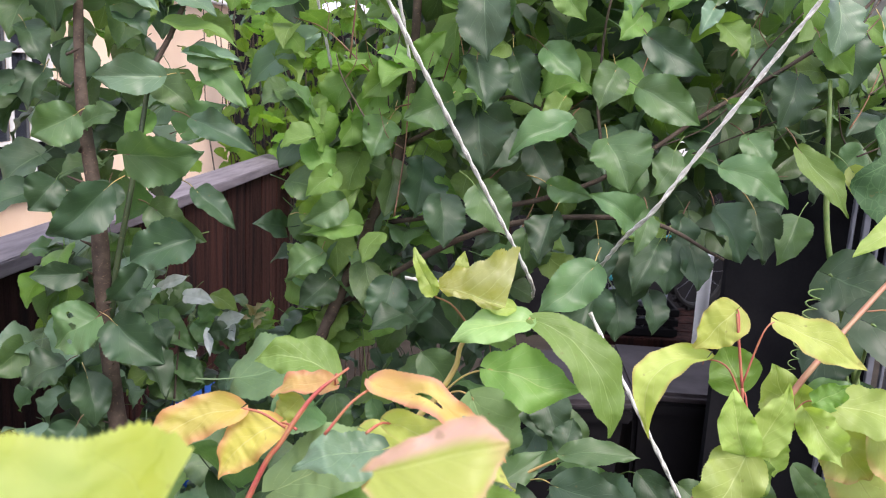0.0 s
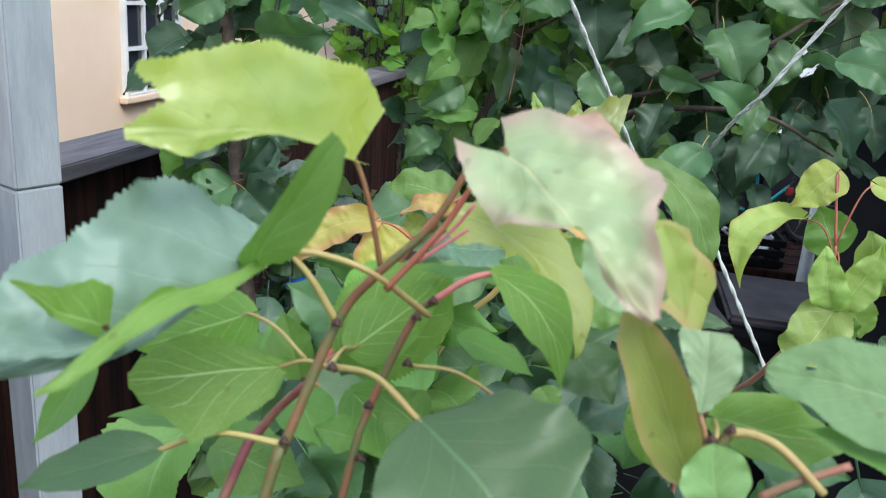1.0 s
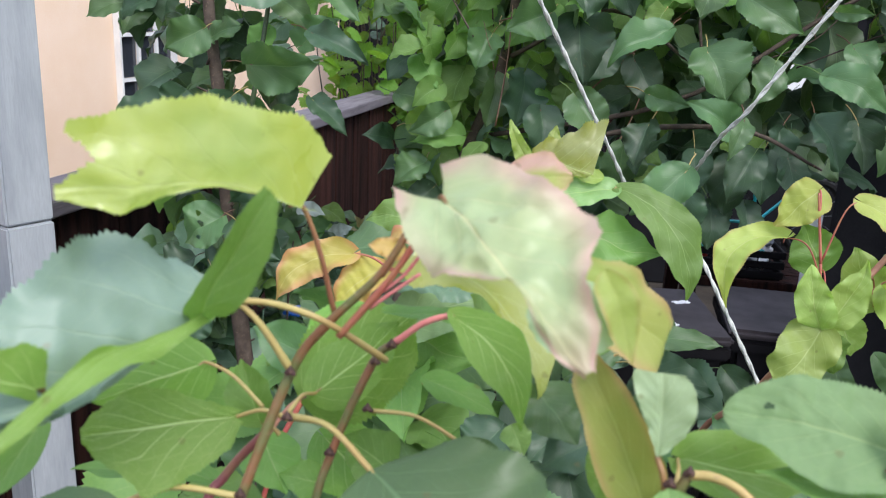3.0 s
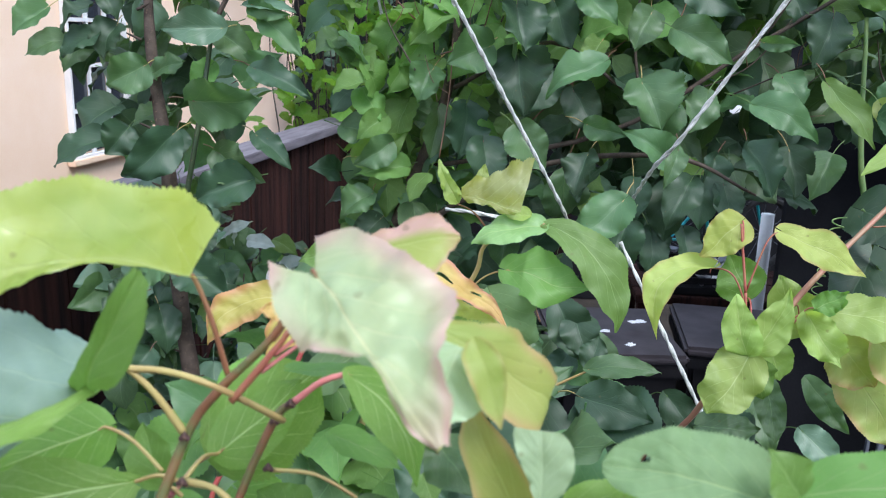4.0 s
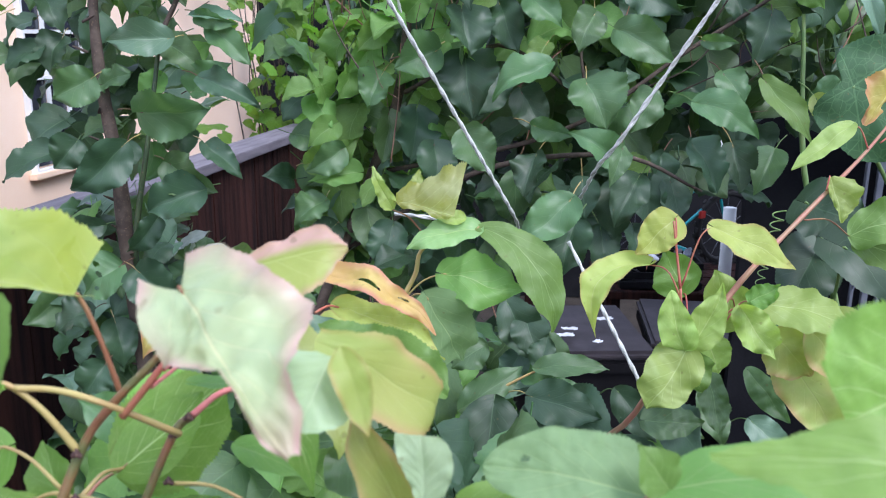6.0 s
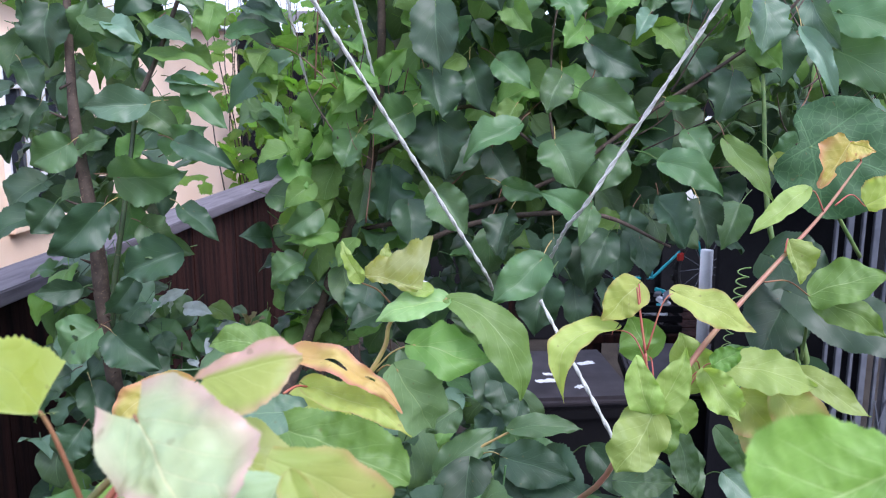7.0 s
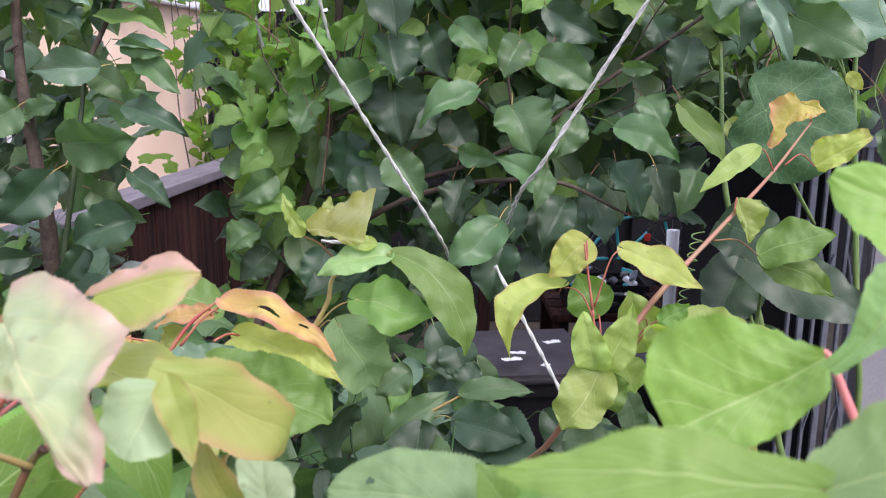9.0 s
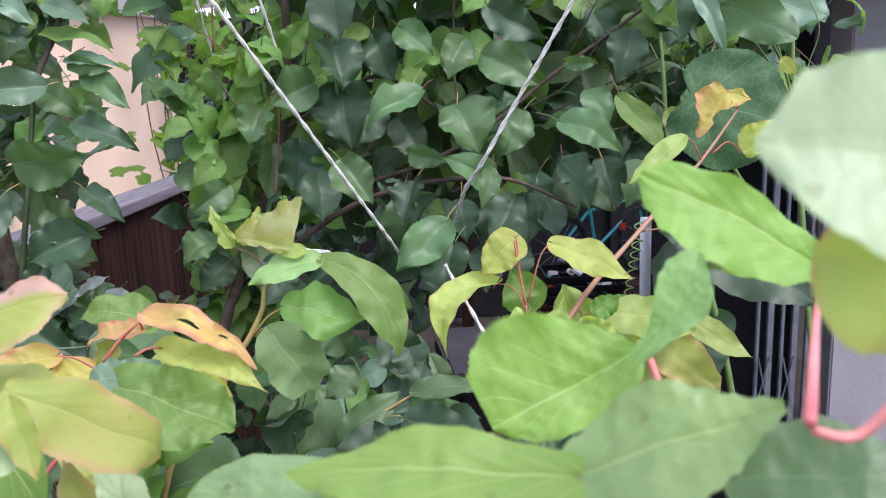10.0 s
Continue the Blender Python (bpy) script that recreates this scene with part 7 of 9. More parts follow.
leaf(tree, MIDG, (0.2533, 1.2958, 2.3156), (0.2237, 1.2615, 2.2613), (0.12, -0.87, 0.48), 0.0608, 18, 0.09, 0.064, stalk=(0.2600, 1.3607, 2.3406), stalk_mat=BUFF, thick=0.0008, rows=20, sag=0.04, rag=0.04, twist=-16, warp=0.07, square=0.70, teeth=0.026, droop=0.13, tilt=10)
leaf(tree, MIDG, (0.3438, 1.2576, 2.1988), (0.3130, 1.2223, 2.1386), (0.20, -0.89, 0.41), 0.0581, 17, 0.1, 0.08, stalk=(0.3755, 1.3222, 2.2213), stalk_mat=GREENSTALK, thick=0.0008, rows=20, sag=0.04, rag=0.04, twist=16, warp=0.08, square=0.74, teeth=0.026, droop=0.27, tilt=1)
leaf(tree, MIDG, (0.4534, 1.2630, 2.2268), (0.4833, 1.2311, 2.1843), (-0.08, -0.82, 0.56), 0.0544, 16, 0.04, 0.096, stalk=(0.4455, 1.3266, 2.2445), stalk_mat=REDBROWN, thick=0.0008, rows=20, sag=0.04, rag=0.04, twist=12, warp=0.04, square=0.58, teeth=0.026, droop=0.44, tilt=1)
leaf(tree, SOFTG, (0.1805, 1.3079, 2.2685), (0.1518, 1.2751, 2.2234), (0.03, -0.82, 0.57), 0.0411, 33, 0.05, 0.112, stalk=(0.2057, 1.3722, 2.2891), stalk_mat=BUFF, thick=0.0008, rows=20, sag=0.04, rag=0.04, twist=8, warp=0.05, square=0.62, teeth=0.026, droop=0.40, tilt=-2)
leaf(tree, LIME, (0.5341, 1.0976, 2.2020), (0.5653, 1.0642, 2.1499), (-0.47, -0.84, 0.26), 0.0368, 31, 0.06, 0.064, stalk=(0.5319, 1.1614, 2.2206), stalk_mat=GREENSTALK, thick=0.0008, rows=20, sag=0.04, rag=0.04, twist=4, warp=0.06, square=0.66, teeth=0.026, droop=0.47, tilt=-10)
leaf(tree, DARK, (0.3013, 1.2400, 2.0550), (0.2858, 1.2100, 1.9742), (-0.16, -0.61, 0.44), 0.0700, 14, 0.04, 0.072, stalk=(0.3136, 1.3000, 2.0800), stalk_mat=REDBROWN, thick=0.0008, rows=20, sag=0.04, rag=0.04, twist=1, warp=0.05, square=0.59, teeth=0.026, droop=0.42, tilt=4)
leaf(tree, DARK, (0.3428, 1.2400, 2.0659), (0.3386, 1.2100, 1.9945), (-0.01, -0.75, 0.57), 0.0650, 24, 0.04, 0.049, stalk=(0.3666, 1.3000, 2.0909), stalk_mat=BUFF, thick=0.0008, rows=20, sag=0.04, rag=0.04, twist=-15, warp=0.05, square=0.67, teeth=0.026, droop=0.36, tilt=5)
leaf(tree, DARK, (0.2740, 1.2400, 1.9829), (0.2787, 1.2100, 1.9163), (0.24, -0.76, 0.43), 0.0600, 14, 0.06, 0.073, stalk=(0.2595, 1.3000, 2.0079), stalk_mat=GREENSTALK, thick=0.0008, rows=20, sag=0.04, rag=0.04, twist=-12, warp=0.05, square=0.67, teeth=0.026, droop=0.27, tilt=-8)
leaf(tree, DARK, (0.3792, 1.2400, 2.0608), (0.3909, 1.2100, 2.0016), (-0.00, -0.69, 0.67), 0.0550, 16, 0.07, 0.062, stalk=(0.3841, 1.3000, 2.0858), stalk_mat=REDBROWN, thick=0.0008, rows=20, sag=0.04, rag=0.04, twist=-14, warp=0.05, square=0.64, teeth=0.026, droop=0.20, tilt=8)
leaf(tree, DARK, (0.2410, 1.2400, 2.0605), (0.2460, 1.2100, 2.0027), (-0.03, -0.70, 0.53), 0.0500, 25, 0.04, 0.071, stalk=(0.2445, 1.3000, 2.0855), stalk_mat=BUFF, thick=0.0008, rows=20, sag=0.04, rag=0.04, twist=-12, warp=0.05, square=0.65, teeth=0.026, droop=0.26, tilt=1)
leaf(tree, DARK, (0.3256, 1.2400, 1.9856), (0.3367, 1.2100, 1.9328), (0.27, -0.64, 0.55), 0.0550, 16, 0.05, 0.051, stalk=(0.3074, 1.3000, 2.0106), stalk_mat=GREENSTALK, thick=0.0008, rows=20, sag=0.04, rag=0.04, twist=6, warp=0.05, square=0.57, teeth=0.026, droop=0.55, tilt=6)
sapling = thing("sapling", "slim young fruit tree with dark green leaves beside the fence", "tree")
stem("trunk", [(-0.5075, 1.3554, 0.0000), (-0.5075, 1.3454, 0.8048), (-0.5075, 1.3354, 1.4096), (-0.5296, 1.3480, 1.6096), (-0.5474, 1.3581, 1.7366), (-0.5654, 1.3745, 1.9028), (-0.5745, 1.3858, 2.0366), (-0.6002, 1.4031, 2.2086), (-0.6117, 1.4272, 2.3590), (-0.6197, 1.4754, 2.6598)], (0.024, 0.021, 0.0170, 0.0158, 0.0150, 0.0142, 0.0132, 0.0105, 0.008, 0.005), BARK, sapling, 12, 0.2)
stem("branch", [(-0.5495, 1.3682, 1.8622), (-0.5367, 1.3618, 1.9484), (-0.5048, 1.3681, 2.1117), (-0.4833, 1.3945, 2.2752)], (0.005, 0.005, 0.0045, 0.004), DARKSTALK, sapling, 8)
stem("branch", [(-0.4833, 1.3945, 2.2752), (-0.4469, 1.4068, 2.3497), (-0.3980, 1.4279, 2.4788), (-0.3738, 1.4425, 2.5680)], (0.0045, 0.0042, 0.004, 0.003), BARK, sapling, 8)
for k in range(14):
    z = 1.62 + 0.052 * k
    x, y, turn = -0.535 - 0.062 * (z - 1.62) / 0.48, 1.352 + 0.035 * (z - 1.62) / 0.48, 2.4 * k
    way = Vector((math.cos(turn), -abs(math.sin(turn)) * 0.8, 0.45))
    stem("spur", [Vector((x, y, z)), Vector((x, y, z)) + way * 0.016, Vector((x, y, z)) + way * 0.026], (0.0030, 0.0022, 0.0012), BARK, sapling, 6, 0.25, steps=3)
leaf(sapling, MIDG, (-0.4910, 1.3034, 2.1493), (-0.3724, 1.2843, 2.1507), (-0.15, -0.96, -0.23), 0.0996, 16, 0.05, 0.064, stalk=(-0.5523, 1.3535, 2.1495), stalk_mat=REDBROWN, thick=0.0008, rows=20, sag=0.04, rag=0.04, twist=-18, warp=0.04, square=0.58, teeth=0.026, droop=0.39, tilt=-10)
leaf(sapling, BLUE, (-0.4529, 1.3534, 2.2696), (-0.5568, 1.3310, 2.2617), (0.19, -0.96, 0.21), 0.0640, 30, 0.062, 0.08, stalk=(-0.4311, 1.4052, 2.2760), stalk_mat=BUFF, thick=0.0008, rows=20, sag=0.04, rag=0.04, twist=14, warp=0.05, square=0.62, teeth=0.026, droop=0.58, tilt=-2)
leaf(sapling, DARK, (-0.6431, 1.4291, 2.4361), (-0.6403, 1.3935, 2.3401), (0.16, -0.92, 0.35), 0.0922, 26, 0.074, 0.096, stalk=(-0.6651, 1.4844, 2.4661), stalk_mat=GREENSTALK, thick=0.0008, rows=20, sag=0.04, rag=0.04, twist=10, warp=0.06, square=0.66, teeth=0.026, droop=0.41, tilt=-1)
leaf(sapling, DARK, (-0.3874, 1.3134, 2.2068), (-0.2878, 1.2881, 2.1699), (-0.05, -0.88, 0.47), 0.0493, 22, 0.086, 0.112, stalk=(-0.4386, 1.3653, 2.2168), stalk_mat=REDBROWN, thick=0.0008, rows=20, sag=0.04, rag=0.04, twist=5, warp=0.07, square=0.70, teeth=0.026, droop=0.40, tilt=0)
leaf(sapling, DARK, (-0.5307, 1.3140, 2.0913), (-0.6111, 1.2807, 2.0144), (0.49, -0.86, -0.14), 0.0828, 18, 0.098, 0.064, stalk=(-0.5198, 1.3671, 2.1065), stalk_mat=BUFF, thick=0.0008, rows=20, sag=0.04, rag=0.04, twist=1, warp=0.08, square=0.74, teeth=0.026, droop=0.19, tilt=-5)
leaf(sapling, DARK, (-0.3963, 1.3034, 2.0187), (-0.4827, 1.2769, 1.9843), (0.13, -0.91, 0.39), 0.0808, 33, 0.11, 0.08, stalk=(-0.3793, 1.3548, 2.0227), stalk_mat=GREENSTALK, thick=0.0008, rows=20, sag=0.04, rag=0.04, twist=-3, warp=0.04, square=0.58, teeth=0.026, droop=0.26, tilt=1)
leaf(sapling, MIDG, (-0.4577, 1.3298, 2.0598), (-0.3770, 1.3036, 2.0189), (-0.19, -0.95, 0.23), 0.0741, 29, 0.122, 0.096, stalk=(-0.5036, 1.3811, 2.0664), stalk_mat=REDBROWN, thick=0.0008, rows=20, sag=0.04, rag=0.04, twist=-7, warp=0.05, square=0.62, teeth=0.026, droop=0.52, tilt=-2)
leaf(sapling, DARK, (-0.3806, 1.2961, 2.0983), (-0.3150, 1.2690, 2.0525), (0.13, -0.76, 0.64), 0.0455, 25, 0.05, 0.112, stalk=(-0.4191, 1.3478, 2.1068), stalk_mat=BUFF, thick=0.0008, rows=20, sag=0.04, rag=0.04, twist=-11, warp=0.06, square=0.66, teeth=0.026, droop=0.25, tilt=2)
leaf(sapling, DARK, (-0.5868, 1.3309, 1.9472), (-0.6560, 1.3091, 1.9418), (0.30, -0.95, 0.01), 0.0475, 21, 0.062, 0.064, stalk=(-0.5812, 1.3809, 1.9433), stalk_mat=GREENSTALK, thick=0.0008, rows=20, sag=0.04, rag=0.04, twist=-16, warp=0.07, square=0.70, teeth=0.026, droop=0.15, tilt=-10)
leaf(sapling, MIDG, (-0.5474, 1.3005, 1.8826), (-0.6127, 1.2729, 1.8400), (0.08, -0.89, 0.45), 0.0976, 17, 0.074, 0.08, stalk=(-0.5423, 1.3515, 1.8841), stalk_mat=REDBROWN, thick=0.0008, rows=20, sag=0.04, rag=0.04, twist=16, warp=0.08, square=0.74, hole=moth, teeth=0.026, droop=0.59, tilt=-6)
leaf(sapling, DARK, (-0.5149, 1.2993, 1.8731), (-0.4351, 1.2706, 1.8165), (-0.03, -0.91, 0.42), 0.0859, 31, 0.086, 0.096, stalk=(-0.5620, 1.3502, 1.8772), stalk_mat=BUFF, thick=0.0008, rows=20, sag=0.04, rag=0.04, twist=12, warp=0.04, square=0.58, teeth=0.026, droop=0.26, tilt=-3)
leaf(sapling, BLUE, (-0.2312, 1.4691, 2.3479), (-0.3392, 1.4330, 2.2551), (0.04, -0.95, 0.32), 0.0539, 28, 0.098, 0.112, stalk=(-0.2007, 1.5243, 2.3748), stalk_mat=GREENSTALK, thick=0.0008, rows=20, sag=0.04, rag=0.04, twist=8, warp=0.05, square=0.62, teeth=0.026, droop=0.43, tilt=-2)
leaf(sapling, DARK, (-0.2999, 1.5355, 2.4495), (-0.2548, 1.5019, 2.3642), (-0.10, -0.94, 0.32), 0.0834, 24, 0.11, 0.064, stalk=(-0.3270, 1.5904, 2.4776), stalk_mat=REDBROWN, thick=0.0008, rows=20, sag=0.04, rag=0.04, twist=4, warp=0.06, square=0.66, teeth=0.026, droop=0.22, tilt=-5)
leaf(sapling, DARK, (-0.3270, 1.5386, 2.4705), (-0.2794, 1.5236, 2.5003), (-0.31, -0.95, 0.01), 0.0642, 20, 0.122, 0.08, stalk=(-0.3559, 1.5898, 2.4752), stalk_mat=BUFF, thick=0.0008, rows=20, sag=0.04, rag=0.04, twist=-1, warp=0.07, square=0.70, teeth=0.026, droop=0.44, tilt=10)
leaf(sapling, SOFTG, (-0.3966, 1.5328, 2.4381), (-0.3688, 1.5062, 2.3968), (-0.13, -0.87, 0.48), 0.0620, 16, 0.05, 0.096, stalk=(-0.4200, 1.5863, 2.4568), stalk_mat=GREENSTALK, thick=0.0008, rows=20, sag=0.04, rag=0.04, twist=-5, warp=0.08, square=0.74, teeth=0.026, droop=0.45, tilt=-7)
leaf(sapling, MIDG, (-0.4288, 1.3899, 2.1808), (-0.3624, 1.3785, 2.2321), (-0.27, -0.95, 0.14), 0.0601, 30, 0.062, 0.112, stalk=(-0.4682, 1.4389, 2.1721), stalk_mat=REDBROWN, thick=0.0008, rows=20, sag=0.04, rag=0.04, twist=-9, warp=0.04, square=0.58, teeth=0.026, droop=0.40, tilt=0)
leaf(sapling, MIDG, (-0.5431, 1.4004, 2.3782), (-0.4805, 1.3837, 2.3971), (-0.16, -0.94, -0.31), 0.0593, 26, 0.074, 0.064, stalk=(-0.5846, 1.4514, 2.3822), stalk_mat=BUFF, thick=0.0008, rows=20, sag=0.04, rag=0.04, twist=-13, warp=0.05, square=0.62, teeth=0.026, droop=0.44, tilt=-3)
leaf(sapling, BLUE, (-0.5249, 1.3857, 2.4113), (-0.4579, 1.3604, 2.3770), (0.04, -0.76, 0.64), 0.0429, 22, 0.086, 0.08, stalk=(-0.5677, 1.4385, 2.4275), stalk_mat=GREENSTALK, thick=0.0008, rows=20, sag=0.04, rag=0.04, twist=-17, warp=0.06, square=0.66, teeth=0.026, droop=0.32, tilt=-5)
leaf(sapling, SOFTG, (-0.4567, 1.4178, 2.2293), (-0.3993, 1.4030, 2.2607), (-0.11, -0.96, -0.26), 0.0609, 18, 0.098, 0.096, stalk=(-0.4935, 1.4676, 2.2264), stalk_mat=REDBROWN, thick=0.0008, rows=20, sag=0.04, rag=0.04, twist=14, warp=0.07, square=0.70, teeth=0.026, droop=0.14, tilt=10)
leaf(sapling, SOFTG, (-0.4069, 1.4393, 2.3609), (-0.3495, 1.4147, 2.3308), (0.03, -0.74, 0.67), 0.0508, 33, 0.11, 0.112, stalk=(-0.4421, 1.4919, 2.3748), stalk_mat=BUFF, thick=0.0008, rows=20, sag=0.04, rag=0.04, twist=10, warp=0.08, square=0.74, teeth=0.026, droop=0.21, tilt=8)
leaf(sapling, MIDG, (-0.6115, 1.4406, 2.3795), (-0.5726, 1.4317, 2.4486), (0.30, -0.91, -0.28), 0.0670, 29, 0.122, 0.064, stalk=(-0.6459, 1.4899, 2.3732), stalk_mat=GREENSTALK, thick=0.0008, rows=20, sag=0.04, rag=0.04, twist=6, warp=0.04, square=0.58, teeth=0.026, droop=0.33, tilt=-3)
leaf(sapling, DARK, (-0.6836, 1.4307, 2.4477), (-0.6625, 1.3993, 2.3772), (0.78, -0.46, 0.44), 0.0601, 25, 0.05, 0.08, stalk=(-0.7135, 1.4851, 2.4727), stalk_mat=REDBROWN, thick=0.0008, rows=20, sag=0.04, rag=0.04, twist=2, warp=0.05, square=0.62, teeth=0.026, droop=0.49, tilt=-9)
leaf(sapling, MIDG, (-0.5917, 1.3515, 2.2023), (-0.6497, 1.3248, 2.1650), (0.38, -0.92, 0.08), 0.0781, 21, 0.062, 0.096, stalk=(-0.5905, 1.4038, 2.2127), stalk_mat=BUFF, thick=0.0008, rows=20, sag=0.04, rag=0.04, twist=-2, warp=0.06, square=0.66, teeth=0.026, droop=0.36, tilt=-4)
leaf(sapling, MIDG, (-0.5903, 1.3900, 2.1894), (-0.5315, 1.3737, 2.2111), (-0.37, -0.86, 0.36), 0.0501, 17, 0.074, 0.112, stalk=(-0.6315, 1.4399, 2.1872), stalk_mat=GREENSTALK, thick=0.0008, rows=20, sag=0.04, rag=0.04, twist=-7, warp=0.07, square=0.70, teeth=0.026, droop=0.26, tilt=8)
leaf(sapling, DARK, (-0.5576, 1.3941, 2.0872), (-0.5686, 1.3646, 2.0302), (0.51, -0.80, 0.32), 0.0609, 31, 0.086, 0.064, stalk=(-0.5720, 1.4464, 2.0986), stalk_mat=REDBROWN, thick=0.0008, rows=20, sag=0.04, rag=0.04, twist=-11, warp=0.08, square=0.74, teeth=0.026, droop=0.19, tilt=-2)
leaf(sapling, DARK, (-0.6617, 1.4021, 2.2686), (-0.6808, 1.3722, 2.2100), (-0.02, -0.89, 0.46), 0.0601, 28, 0.098, 0.08, stalk=(-0.6762, 1.4554, 2.2857), stalk_mat=BUFF, thick=0.0008, rows=20, sag=0.04, rag=0.04, twist=-15, warp=0.04, square=0.58, teeth=0.026, droop=0.27, tilt=10)
leaf(sapling, DARK, (-0.6299, 1.3538, 2.0924), (-0.6589, 1.3259, 2.0466), (0.41, -0.87, 0.27), 0.0692, 24, 0.11, 0.096, stalk=(-0.6403, 1.4058, 2.1013), stalk_mat=GREENSTALK, thick=0.0008, rows=20, sag=0.04, rag=0.04, twist=17, warp=0.05, square=0.62, teeth=0.026, droop=0.14, tilt=9)
leaf(sapling, DARK, (-0.6072, 1.3067, 1.7976), (-0.6661, 1.2807, 1.7652), (-0.08, -0.71, 0.70), 0.0791, 20, 0.122, 0.112, stalk=(-0.6060, 1.3568, 1.7947), stalk_mat=REDBROWN, thick=0.0008, rows=20, sag=0.04, rag=0.04, twist=13, warp=0.06, square=0.66, teeth=0.026, droop=0.27, tilt=-6)
leaf(sapling, DARK, (-0.5762, 1.3229, 1.7711), (-0.5466, 1.2915, 1.6998), (0.46, -0.73, 0.51), 0.0702, 16, 0.05, 0.064, stalk=(-0.6063, 1.3740, 1.7757), stalk_mat=BUFF, thick=0.0008, rows=20, sag=0.04, rag=0.04, twist=8, warp=0.07, square=0.70, teeth=0.026, droop=0.31, tilt=6)
leaf(sapling, DARK, (-0.4959, 1.3301, 1.8116), (-0.4277, 1.3021, 1.7597), (0.48, -0.34, 0.81), 0.0702, 30, 0.062, 0.08, stalk=(-0.5378, 1.3807, 1.8133), stalk_mat=GREENSTALK, thick=0.0008, rows=20, sag=0.04, rag=0.04, twist=4, warp=0.08, square=0.74, teeth=0.026, droop=0.50, tilt=-2)
leaf(sapling, DARK, (-0.5494, 1.2157, 1.7325), (-0.5767, 1.1876, 1.6854), (0.23, -0.89, 0.40), 0.0655, 26, 0.074, 0.096, stalk=(-0.5590, 1.2657, 1.7293), stalk_mat=REDBROWN, thick=0.0008, rows=20, sag=0.04, rag=0.04, twist=0, warp=0.04, square=0.58, teeth=0.026, droop=0.33, tilt=10)
leaf(sapling, MIDG, (-0.4130, 1.3906, 2.3104), (-0.3421, 1.3687, 2.2964), (-0.32, -0.93, -0.19), 0.0356, 22, 0.086, 0.112, stalk=(-0.4538, 1.4424, 2.3192), stalk_mat=BUFF, thick=0.0008, rows=20, sag=0.04, rag=0.04, twist=-4, warp=0.05, square=0.62, teeth=0.026, droop=0.31, tilt=3)
leaf(sapling, MIDG, (-0.3910, 1.4335, 2.4501), (-0.3448, 1.4166, 2.4682), (-0.29, -0.95, -0.13), 0.0451, 18, 0.098, 0.064, stalk=(-0.4219, 1.4849, 2.4565), stalk_mat=GREENSTALK, thick=0.0008, rows=20, sag=0.04, rag=0.04, twist=-8, warp=0.06, square=0.66, teeth=0.026, droop=0.38, tilt=-9)
leaf(sapling, DARK, (-0.4898, 1.4580, 2.4814), (-0.5218, 1.4274, 2.4191), (0.70, -0.71, -0.01), 0.0609, 33, 0.11, 0.08, stalk=(-0.4946, 1.5125, 2.5058), stalk_mat=REDBROWN, thick=0.0008, rows=20, sag=0.04, rag=0.04, twist=-13, warp=0.07, square=0.70, teeth=0.026, droop=0.56, tilt=-6)
leaf(sapling, DARK, (-0.6926, 1.4130, 2.3381), (-0.6516, 1.3836, 2.2790), (0.38, -0.69, 0.61), 0.0601, 29, 0.122, 0.096, stalk=(-0.7301, 1.4664, 2.3573), stalk_mat=BUFF, thick=0.0008, rows=20, sag=0.04, rag=0.04, twist=-17, warp=0.08, square=0.74, teeth=0.026, droop=0.20, tilt=5)
leaf(sapling, DARK, (-0.4973, 1.3533, 1.9560), (-0.5385, 1.3231, 1.8965), (0.55, -0.83, 0.04), 0.0501, 25, 0.05, 0.112, stalk=(-0.4991, 1.4052, 1.9639), stalk_mat=GREENSTALK, thick=0.0008, rows=20, sag=0.04, rag=0.04, twist=15, warp=0.04, square=0.58, teeth=0.026, droop=0.57, tilt=9)
leaf(sapling, MIDG, (-0.7470, 1.3800, 2.2415), (-0.8087, 1.3500, 2.2162), (0.25, -0.71, 0.50), 0.0500, 21, 0.05, 0.051, stalk=(-0.7225, 1.4400, 2.2665), stalk_mat=REDBROWN, thick=0.0008, rows=20, sag=0.04, rag=0.04, twist=-2, warp=0.05, square=0.60, teeth=0.026, droop=0.25, tilt=3)
leaf(sapling, DARK, (-0.6877, 1.3800, 2.2545), (-0.7474, 1.3500, 2.2227), (-0.19, -0.75, 0.45), 0.0550, 12, 0.04, 0.071, stalk=(-0.6779, 1.4400, 2.2795), stalk_mat=BUFF, thick=0.0008, rows=20, sag=0.04, rag=0.04, twist=-6, warp=0.05, square=0.58, teeth=0.026, droop=0.50, tilt=2)
leaf(sapling, DARK, (-0.6849, 1.3800, 2.0703), (-0.7756, 1.3500, 2.0253), (-0.09, -0.81, 0.53), 0.0750, 25, 0.07, 0.056, stalk=(-0.7010, 1.4400, 2.0953), stalk_mat=GREENSTALK, thick=0.0008, rows=20, sag=0.04, rag=0.04, twist=-13, warp=0.05, square=0.65, teeth=0.026, droop=0.24, tilt=-7)
leaf(sapling, DARK, (-0.6958, 1.3800, 2.2999), (-0.7432, 1.3500, 2.2652), (-0.29, -0.81, 0.52), 0.0600, 21, 0.05, 0.079, stalk=(-0.6914, 1.4400, 2.3249), stalk_mat=REDBROWN, thick=0.0008, rows=20, sag=0.04, rag=0.04, twist=-15, warp=0.05, square=0.66, teeth=0.026, droop=0.35, tilt=-9)
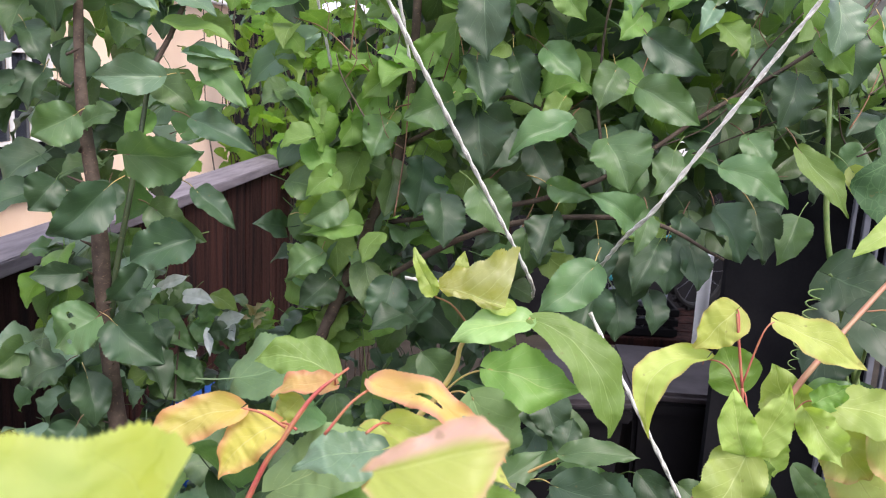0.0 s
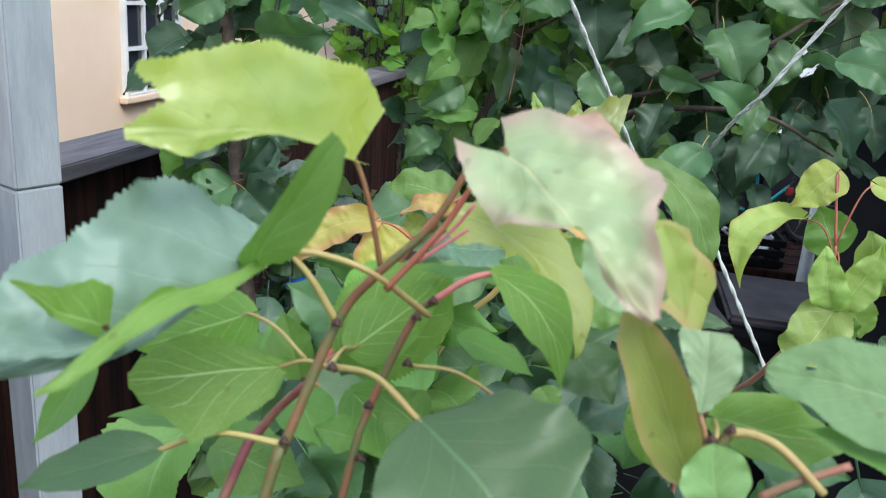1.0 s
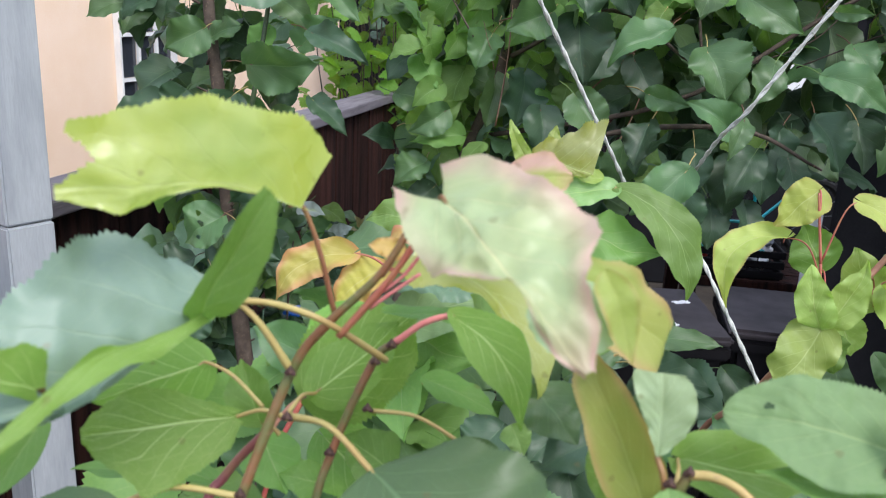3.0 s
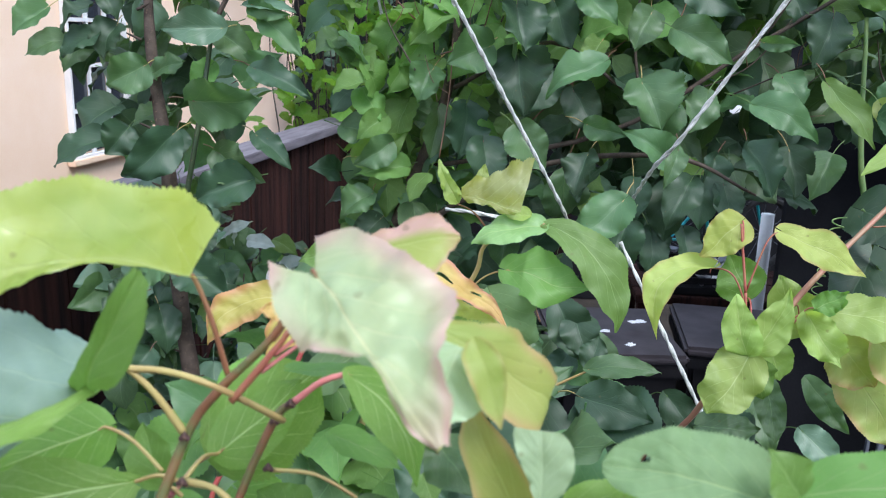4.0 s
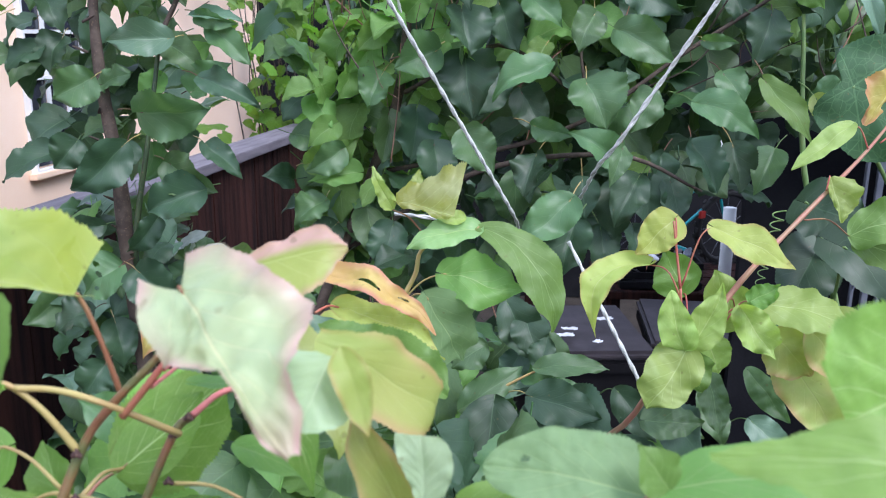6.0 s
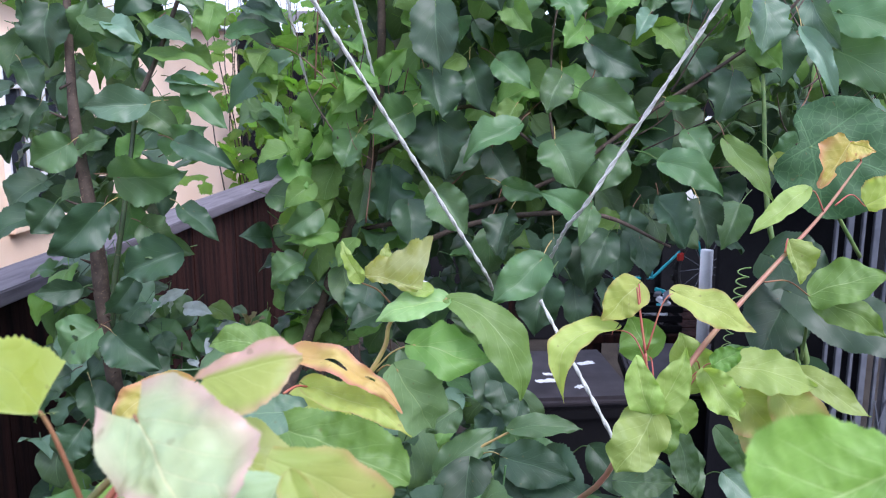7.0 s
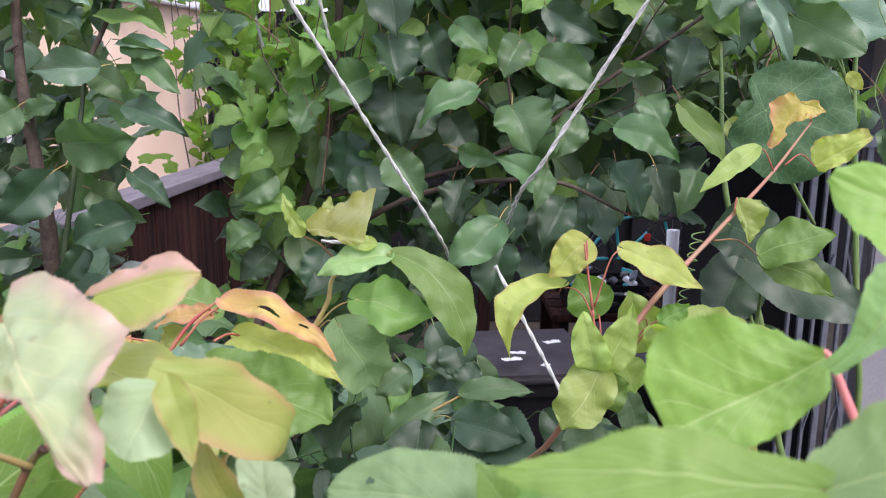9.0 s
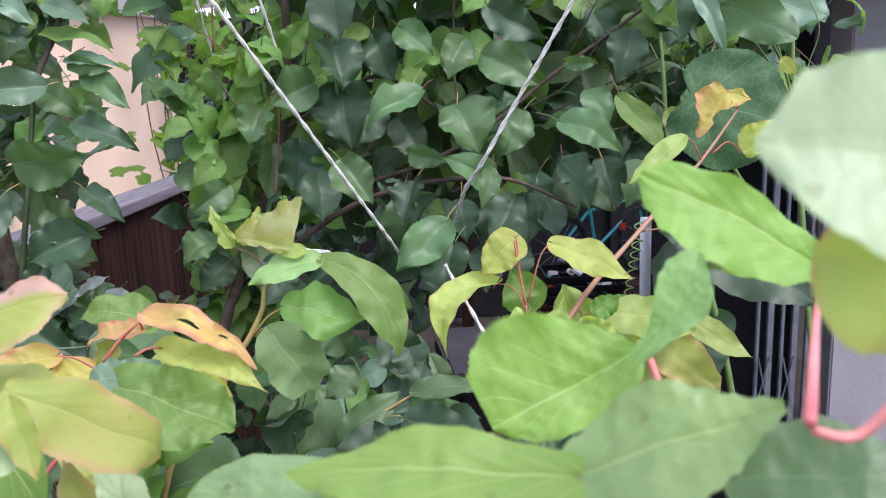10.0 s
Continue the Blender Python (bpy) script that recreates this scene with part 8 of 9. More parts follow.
leaf(sapling, MIDG, (-0.7775, 1.3800, 2.2932), (-0.8303, 1.3500, 2.2489), (0.23, -0.84, 0.69), 0.0550, 30, 0.04, 0.054, stalk=(-0.7619, 1.4400, 2.3182), stalk_mat=BUFF, thick=0.0008, rows=20, sag=0.04, rag=0.04, twist=-2, warp=0.05, square=0.63, teeth=0.026, droop=0.14, tilt=9)
leaf(sapling, SOFTG, (-0.3382, 1.4000, 2.4367), (-0.3424, 1.3700, 2.3818), (0.07, -0.84, 0.51), 0.0550, 14, 0.10, 0.070, stalk=(-0.3423, 1.4600, 2.4617), stalk_mat=GREENSTALK, thick=0.0008, rows=20, sag=0.04, rag=0.04, twist=4, warp=0.05, square=0.64, teeth=0.026, droop=0.45, tilt=-4)
leaf(sapling, BLUE, (-0.4456, 1.4000, 2.4056), (-0.3727, 1.3700, 2.3741), (0.00, -0.77, 0.52), 0.0450, 18, 0.03, 0.065, stalk=(-0.4444, 1.4600, 2.4306), stalk_mat=REDBROWN, thick=0.0008, rows=20, sag=0.04, rag=0.04, twist=14, warp=0.05, square=0.57, teeth=0.026, droop=0.26, tilt=2)
leaf(sapling, MIDG, (-0.5639, 1.4000, 2.4190), (-0.4804, 1.3700, 2.3752), (-0.17, -0.78, 0.56), 0.0550, 23, 0.09, 0.070, stalk=(-0.5353, 1.4600, 2.4440), stalk_mat=BUFF, thick=0.0008, rows=20, sag=0.04, rag=0.04, twist=-5, warp=0.05, square=0.64, teeth=0.026, droop=0.41, tilt=1)
leaf(sapling, SOFTG, (-0.4556, 1.4000, 2.3568), (-0.3401, 1.3700, 2.3328), (0.17, -0.78, 0.65), 0.0350, 23, 0.06, 0.063, stalk=(-0.4739, 1.4600, 2.3818), stalk_mat=GREENSTALK, thick=0.0008, rows=20, sag=0.04, rag=0.04, twist=14, warp=0.05, square=0.61, teeth=0.026, droop=0.25, tilt=9)
leaf(sapling, BLUE, (-0.4261, 1.4000, 2.3095), (-0.3341, 1.3700, 2.3004), (-0.07, -0.62, 0.56), 0.0350, 23, 0.09, 0.064, stalk=(-0.4146, 1.4600, 2.3345), stalk_mat=REDBROWN, thick=0.0008, rows=20, sag=0.04, rag=0.04, twist=-4, warp=0.05, square=0.67, teeth=0.026, droop=0.20, tilt=6)
leaf(sapling, MIDG, (-0.3937, 1.4000, 2.2863), (-0.3179, 1.3700, 2.2330), (0.00, -0.83, 0.45), 0.0500, 20, 0.10, 0.071, stalk=(-0.3938, 1.4600, 2.3113), stalk_mat=BUFF, thick=0.0008, rows=20, sag=0.04, rag=0.04, twist=4, warp=0.05, square=0.69, teeth=0.026, droop=0.24, tilt=-1)
leaf(sapling, MIDG, (-0.4759, 1.4000, 2.2621), (-0.3991, 1.3700, 2.2207), (-0.14, -0.64, 0.48), 0.0600, 25, 0.05, 0.050, stalk=(-0.4461, 1.4600, 2.2871), stalk_mat=GREENSTALK, thick=0.0008, rows=20, sag=0.04, rag=0.04, twist=-8, warp=0.05, square=0.69, teeth=0.026, droop=0.47, tilt=-3)
leaf(sapling, DARK, (-0.2797, 1.4000, 2.4353), (-0.2087, 1.3700, 2.4052), (-0.16, -0.65, 0.56), 0.0500, 27, 0.08, 0.072, stalk=(-0.2980, 1.4600, 2.4603), stalk_mat=REDBROWN, thick=0.0008, rows=20, sag=0.04, rag=0.04, twist=-3, warp=0.05, square=0.57, teeth=0.026, droop=0.19, tilt=8)
leaf(sapling, DARK, (-0.5268, 1.4000, 2.3668), (-0.4820, 1.3700, 2.3393), (0.30, -0.62, 0.64), 0.0600, 18, 0.08, 0.043, stalk=(-0.5486, 1.4600, 2.3918), stalk_mat=BUFF, thick=0.0008, rows=20, sag=0.04, rag=0.04, twist=-1, warp=0.05, square=0.63, teeth=0.026, droop=0.43, tilt=-1)
leaf(sapling, MIDG, (-0.3141, 1.4000, 2.3894), (-0.2378, 1.3700, 2.3976), (0.26, -0.83, 0.58), 0.0400, 14, 0.05, 0.042, stalk=(-0.2922, 1.4600, 2.4144), stalk_mat=GREENSTALK, thick=0.0008, rows=20, sag=0.04, rag=0.04, twist=14, warp=0.05, square=0.57, teeth=0.026, droop=0.17, tilt=1)
leaf(sapling, MIDG, (-0.4023, 1.4000, 2.4738), (-0.3463, 1.3700, 2.4339), (0.30, -0.83, 0.47), 0.0600, 22, 0.05, 0.070, stalk=(-0.4301, 1.4600, 2.4988), stalk_mat=REDBROWN, thick=0.0008, rows=20, sag=0.04, rag=0.04, twist=15, warp=0.05, square=0.61, teeth=0.026, droop=0.36, tilt=-7)
leaf(sapling, DARK, (-0.2659, 1.4000, 2.4841), (-0.2315, 1.3700, 2.4348), (0.25, -0.70, 0.53), 0.0600, 24, 0.04, 0.069, stalk=(-0.2865, 1.4600, 2.5091), stalk_mat=BUFF, thick=0.0008, rows=20, sag=0.04, rag=0.04, twist=-13, warp=0.05, square=0.58, teeth=0.026, droop=0.21, tilt=-1)
leaf(sapling, SOFTG, (-0.4886, 1.4000, 2.2075), (-0.5191, 1.3700, 2.1648), (0.26, -0.77, 0.46), 0.0500, 13, 0.07, 0.069, stalk=(-0.4619, 1.4600, 2.2325), stalk_mat=GREENSTALK, thick=0.0008, rows=20, sag=0.04, rag=0.04, twist=11, warp=0.05, square=0.59, teeth=0.026, droop=0.42, tilt=-1)

# ---------------------------------------------------------------- twine

twine([(-0.1951, 0.8192, 2.6000), (-0.0817, 0.9196, 2.4000), (0.0316, 1.0200, 2.2000), (0.1223, 1.1003, 2.0400), (0.1400, 1.1700, 1.9900)], "white twisted twine tying back the tree, running slantwise")
twine([(-0.1034, 1.3000, 2.5248), (-0.0895, 1.3300, 2.4501), (-0.0707, 1.3600, 2.3655), (-0.0611, 1.3850, 2.3121)], "white twisted twine hanging to the trunk of the tied tree")
twine([(0.5100, 0.8874, 2.6000), (0.3969, 0.9373, 2.4000), (0.2838, 0.9871, 2.2000), (0.2555, 0.9996, 2.1500), (0.2350, 1.0400, 2.1100), (0.2250, 1.1300, 2.0500)], "white twisted twine tied round a branch of the tree")
twine([(-0.2727, 1.6516, 2.6033), (-0.2506, 1.6244, 2.4329), (-0.2104, 1.5981, 2.2672), (-0.2004, 1.5820, 2.1664), (-0.2166, 1.5683, 2.0821)], "thin grey twine hanging slack beside the fence")
twine([(-0.0412, 1.0758, 2.0331), (-0.0051, 1.0561, 2.0348), (0.0426, 1.0653, 2.0264)], "short cut end of white twine in the leaves")
twine([(0.2049, 1.0697, 2.0000), (0.2601, 1.0237, 1.9000), (0.3153, 0.9777, 1.8000), (0.3400, 0.9500, 1.7500)], "white twine hanging down among the leaves")

# ---------------------------------------------------------------- trees behind
def variants(n, rows, seed, **kw):
    out = []
    r = random.Random(seed)
    for i in range(n):
        bm = blade(1.0, r.uniform(0.82, 1.05), rows, 4, r.uniform(4, 36), r.uniform(-0.02, 0.16), r.uniform(0.02, 0.06), seed=seed + i, roll=r.uniform(-0.06, 0.14), square=r.uniform(0.55, 0.75), warp=r.uniform(0.03, 0.055), teeth=0.026, droop=r.uniform(0.0, 0.7), bend=r.uniform(-0.07, 0.07), rag=r.uniform(0.01, 0.04), **kw)
        before = len(bm.faces)
        sway = r.uniform(-0.12, 0.12)
        tube(bm, [(sway, -0.42, r.uniform(0.0, 0.16)), (sway * 0.4, -0.2, 0.03), (0, 0.05, -0.012)], (0.013, 0.010, 0.008), 4, 3)
        bm.faces.ensure_lookup_table()
        for f in bm.faces[before:]:
            f.material_index = 1
        me = bpy.data.meshes.new("leaf")
        bm.normal_update()
        bm.to_mesh(me)
        bm.free()
        out.append(me)
    return out


def recolour(meshes, material):
    out = []
    for me in meshes:
        m = me.copy()
        m.materials.clear()
        m.materials.append(material)
        m.materials.append((GREENSTALK, GREENSTALK, REDBROWN)[len(out) % 3])
        out.append(m)
    return out


SHAPES = variants(24, 36, 500)
DARKS, MIDS, FRESHES, BLUES = recolour(SHAPES, DARK), recolour(SHAPES, MIDG), recolour(SHAPES, SOFTG), recolour(SHAPES, BLUE)


def foliage(plant, rnd, count, place, size, towards, mixing, sources, slim=1.0):
    """Leaves hung at random places; the blades droop and turn their upper face up and towards the light."""
    for _ in range(count):
        at = Vector(place(rnd))
        d = Vector((rnd.gauss(0, 0.65), rnd.gauss(-0.30, 0.45), rnd.gauss(-0.42, 0.38))).normalized()
        nrm = Vector(towards) + Vector((rnd.gauss(0, 0.45), rnd.gauss(0, 0.45), rnd.gauss(0, 0.4)))
        turn, base, _ = seat(at, at + d, nrm)
        # Above 2.2 m the draw shifts to lighter greens: skylight put into leaf colour.
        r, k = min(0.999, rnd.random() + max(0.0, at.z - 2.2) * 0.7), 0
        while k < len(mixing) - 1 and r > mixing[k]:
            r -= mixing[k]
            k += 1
        ob = new("leaf", rnd.choice(sources[k]))
        ob.parent = plant
        s = size * rnd.uniform(0.7, 1.2)
        ob.matrix_basis = Matrix.Translation(at) @ turn @ Matrix.Diagonal((s * slim, s, s, 1))


def crown(name, plant, rnd, count, place, size, towards, material):
    """The leaves too deep in the crown to tell apart, joined in one mesh."""
    verts, faces, uvs = [], [], []
    shapes = [([v.co.copy() for v in me.vertices], [tuple(p.vertices) for p in me.polygons], [tuple(d.uv) for d in me.uv_layers[0].data]) for me in LOW]
    for _ in range(count):
        at = Vector(place(rnd))
        d = Vector((rnd.gauss(0, 0.6), rnd.gauss(-0.2, 0.45), rnd.gauss(-0.55, 0.4))).normalized()
        turn, base, _l = seat(at, at + d, Vector(towards) + Vector((rnd.gauss(0, 0.5), rnd.gauss(0, 0.5), rnd.gauss(0, 0.5))))
        m = Matrix.Translation(at) @ turn @ Matrix.Scale(size * rnd.uniform(0.7, 1.2), 4)
        vs, fs, us = rnd.choice(shapes)
        n = len(verts)
        verts += [m @ v for v in vs]
        faces += [tuple(n + k for k in f) for f in fs]
        uvs += us
    me = bpy.data.meshes.new(name)
    me.from_pydata(verts, [], faces)
    lay = me.uv_layers.new(name="UVMap")
    lay.data.foreach_set("uv", [c for u in uvs for c in u])
    me.materials.append(material)
    me.shade_smooth()
    ob = new(name, me)
    ob.parent = plant
    return tagged(ob, kind="stuff")


LOW = variants(8, 10, 900)
rnd = random.Random(11)


# openings through the crown: x and z of the axis at y = 1.6, its slopes and its radius
GAPS = ((0.495, 1.95, 0.220, -0.215, 0.075), (0.556, 1.99, 0.253, -0.187, 0.045), (0.588, 2.245, 0.271, -0.038, 0.040), (0.575, 2.095, 0.267, -0.128, 0.026))


def tree_place(y0, y1, low=1.0):
    def place(r):
        while True:
            x, y, z = r.uniform(-0.16, 1.05), r.uniform(y0, y1), r.uniform(low, 2.95)
            k = (y + 0.1) / 1.5
            if any(math.hypot(x - gx - sx * (y - 1.6), z - gz - sz * (y - 1.6)) < r0 * (0.5 + 0.3125 * y) for gx, gz, sx, sz, r0 in GAPS):
                continue
            if x > 0.10 + 0.06 * k and z < 2.30 - 0.30 * k:
                continue
            if x > 0.10 + 0.46 * k and z < 2.30 - 0.14 * k:
                continue
            if x > 0.68 + 0.25 * (y - 1.3) and z > 2.40:
                continue
            if x < -0.24 + 0.07 * (2.4 - z) and z < 2.1:
                continue
            return x, y, z
    return place


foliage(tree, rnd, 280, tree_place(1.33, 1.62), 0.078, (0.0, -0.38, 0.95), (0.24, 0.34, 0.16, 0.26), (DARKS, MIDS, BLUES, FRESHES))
foliage(tree, rnd, 60, lambda r: (r.gauss(-0.17, 0.055), r.gauss(1.49, 0.05), r.gauss(1.99, 0.12)), 0.076, (0.0, -0.5, 0.9), (0.15, 0.50, 0.35), (DARKS, MIDS, FRESHES))
# Deep leaves dark, upper ones lighter: crown shade and skylight put into the greens.
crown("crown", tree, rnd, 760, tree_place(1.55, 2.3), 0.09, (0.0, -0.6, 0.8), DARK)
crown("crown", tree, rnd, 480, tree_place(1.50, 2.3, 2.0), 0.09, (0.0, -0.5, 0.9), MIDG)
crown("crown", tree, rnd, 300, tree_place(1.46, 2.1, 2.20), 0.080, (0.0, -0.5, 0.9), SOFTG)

foliage(tree, random.Random(57), 46, lambda r: (r.choice((r.uniform(-0.28, -0.14), r.uniform(-0.02, 0.07))), r.gauss(1.40, 0.035), r.uniform(2.10, 2.62)), 0.068, (0.0, -0.4, 0.9), (0.35, 0.65), (MIDS, FRESHES))


def twigs(plant, rnd, count, place, rise):
    """Thin red-brown twigs among the leaves, each with a short side spur."""
    for _ in range(count):
        a = Vector(place(rnd))
        d = Vector((rnd.gauss(0.15, 0.5), rnd.gauss(0.0, 0.2), rise + rnd.gauss(0, 0.3))).normalized()
        length = rnd.uniform(0.12, 0.26)
        bow = Vector((rnd.gauss(0, 0.012), 0, rnd.gauss(0, 0.012)))
        pts = [a, a + d * length * 0.5 + bow, a + d * length]
        twig = stem("twig", pts, (0.0015, 0.0012, 0.0008), rnd.choice((REDBROWN, BARK)), plant, 6)
        side = d.cross(Vector((0, 1, 0))).normalized() * rnd.choice((-1, 1))
        stem("spur", [pts[1], pts[1] + (side + d * 0.6) * 0.03, pts[1] + (side * 0.8 + d) * 0.06], (0.0008, 0.0007, 0.0005), REDBROWN, twig, 5)


twigs(tree, random.Random(31), 46, tree_place(1.26, 1.42, 1.9), 0.7)


def sapling_place(spread, y0, y1, centre):
    def place(r):
        z = r.uniform(1.15, 2.85)
        if 1.95 < z < 2.09 and r.random() < 0.8:
            z += 0.15
        x = centre + r.gauss(0, spread)
        return max(-0.86 if z > 2.14 else -0.77, min(-0.50, x)), r.uniform(y0, y1), z
    return place


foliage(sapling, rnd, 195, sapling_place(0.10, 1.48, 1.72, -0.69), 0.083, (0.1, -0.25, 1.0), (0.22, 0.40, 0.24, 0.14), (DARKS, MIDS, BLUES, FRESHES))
crown("crown", sapling, rnd, 130, sapling_place(0.09, 1.72, 1.95, -0.74), 0.088, (0.1, -0.6, 0.8), MIDG)
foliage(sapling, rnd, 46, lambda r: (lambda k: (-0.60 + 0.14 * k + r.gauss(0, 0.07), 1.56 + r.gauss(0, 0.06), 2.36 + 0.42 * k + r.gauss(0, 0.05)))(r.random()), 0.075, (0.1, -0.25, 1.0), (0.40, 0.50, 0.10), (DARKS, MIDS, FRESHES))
foliage(lower, rnd, 46, lambda r: (r.gauss(-0.14, 0.045), r.gauss(0.68, 0.06), r.gauss(1.87, 0.06)), 0.075, (0.0, -0.4, 0.9), (0.15, 0.45, 0.40), (DARKS, MIDS, FRESHES))
# Mostly dark greens low down, so the mix itself holds the gaps' shade.
foliage(lower, rnd, 150, lambda r: (r.uniform(-0.30, 0.30), r.uniform(0.40, 0.95), r.uniform(1.35, 1.90)), 0.085, (0.0, -0.4, 0.9), (0.45, 0.42, 0.13), (DARKS, MIDS, FRESHES))

# fine twigs that show between the leaves
for k in range(44):
    x, y, z = tree_place(1.36, 1.55)(rnd)
    run = Vector((rnd.uniform(-0.09, 0.09), rnd.uniform(-0.03, 0.03), rnd.uniform(0.04, 0.13)))
    a = Vector((x, y, z))
    stem("twig", [a, a + run * 0.5 + Vector((0, 0, -0.012)), a + run], (0.0016, 0.0013, 0.0008), rnd.choice((BARK, GREENSTALK, ROSY)), tree, 5, 0.2, steps=4)

# grape vine over the far end of the fence
vine = thing("grape_vine", "grape vine with bright lobed leaves climbing over the fence end", "vine")
GRAPES = []
for k in range(6):
    bm = lobed(1.0, 5, 0.20, 0.5, 0.06, 0.16, k * 3.1, 3, 40)
    me = bpy.data.meshes.new("leaf")
    bm.normal_update()
    bm.to_mesh(me)
    bm.free()
    me.materials.append(GRAPE)
    GRAPES.append(me)
for k in range(38):
    x, y = rnd.uniform(-1.25, -0.35), rnd.uniform(4.55, 4.9)
    pts = [(x, y, 0.0)]
    for z in (0.9, 1.6, 2.0, 2.4, 2.8):
        x, y = x + rnd.uniform(-0.1, 0.1), y + rnd.uniform(-0.1, 0.1)
        pts.append((x, y, z))
    stem("vine_stem", pts, (0.006, 0.005, 0.004, 0.0035, 0.003, 0.002), BARK, vine, 6)
foliage(vine, rnd, 330, lambda r: (r.triangular(-1.48, -0.1, -0.45), r.uniform(4.2, 4.9), r.uniform(1.5, 2.75) if r.random() < 0.85 else r.uniform(2.6, 3.1)), 0.066, (0.2, -0.6, 0.7), (1.0,), (GRAPES,))

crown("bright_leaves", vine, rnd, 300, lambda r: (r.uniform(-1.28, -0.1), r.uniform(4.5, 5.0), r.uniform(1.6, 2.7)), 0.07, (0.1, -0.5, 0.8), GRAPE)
# Vine leaves in the tree's dark green: shade of the gaps put into colour.
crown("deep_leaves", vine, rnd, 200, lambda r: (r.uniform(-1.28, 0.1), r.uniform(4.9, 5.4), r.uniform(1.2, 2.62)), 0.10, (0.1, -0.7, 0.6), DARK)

# low bush with greyish young leaves
bush = thing("bush", "low bush with silvery young leaves in front of the fence", "bush", at=(-0.60, 1.85, 0))
for k in range(9):
    a = 0.7 * k
    stem("branch", [(0, 0, 0), (0.06 * math.cos(a), 0.06 * math.sin(a), 0.8), (0.16 * math.cos(a), 0.12 * math.sin(a), 1.45), (0.26 * math.cos(a), 0.12 * math.sin(a), 1.72)], (0.005, 0.004, 0.003, 0.0015), BARK, bush, 6)
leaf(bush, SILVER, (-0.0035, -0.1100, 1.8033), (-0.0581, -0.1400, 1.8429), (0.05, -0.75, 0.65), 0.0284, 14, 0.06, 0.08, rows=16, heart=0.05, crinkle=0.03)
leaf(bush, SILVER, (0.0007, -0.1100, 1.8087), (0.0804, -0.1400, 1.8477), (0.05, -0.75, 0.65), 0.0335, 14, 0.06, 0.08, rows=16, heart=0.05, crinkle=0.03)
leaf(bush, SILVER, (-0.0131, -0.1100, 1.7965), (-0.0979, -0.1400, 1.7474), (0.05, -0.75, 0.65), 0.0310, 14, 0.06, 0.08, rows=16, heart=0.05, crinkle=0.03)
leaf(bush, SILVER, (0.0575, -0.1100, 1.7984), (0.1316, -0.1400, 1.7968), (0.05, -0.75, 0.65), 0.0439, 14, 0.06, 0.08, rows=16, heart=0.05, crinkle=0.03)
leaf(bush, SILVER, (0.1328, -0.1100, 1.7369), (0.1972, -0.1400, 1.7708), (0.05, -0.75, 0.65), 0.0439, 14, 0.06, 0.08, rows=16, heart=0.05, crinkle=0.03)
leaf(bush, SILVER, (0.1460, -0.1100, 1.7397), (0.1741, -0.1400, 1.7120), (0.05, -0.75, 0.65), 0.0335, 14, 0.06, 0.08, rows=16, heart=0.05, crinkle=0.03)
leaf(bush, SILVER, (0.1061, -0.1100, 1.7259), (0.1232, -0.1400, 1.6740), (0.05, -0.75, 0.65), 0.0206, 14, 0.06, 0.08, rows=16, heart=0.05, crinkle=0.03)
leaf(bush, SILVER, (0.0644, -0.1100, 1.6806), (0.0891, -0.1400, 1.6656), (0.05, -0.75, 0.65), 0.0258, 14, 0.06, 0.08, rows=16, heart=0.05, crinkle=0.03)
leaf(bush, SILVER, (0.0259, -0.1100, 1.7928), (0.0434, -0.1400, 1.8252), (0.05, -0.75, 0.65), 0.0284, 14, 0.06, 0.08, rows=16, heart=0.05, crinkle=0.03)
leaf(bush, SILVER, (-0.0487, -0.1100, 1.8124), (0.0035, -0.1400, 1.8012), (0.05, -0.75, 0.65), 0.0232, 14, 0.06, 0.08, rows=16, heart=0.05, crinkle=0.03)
leaf(bush, MIDG, (-0.0349, -0.0900, 1.7553), (0.0875, -0.1200, 1.6829), (0.05, -0.75, 0.65), 0.0722, 14, 0.06, 0.08, rows=16, heart=0.05, crinkle=0.03)
leaf(bush, BLUE, (-0.1405, -0.0900, 1.7038), (-0.0204, -0.1200, 1.6547), (0.05, -0.75, 0.65), 0.0774, 14, 0.06, 0.08, rows=16, heart=0.05, crinkle=0.03)
leaf(bush, FRESH, (0.1113, -0.0900, 1.7985), (0.1790, -0.1200, 1.7753), (0.05, -0.75, 0.65), 0.0490, 14, 0.06, 0.08, rows=16, heart=0.05, crinkle=0.03)
leaf(bush, SOFTG, (0.1518, -0.0900, 1.7006), (0.2663, -0.1200, 1.7491), (0.05, -0.75, 0.65), 0.0568, 14, 0.06, 0.08, rows=16, heart=0.05, crinkle=0.03)
leaf(bush, SOFTG, (0.1953, -0.0900, 1.6954), (0.3071, -0.1200, 1.6846), (0.05, -0.75, 0.65), 0.0800, 14, 0.06, 0.08, rows=16, heart=0.05, crinkle=0.03)
leaf(bush, DARK, (-0.0538, -0.0900, 1.6422), (-0.0333, -0.1200, 1.5719), (0.05, -0.75, 0.65), 0.0593, 14, 0.06, 0.08, rows=16, heart=0.05, crinkle=0.03)
leaf(bush, MIDG, (0.0269, -0.0900, 1.6498), (0.1085, -0.1200, 1.6036), (0.05, -0.75, 0.65), 0.0593, 14, 0.06, 0.08, rows=16, heart=0.05, crinkle=0.03)
leaf(bush, BLUE, (0.1256, -0.0900, 1.5920), (0.2369, -0.1200, 1.6568), (0.05, -0.75, 0.65), 0.0645, 14, 0.06, 0.08, rows=16, heart=0.05, crinkle=0.03)
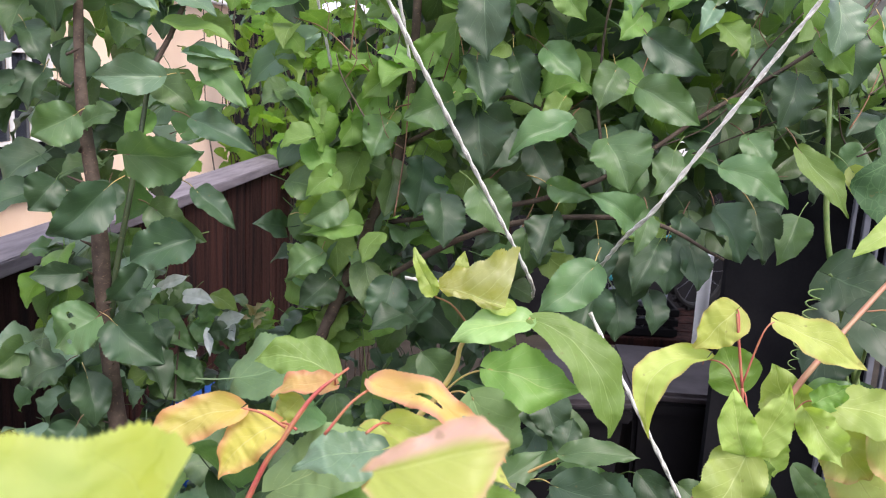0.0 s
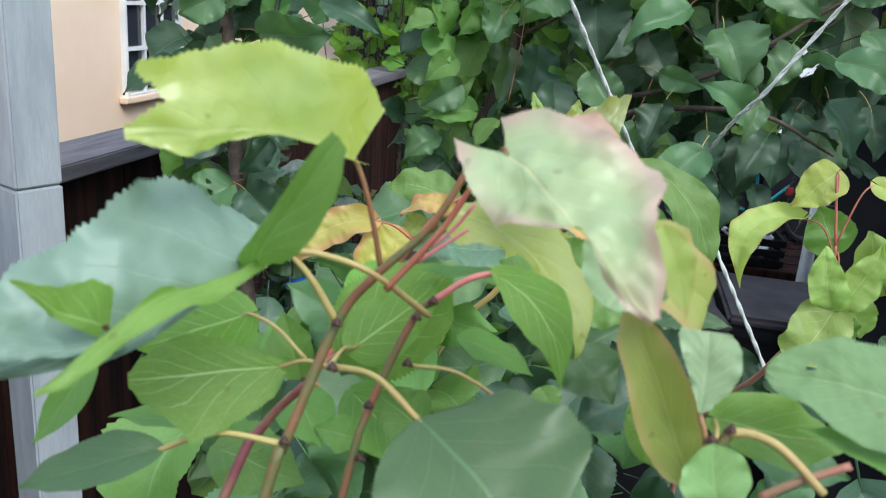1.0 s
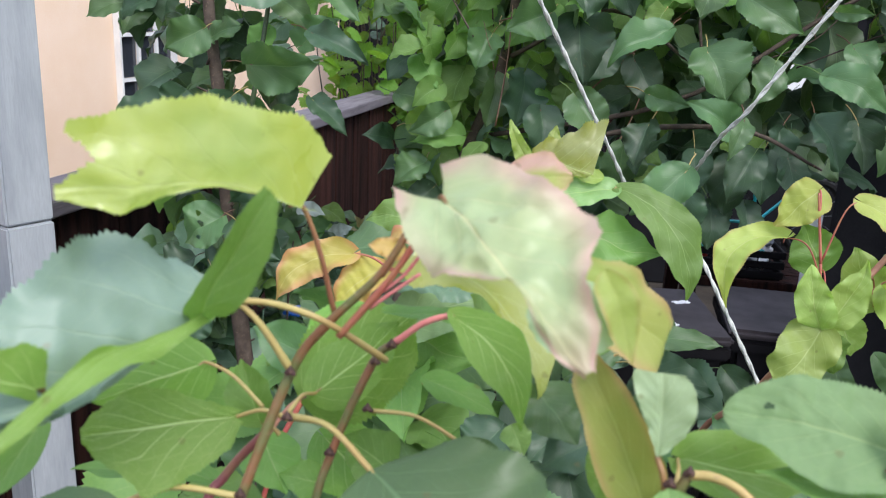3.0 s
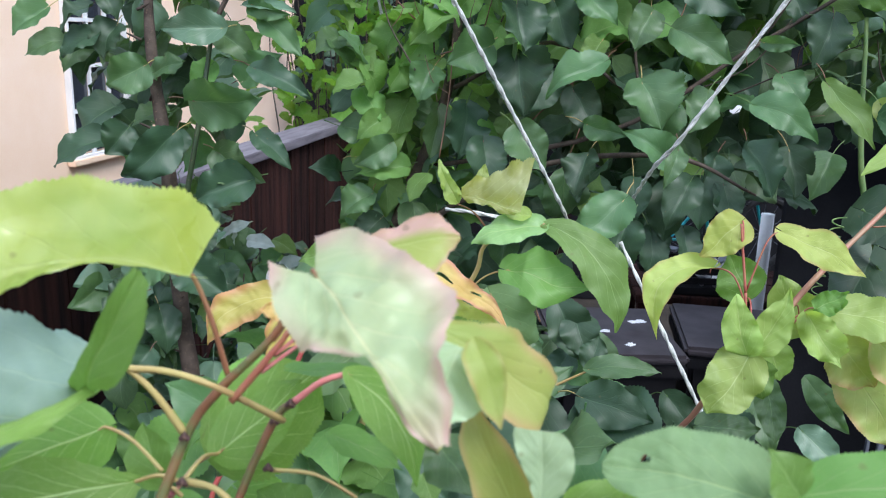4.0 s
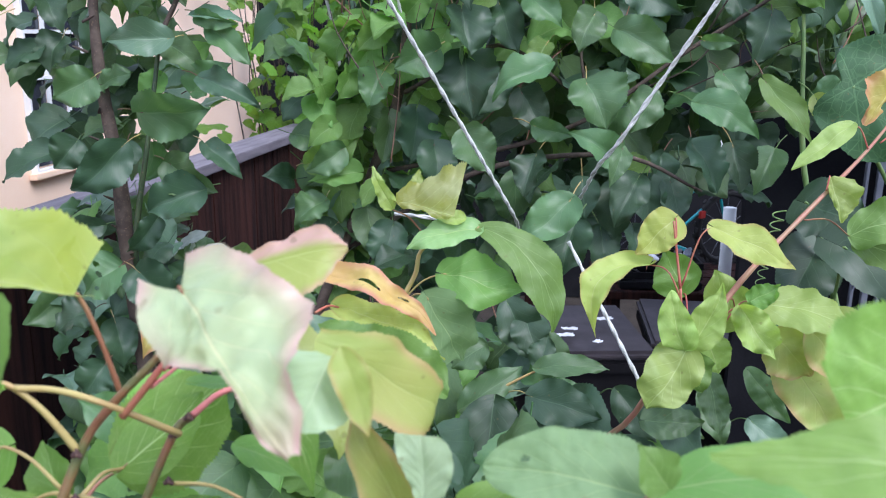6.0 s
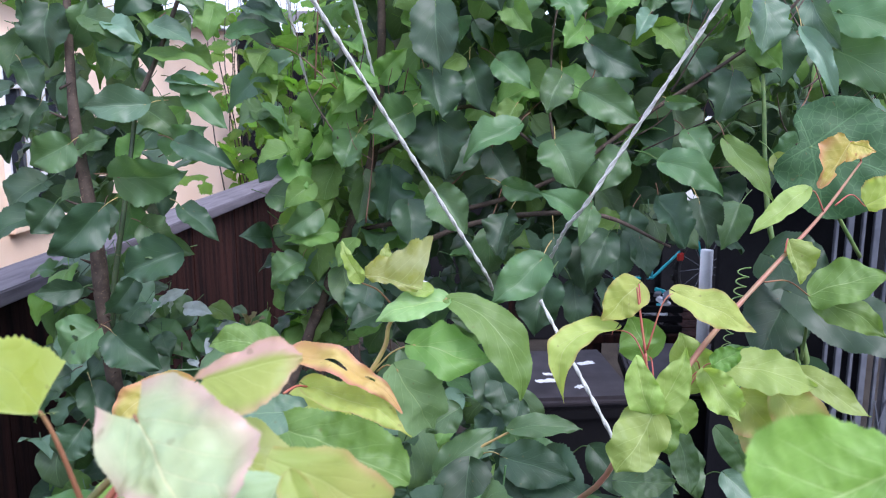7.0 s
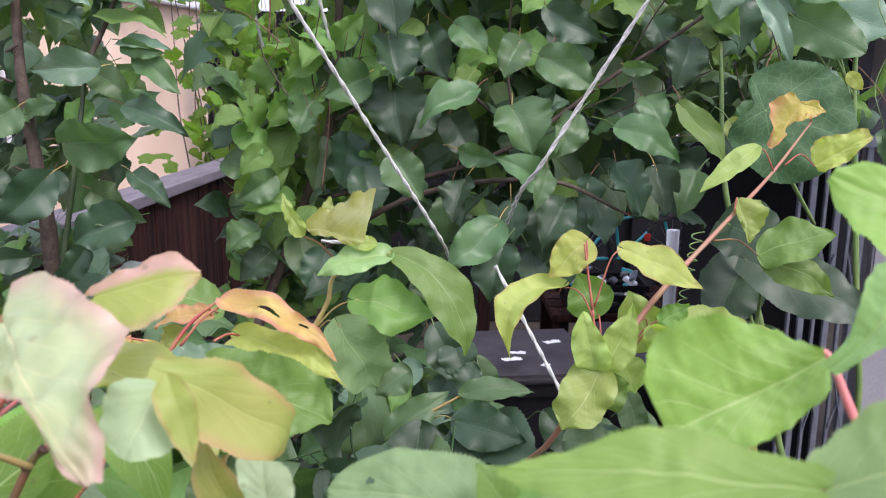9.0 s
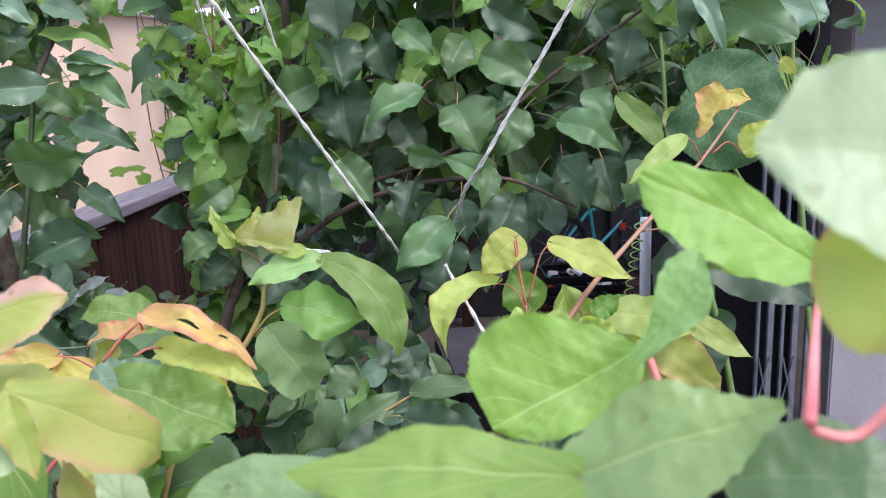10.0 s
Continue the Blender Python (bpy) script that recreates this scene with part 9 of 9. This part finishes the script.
leaf(bush, MIDG, (0.0711, -0.0900, 1.7329), (0.1309, -0.1200, 1.6887), (0.05, -0.75, 0.65), 0.0516, 14, 0.06, 0.08, rows=16, heart=0.05, crinkle=0.03)
leaf(bush, DARK, (-0.1002, -0.0900, 1.6488), (-0.1383, -0.1200, 1.5876), (0.05, -0.75, 0.65), 0.0593, 14, 0.06, 0.08, rows=16, heart=0.05, crinkle=0.03)
leaf(bush, MIDG, (0.1770, -0.0900, 1.7337), (0.2415, -0.1200, 1.7811), (0.05, -0.75, 0.65), 0.0439, 14, 0.06, 0.08, rows=16, heart=0.05, crinkle=0.03)
leaf(bush, SOFTG, (0.0115, -0.0900, 1.7324), (-0.0096, -0.1200, 1.7039), (0.05, -0.75, 0.65), 0.0361, 14, 0.06, 0.08, rows=16, heart=0.05, crinkle=0.03)
leaf(bush, BLUE, (0.2125, -0.0900, 1.6235), (0.3244, -0.1200, 1.6055), (0.05, -0.75, 0.65), 0.0645, 14, 0.06, 0.08, rows=16, heart=0.05, crinkle=0.03)
leaf(bush, MIDG, (-0.0232, -0.0900, 1.5935), (0.0721, -0.1200, 1.5617), (0.05, -0.75, 0.65), 0.0645, 14, 0.06, 0.08, rows=16, heart=0.05, crinkle=0.03)
leaf(bush, DRY, (0.2128, -0.1500, 1.7766), (0.2068, -0.1800, 1.8063), (0.05, -0.75, 0.65), 0.0181, 14, 0.06, 0.08, rows=16, heart=0.05, crinkle=0.03)
leaf(bush, DRY, (0.2180, -0.1500, 1.7793), (0.2419, -0.1800, 1.8091), (0.05, -0.75, 0.65), 0.0206, 14, 0.06, 0.08, rows=16, heart=0.05, crinkle=0.03)
leaf(bush, DRY, (0.2203, -0.1500, 1.7714), (0.2511, -0.1800, 1.7859), (0.05, -0.75, 0.65), 0.0181, 14, 0.06, 0.08, rows=16, heart=0.05, crinkle=0.03)
leaf(bush, DRY, (0.2074, -0.1500, 1.7686), (0.2004, -0.1800, 1.7726), (0.05, -0.75, 0.65), 0.0155, 14, 0.06, 0.08, rows=16, heart=0.05, crinkle=0.03)
leaf(bush, DRY, (0.2277, -0.1500, 1.7661), (0.2248, -0.1800, 1.7546), (0.05, -0.75, 0.65), 0.0181, 14, 0.06, 0.08, rows=16, heart=0.05, crinkle=0.03)
leaf(bush, DRY, (0.2386, -0.1500, 1.7847), (0.2616, -0.1800, 1.7989), (0.05, -0.75, 0.65), 0.0129, 14, 0.06, 0.08, rows=16, heart=0.05, crinkle=0.03)
foliage(bush, rnd, 40, lambda r: (r.gauss(0.05, 0.14), r.gauss(-0.03, 0.05), r.gauss(1.74, 0.03)), 0.05, (0.0, -0.3, 1.0), (0.2, 0.6, 0.2), (DARKS, MIDS, FRESHES))
foliage(bush, rnd, 240, lambda r: (r.gauss(0.08, 0.2), r.gauss(0, 0.08), r.uniform(1.2, 1.76)), 0.052, (0.0, -0.6, 0.8), (0.5, 0.45, 0.05), (DARKS, MIDS, FRESHES))

foliage(bush, rnd, 130, lambda r: (r.uniform(0.1, 0.62), r.gauss(0.1, 0.08), r.uniform(1.15, 1.60)), 0.075, (0.0, -0.6, 0.8), (0.5, 0.45, 0.05), (DARKS, MIDS, FRESHES))


def tendril(a, b, turns, width):
    a, b = Vector(a), Vector(b)
    n = turns * 12
    pts = [a.lerp(b, i / n) + width * (1 - 0.4 * i / n) * Vector((math.cos(i * math.pi / 6), math.sin(i * math.pi / 6), 0)) for i in range(n + 1)]
    stem("tendril", pts, (0.0011, 0.0009, 0.0006), GREENSTALK, gourd, 5, 0.0, steps=1)


tendril((0.475, 1.02, 2.06), (0.455, 1.02, 1.94), 9, 0.008)
tendril((0.72, 1.08, 2.42), (0.735, 1.08, 2.18), 2, 0.010)


# water barrel between the bush and the fence
barrel = thing("water_barrel", "slim blue plastic water barrel hidden among leaves by the fence", "barrel", at=(-0.84, 2.80, 0))
part("body", tube(bmesh.new(), [(0, 0, 0.0), (0, 0, 0.3), (0, 0, 0.6), (0, 0, 0.9), (0, 0, 1.10)], (0.085, 0.10, 0.103, 0.10, 0.088), 32, 5), BLUEP, barrel, smooth=True)
for z in (0.34, 0.80):
    ring = [(0.104 * math.cos(a), 0.104 * math.sin(a), z) for a in (2 * math.pi * i / 28 for i in range(29))]
    part("hoop", tube(bmesh.new(), ring, (0.007, 0.007), 6, 1), BLUEP, barrel, smooth=True)
part("lid", tube(bmesh.new(), [(0, 0, 1.09), (0, 0, 1.12), (0, 0, 1.145)], (0.094, 0.096, 0.083), 32, 2), BLUEP, barrel)
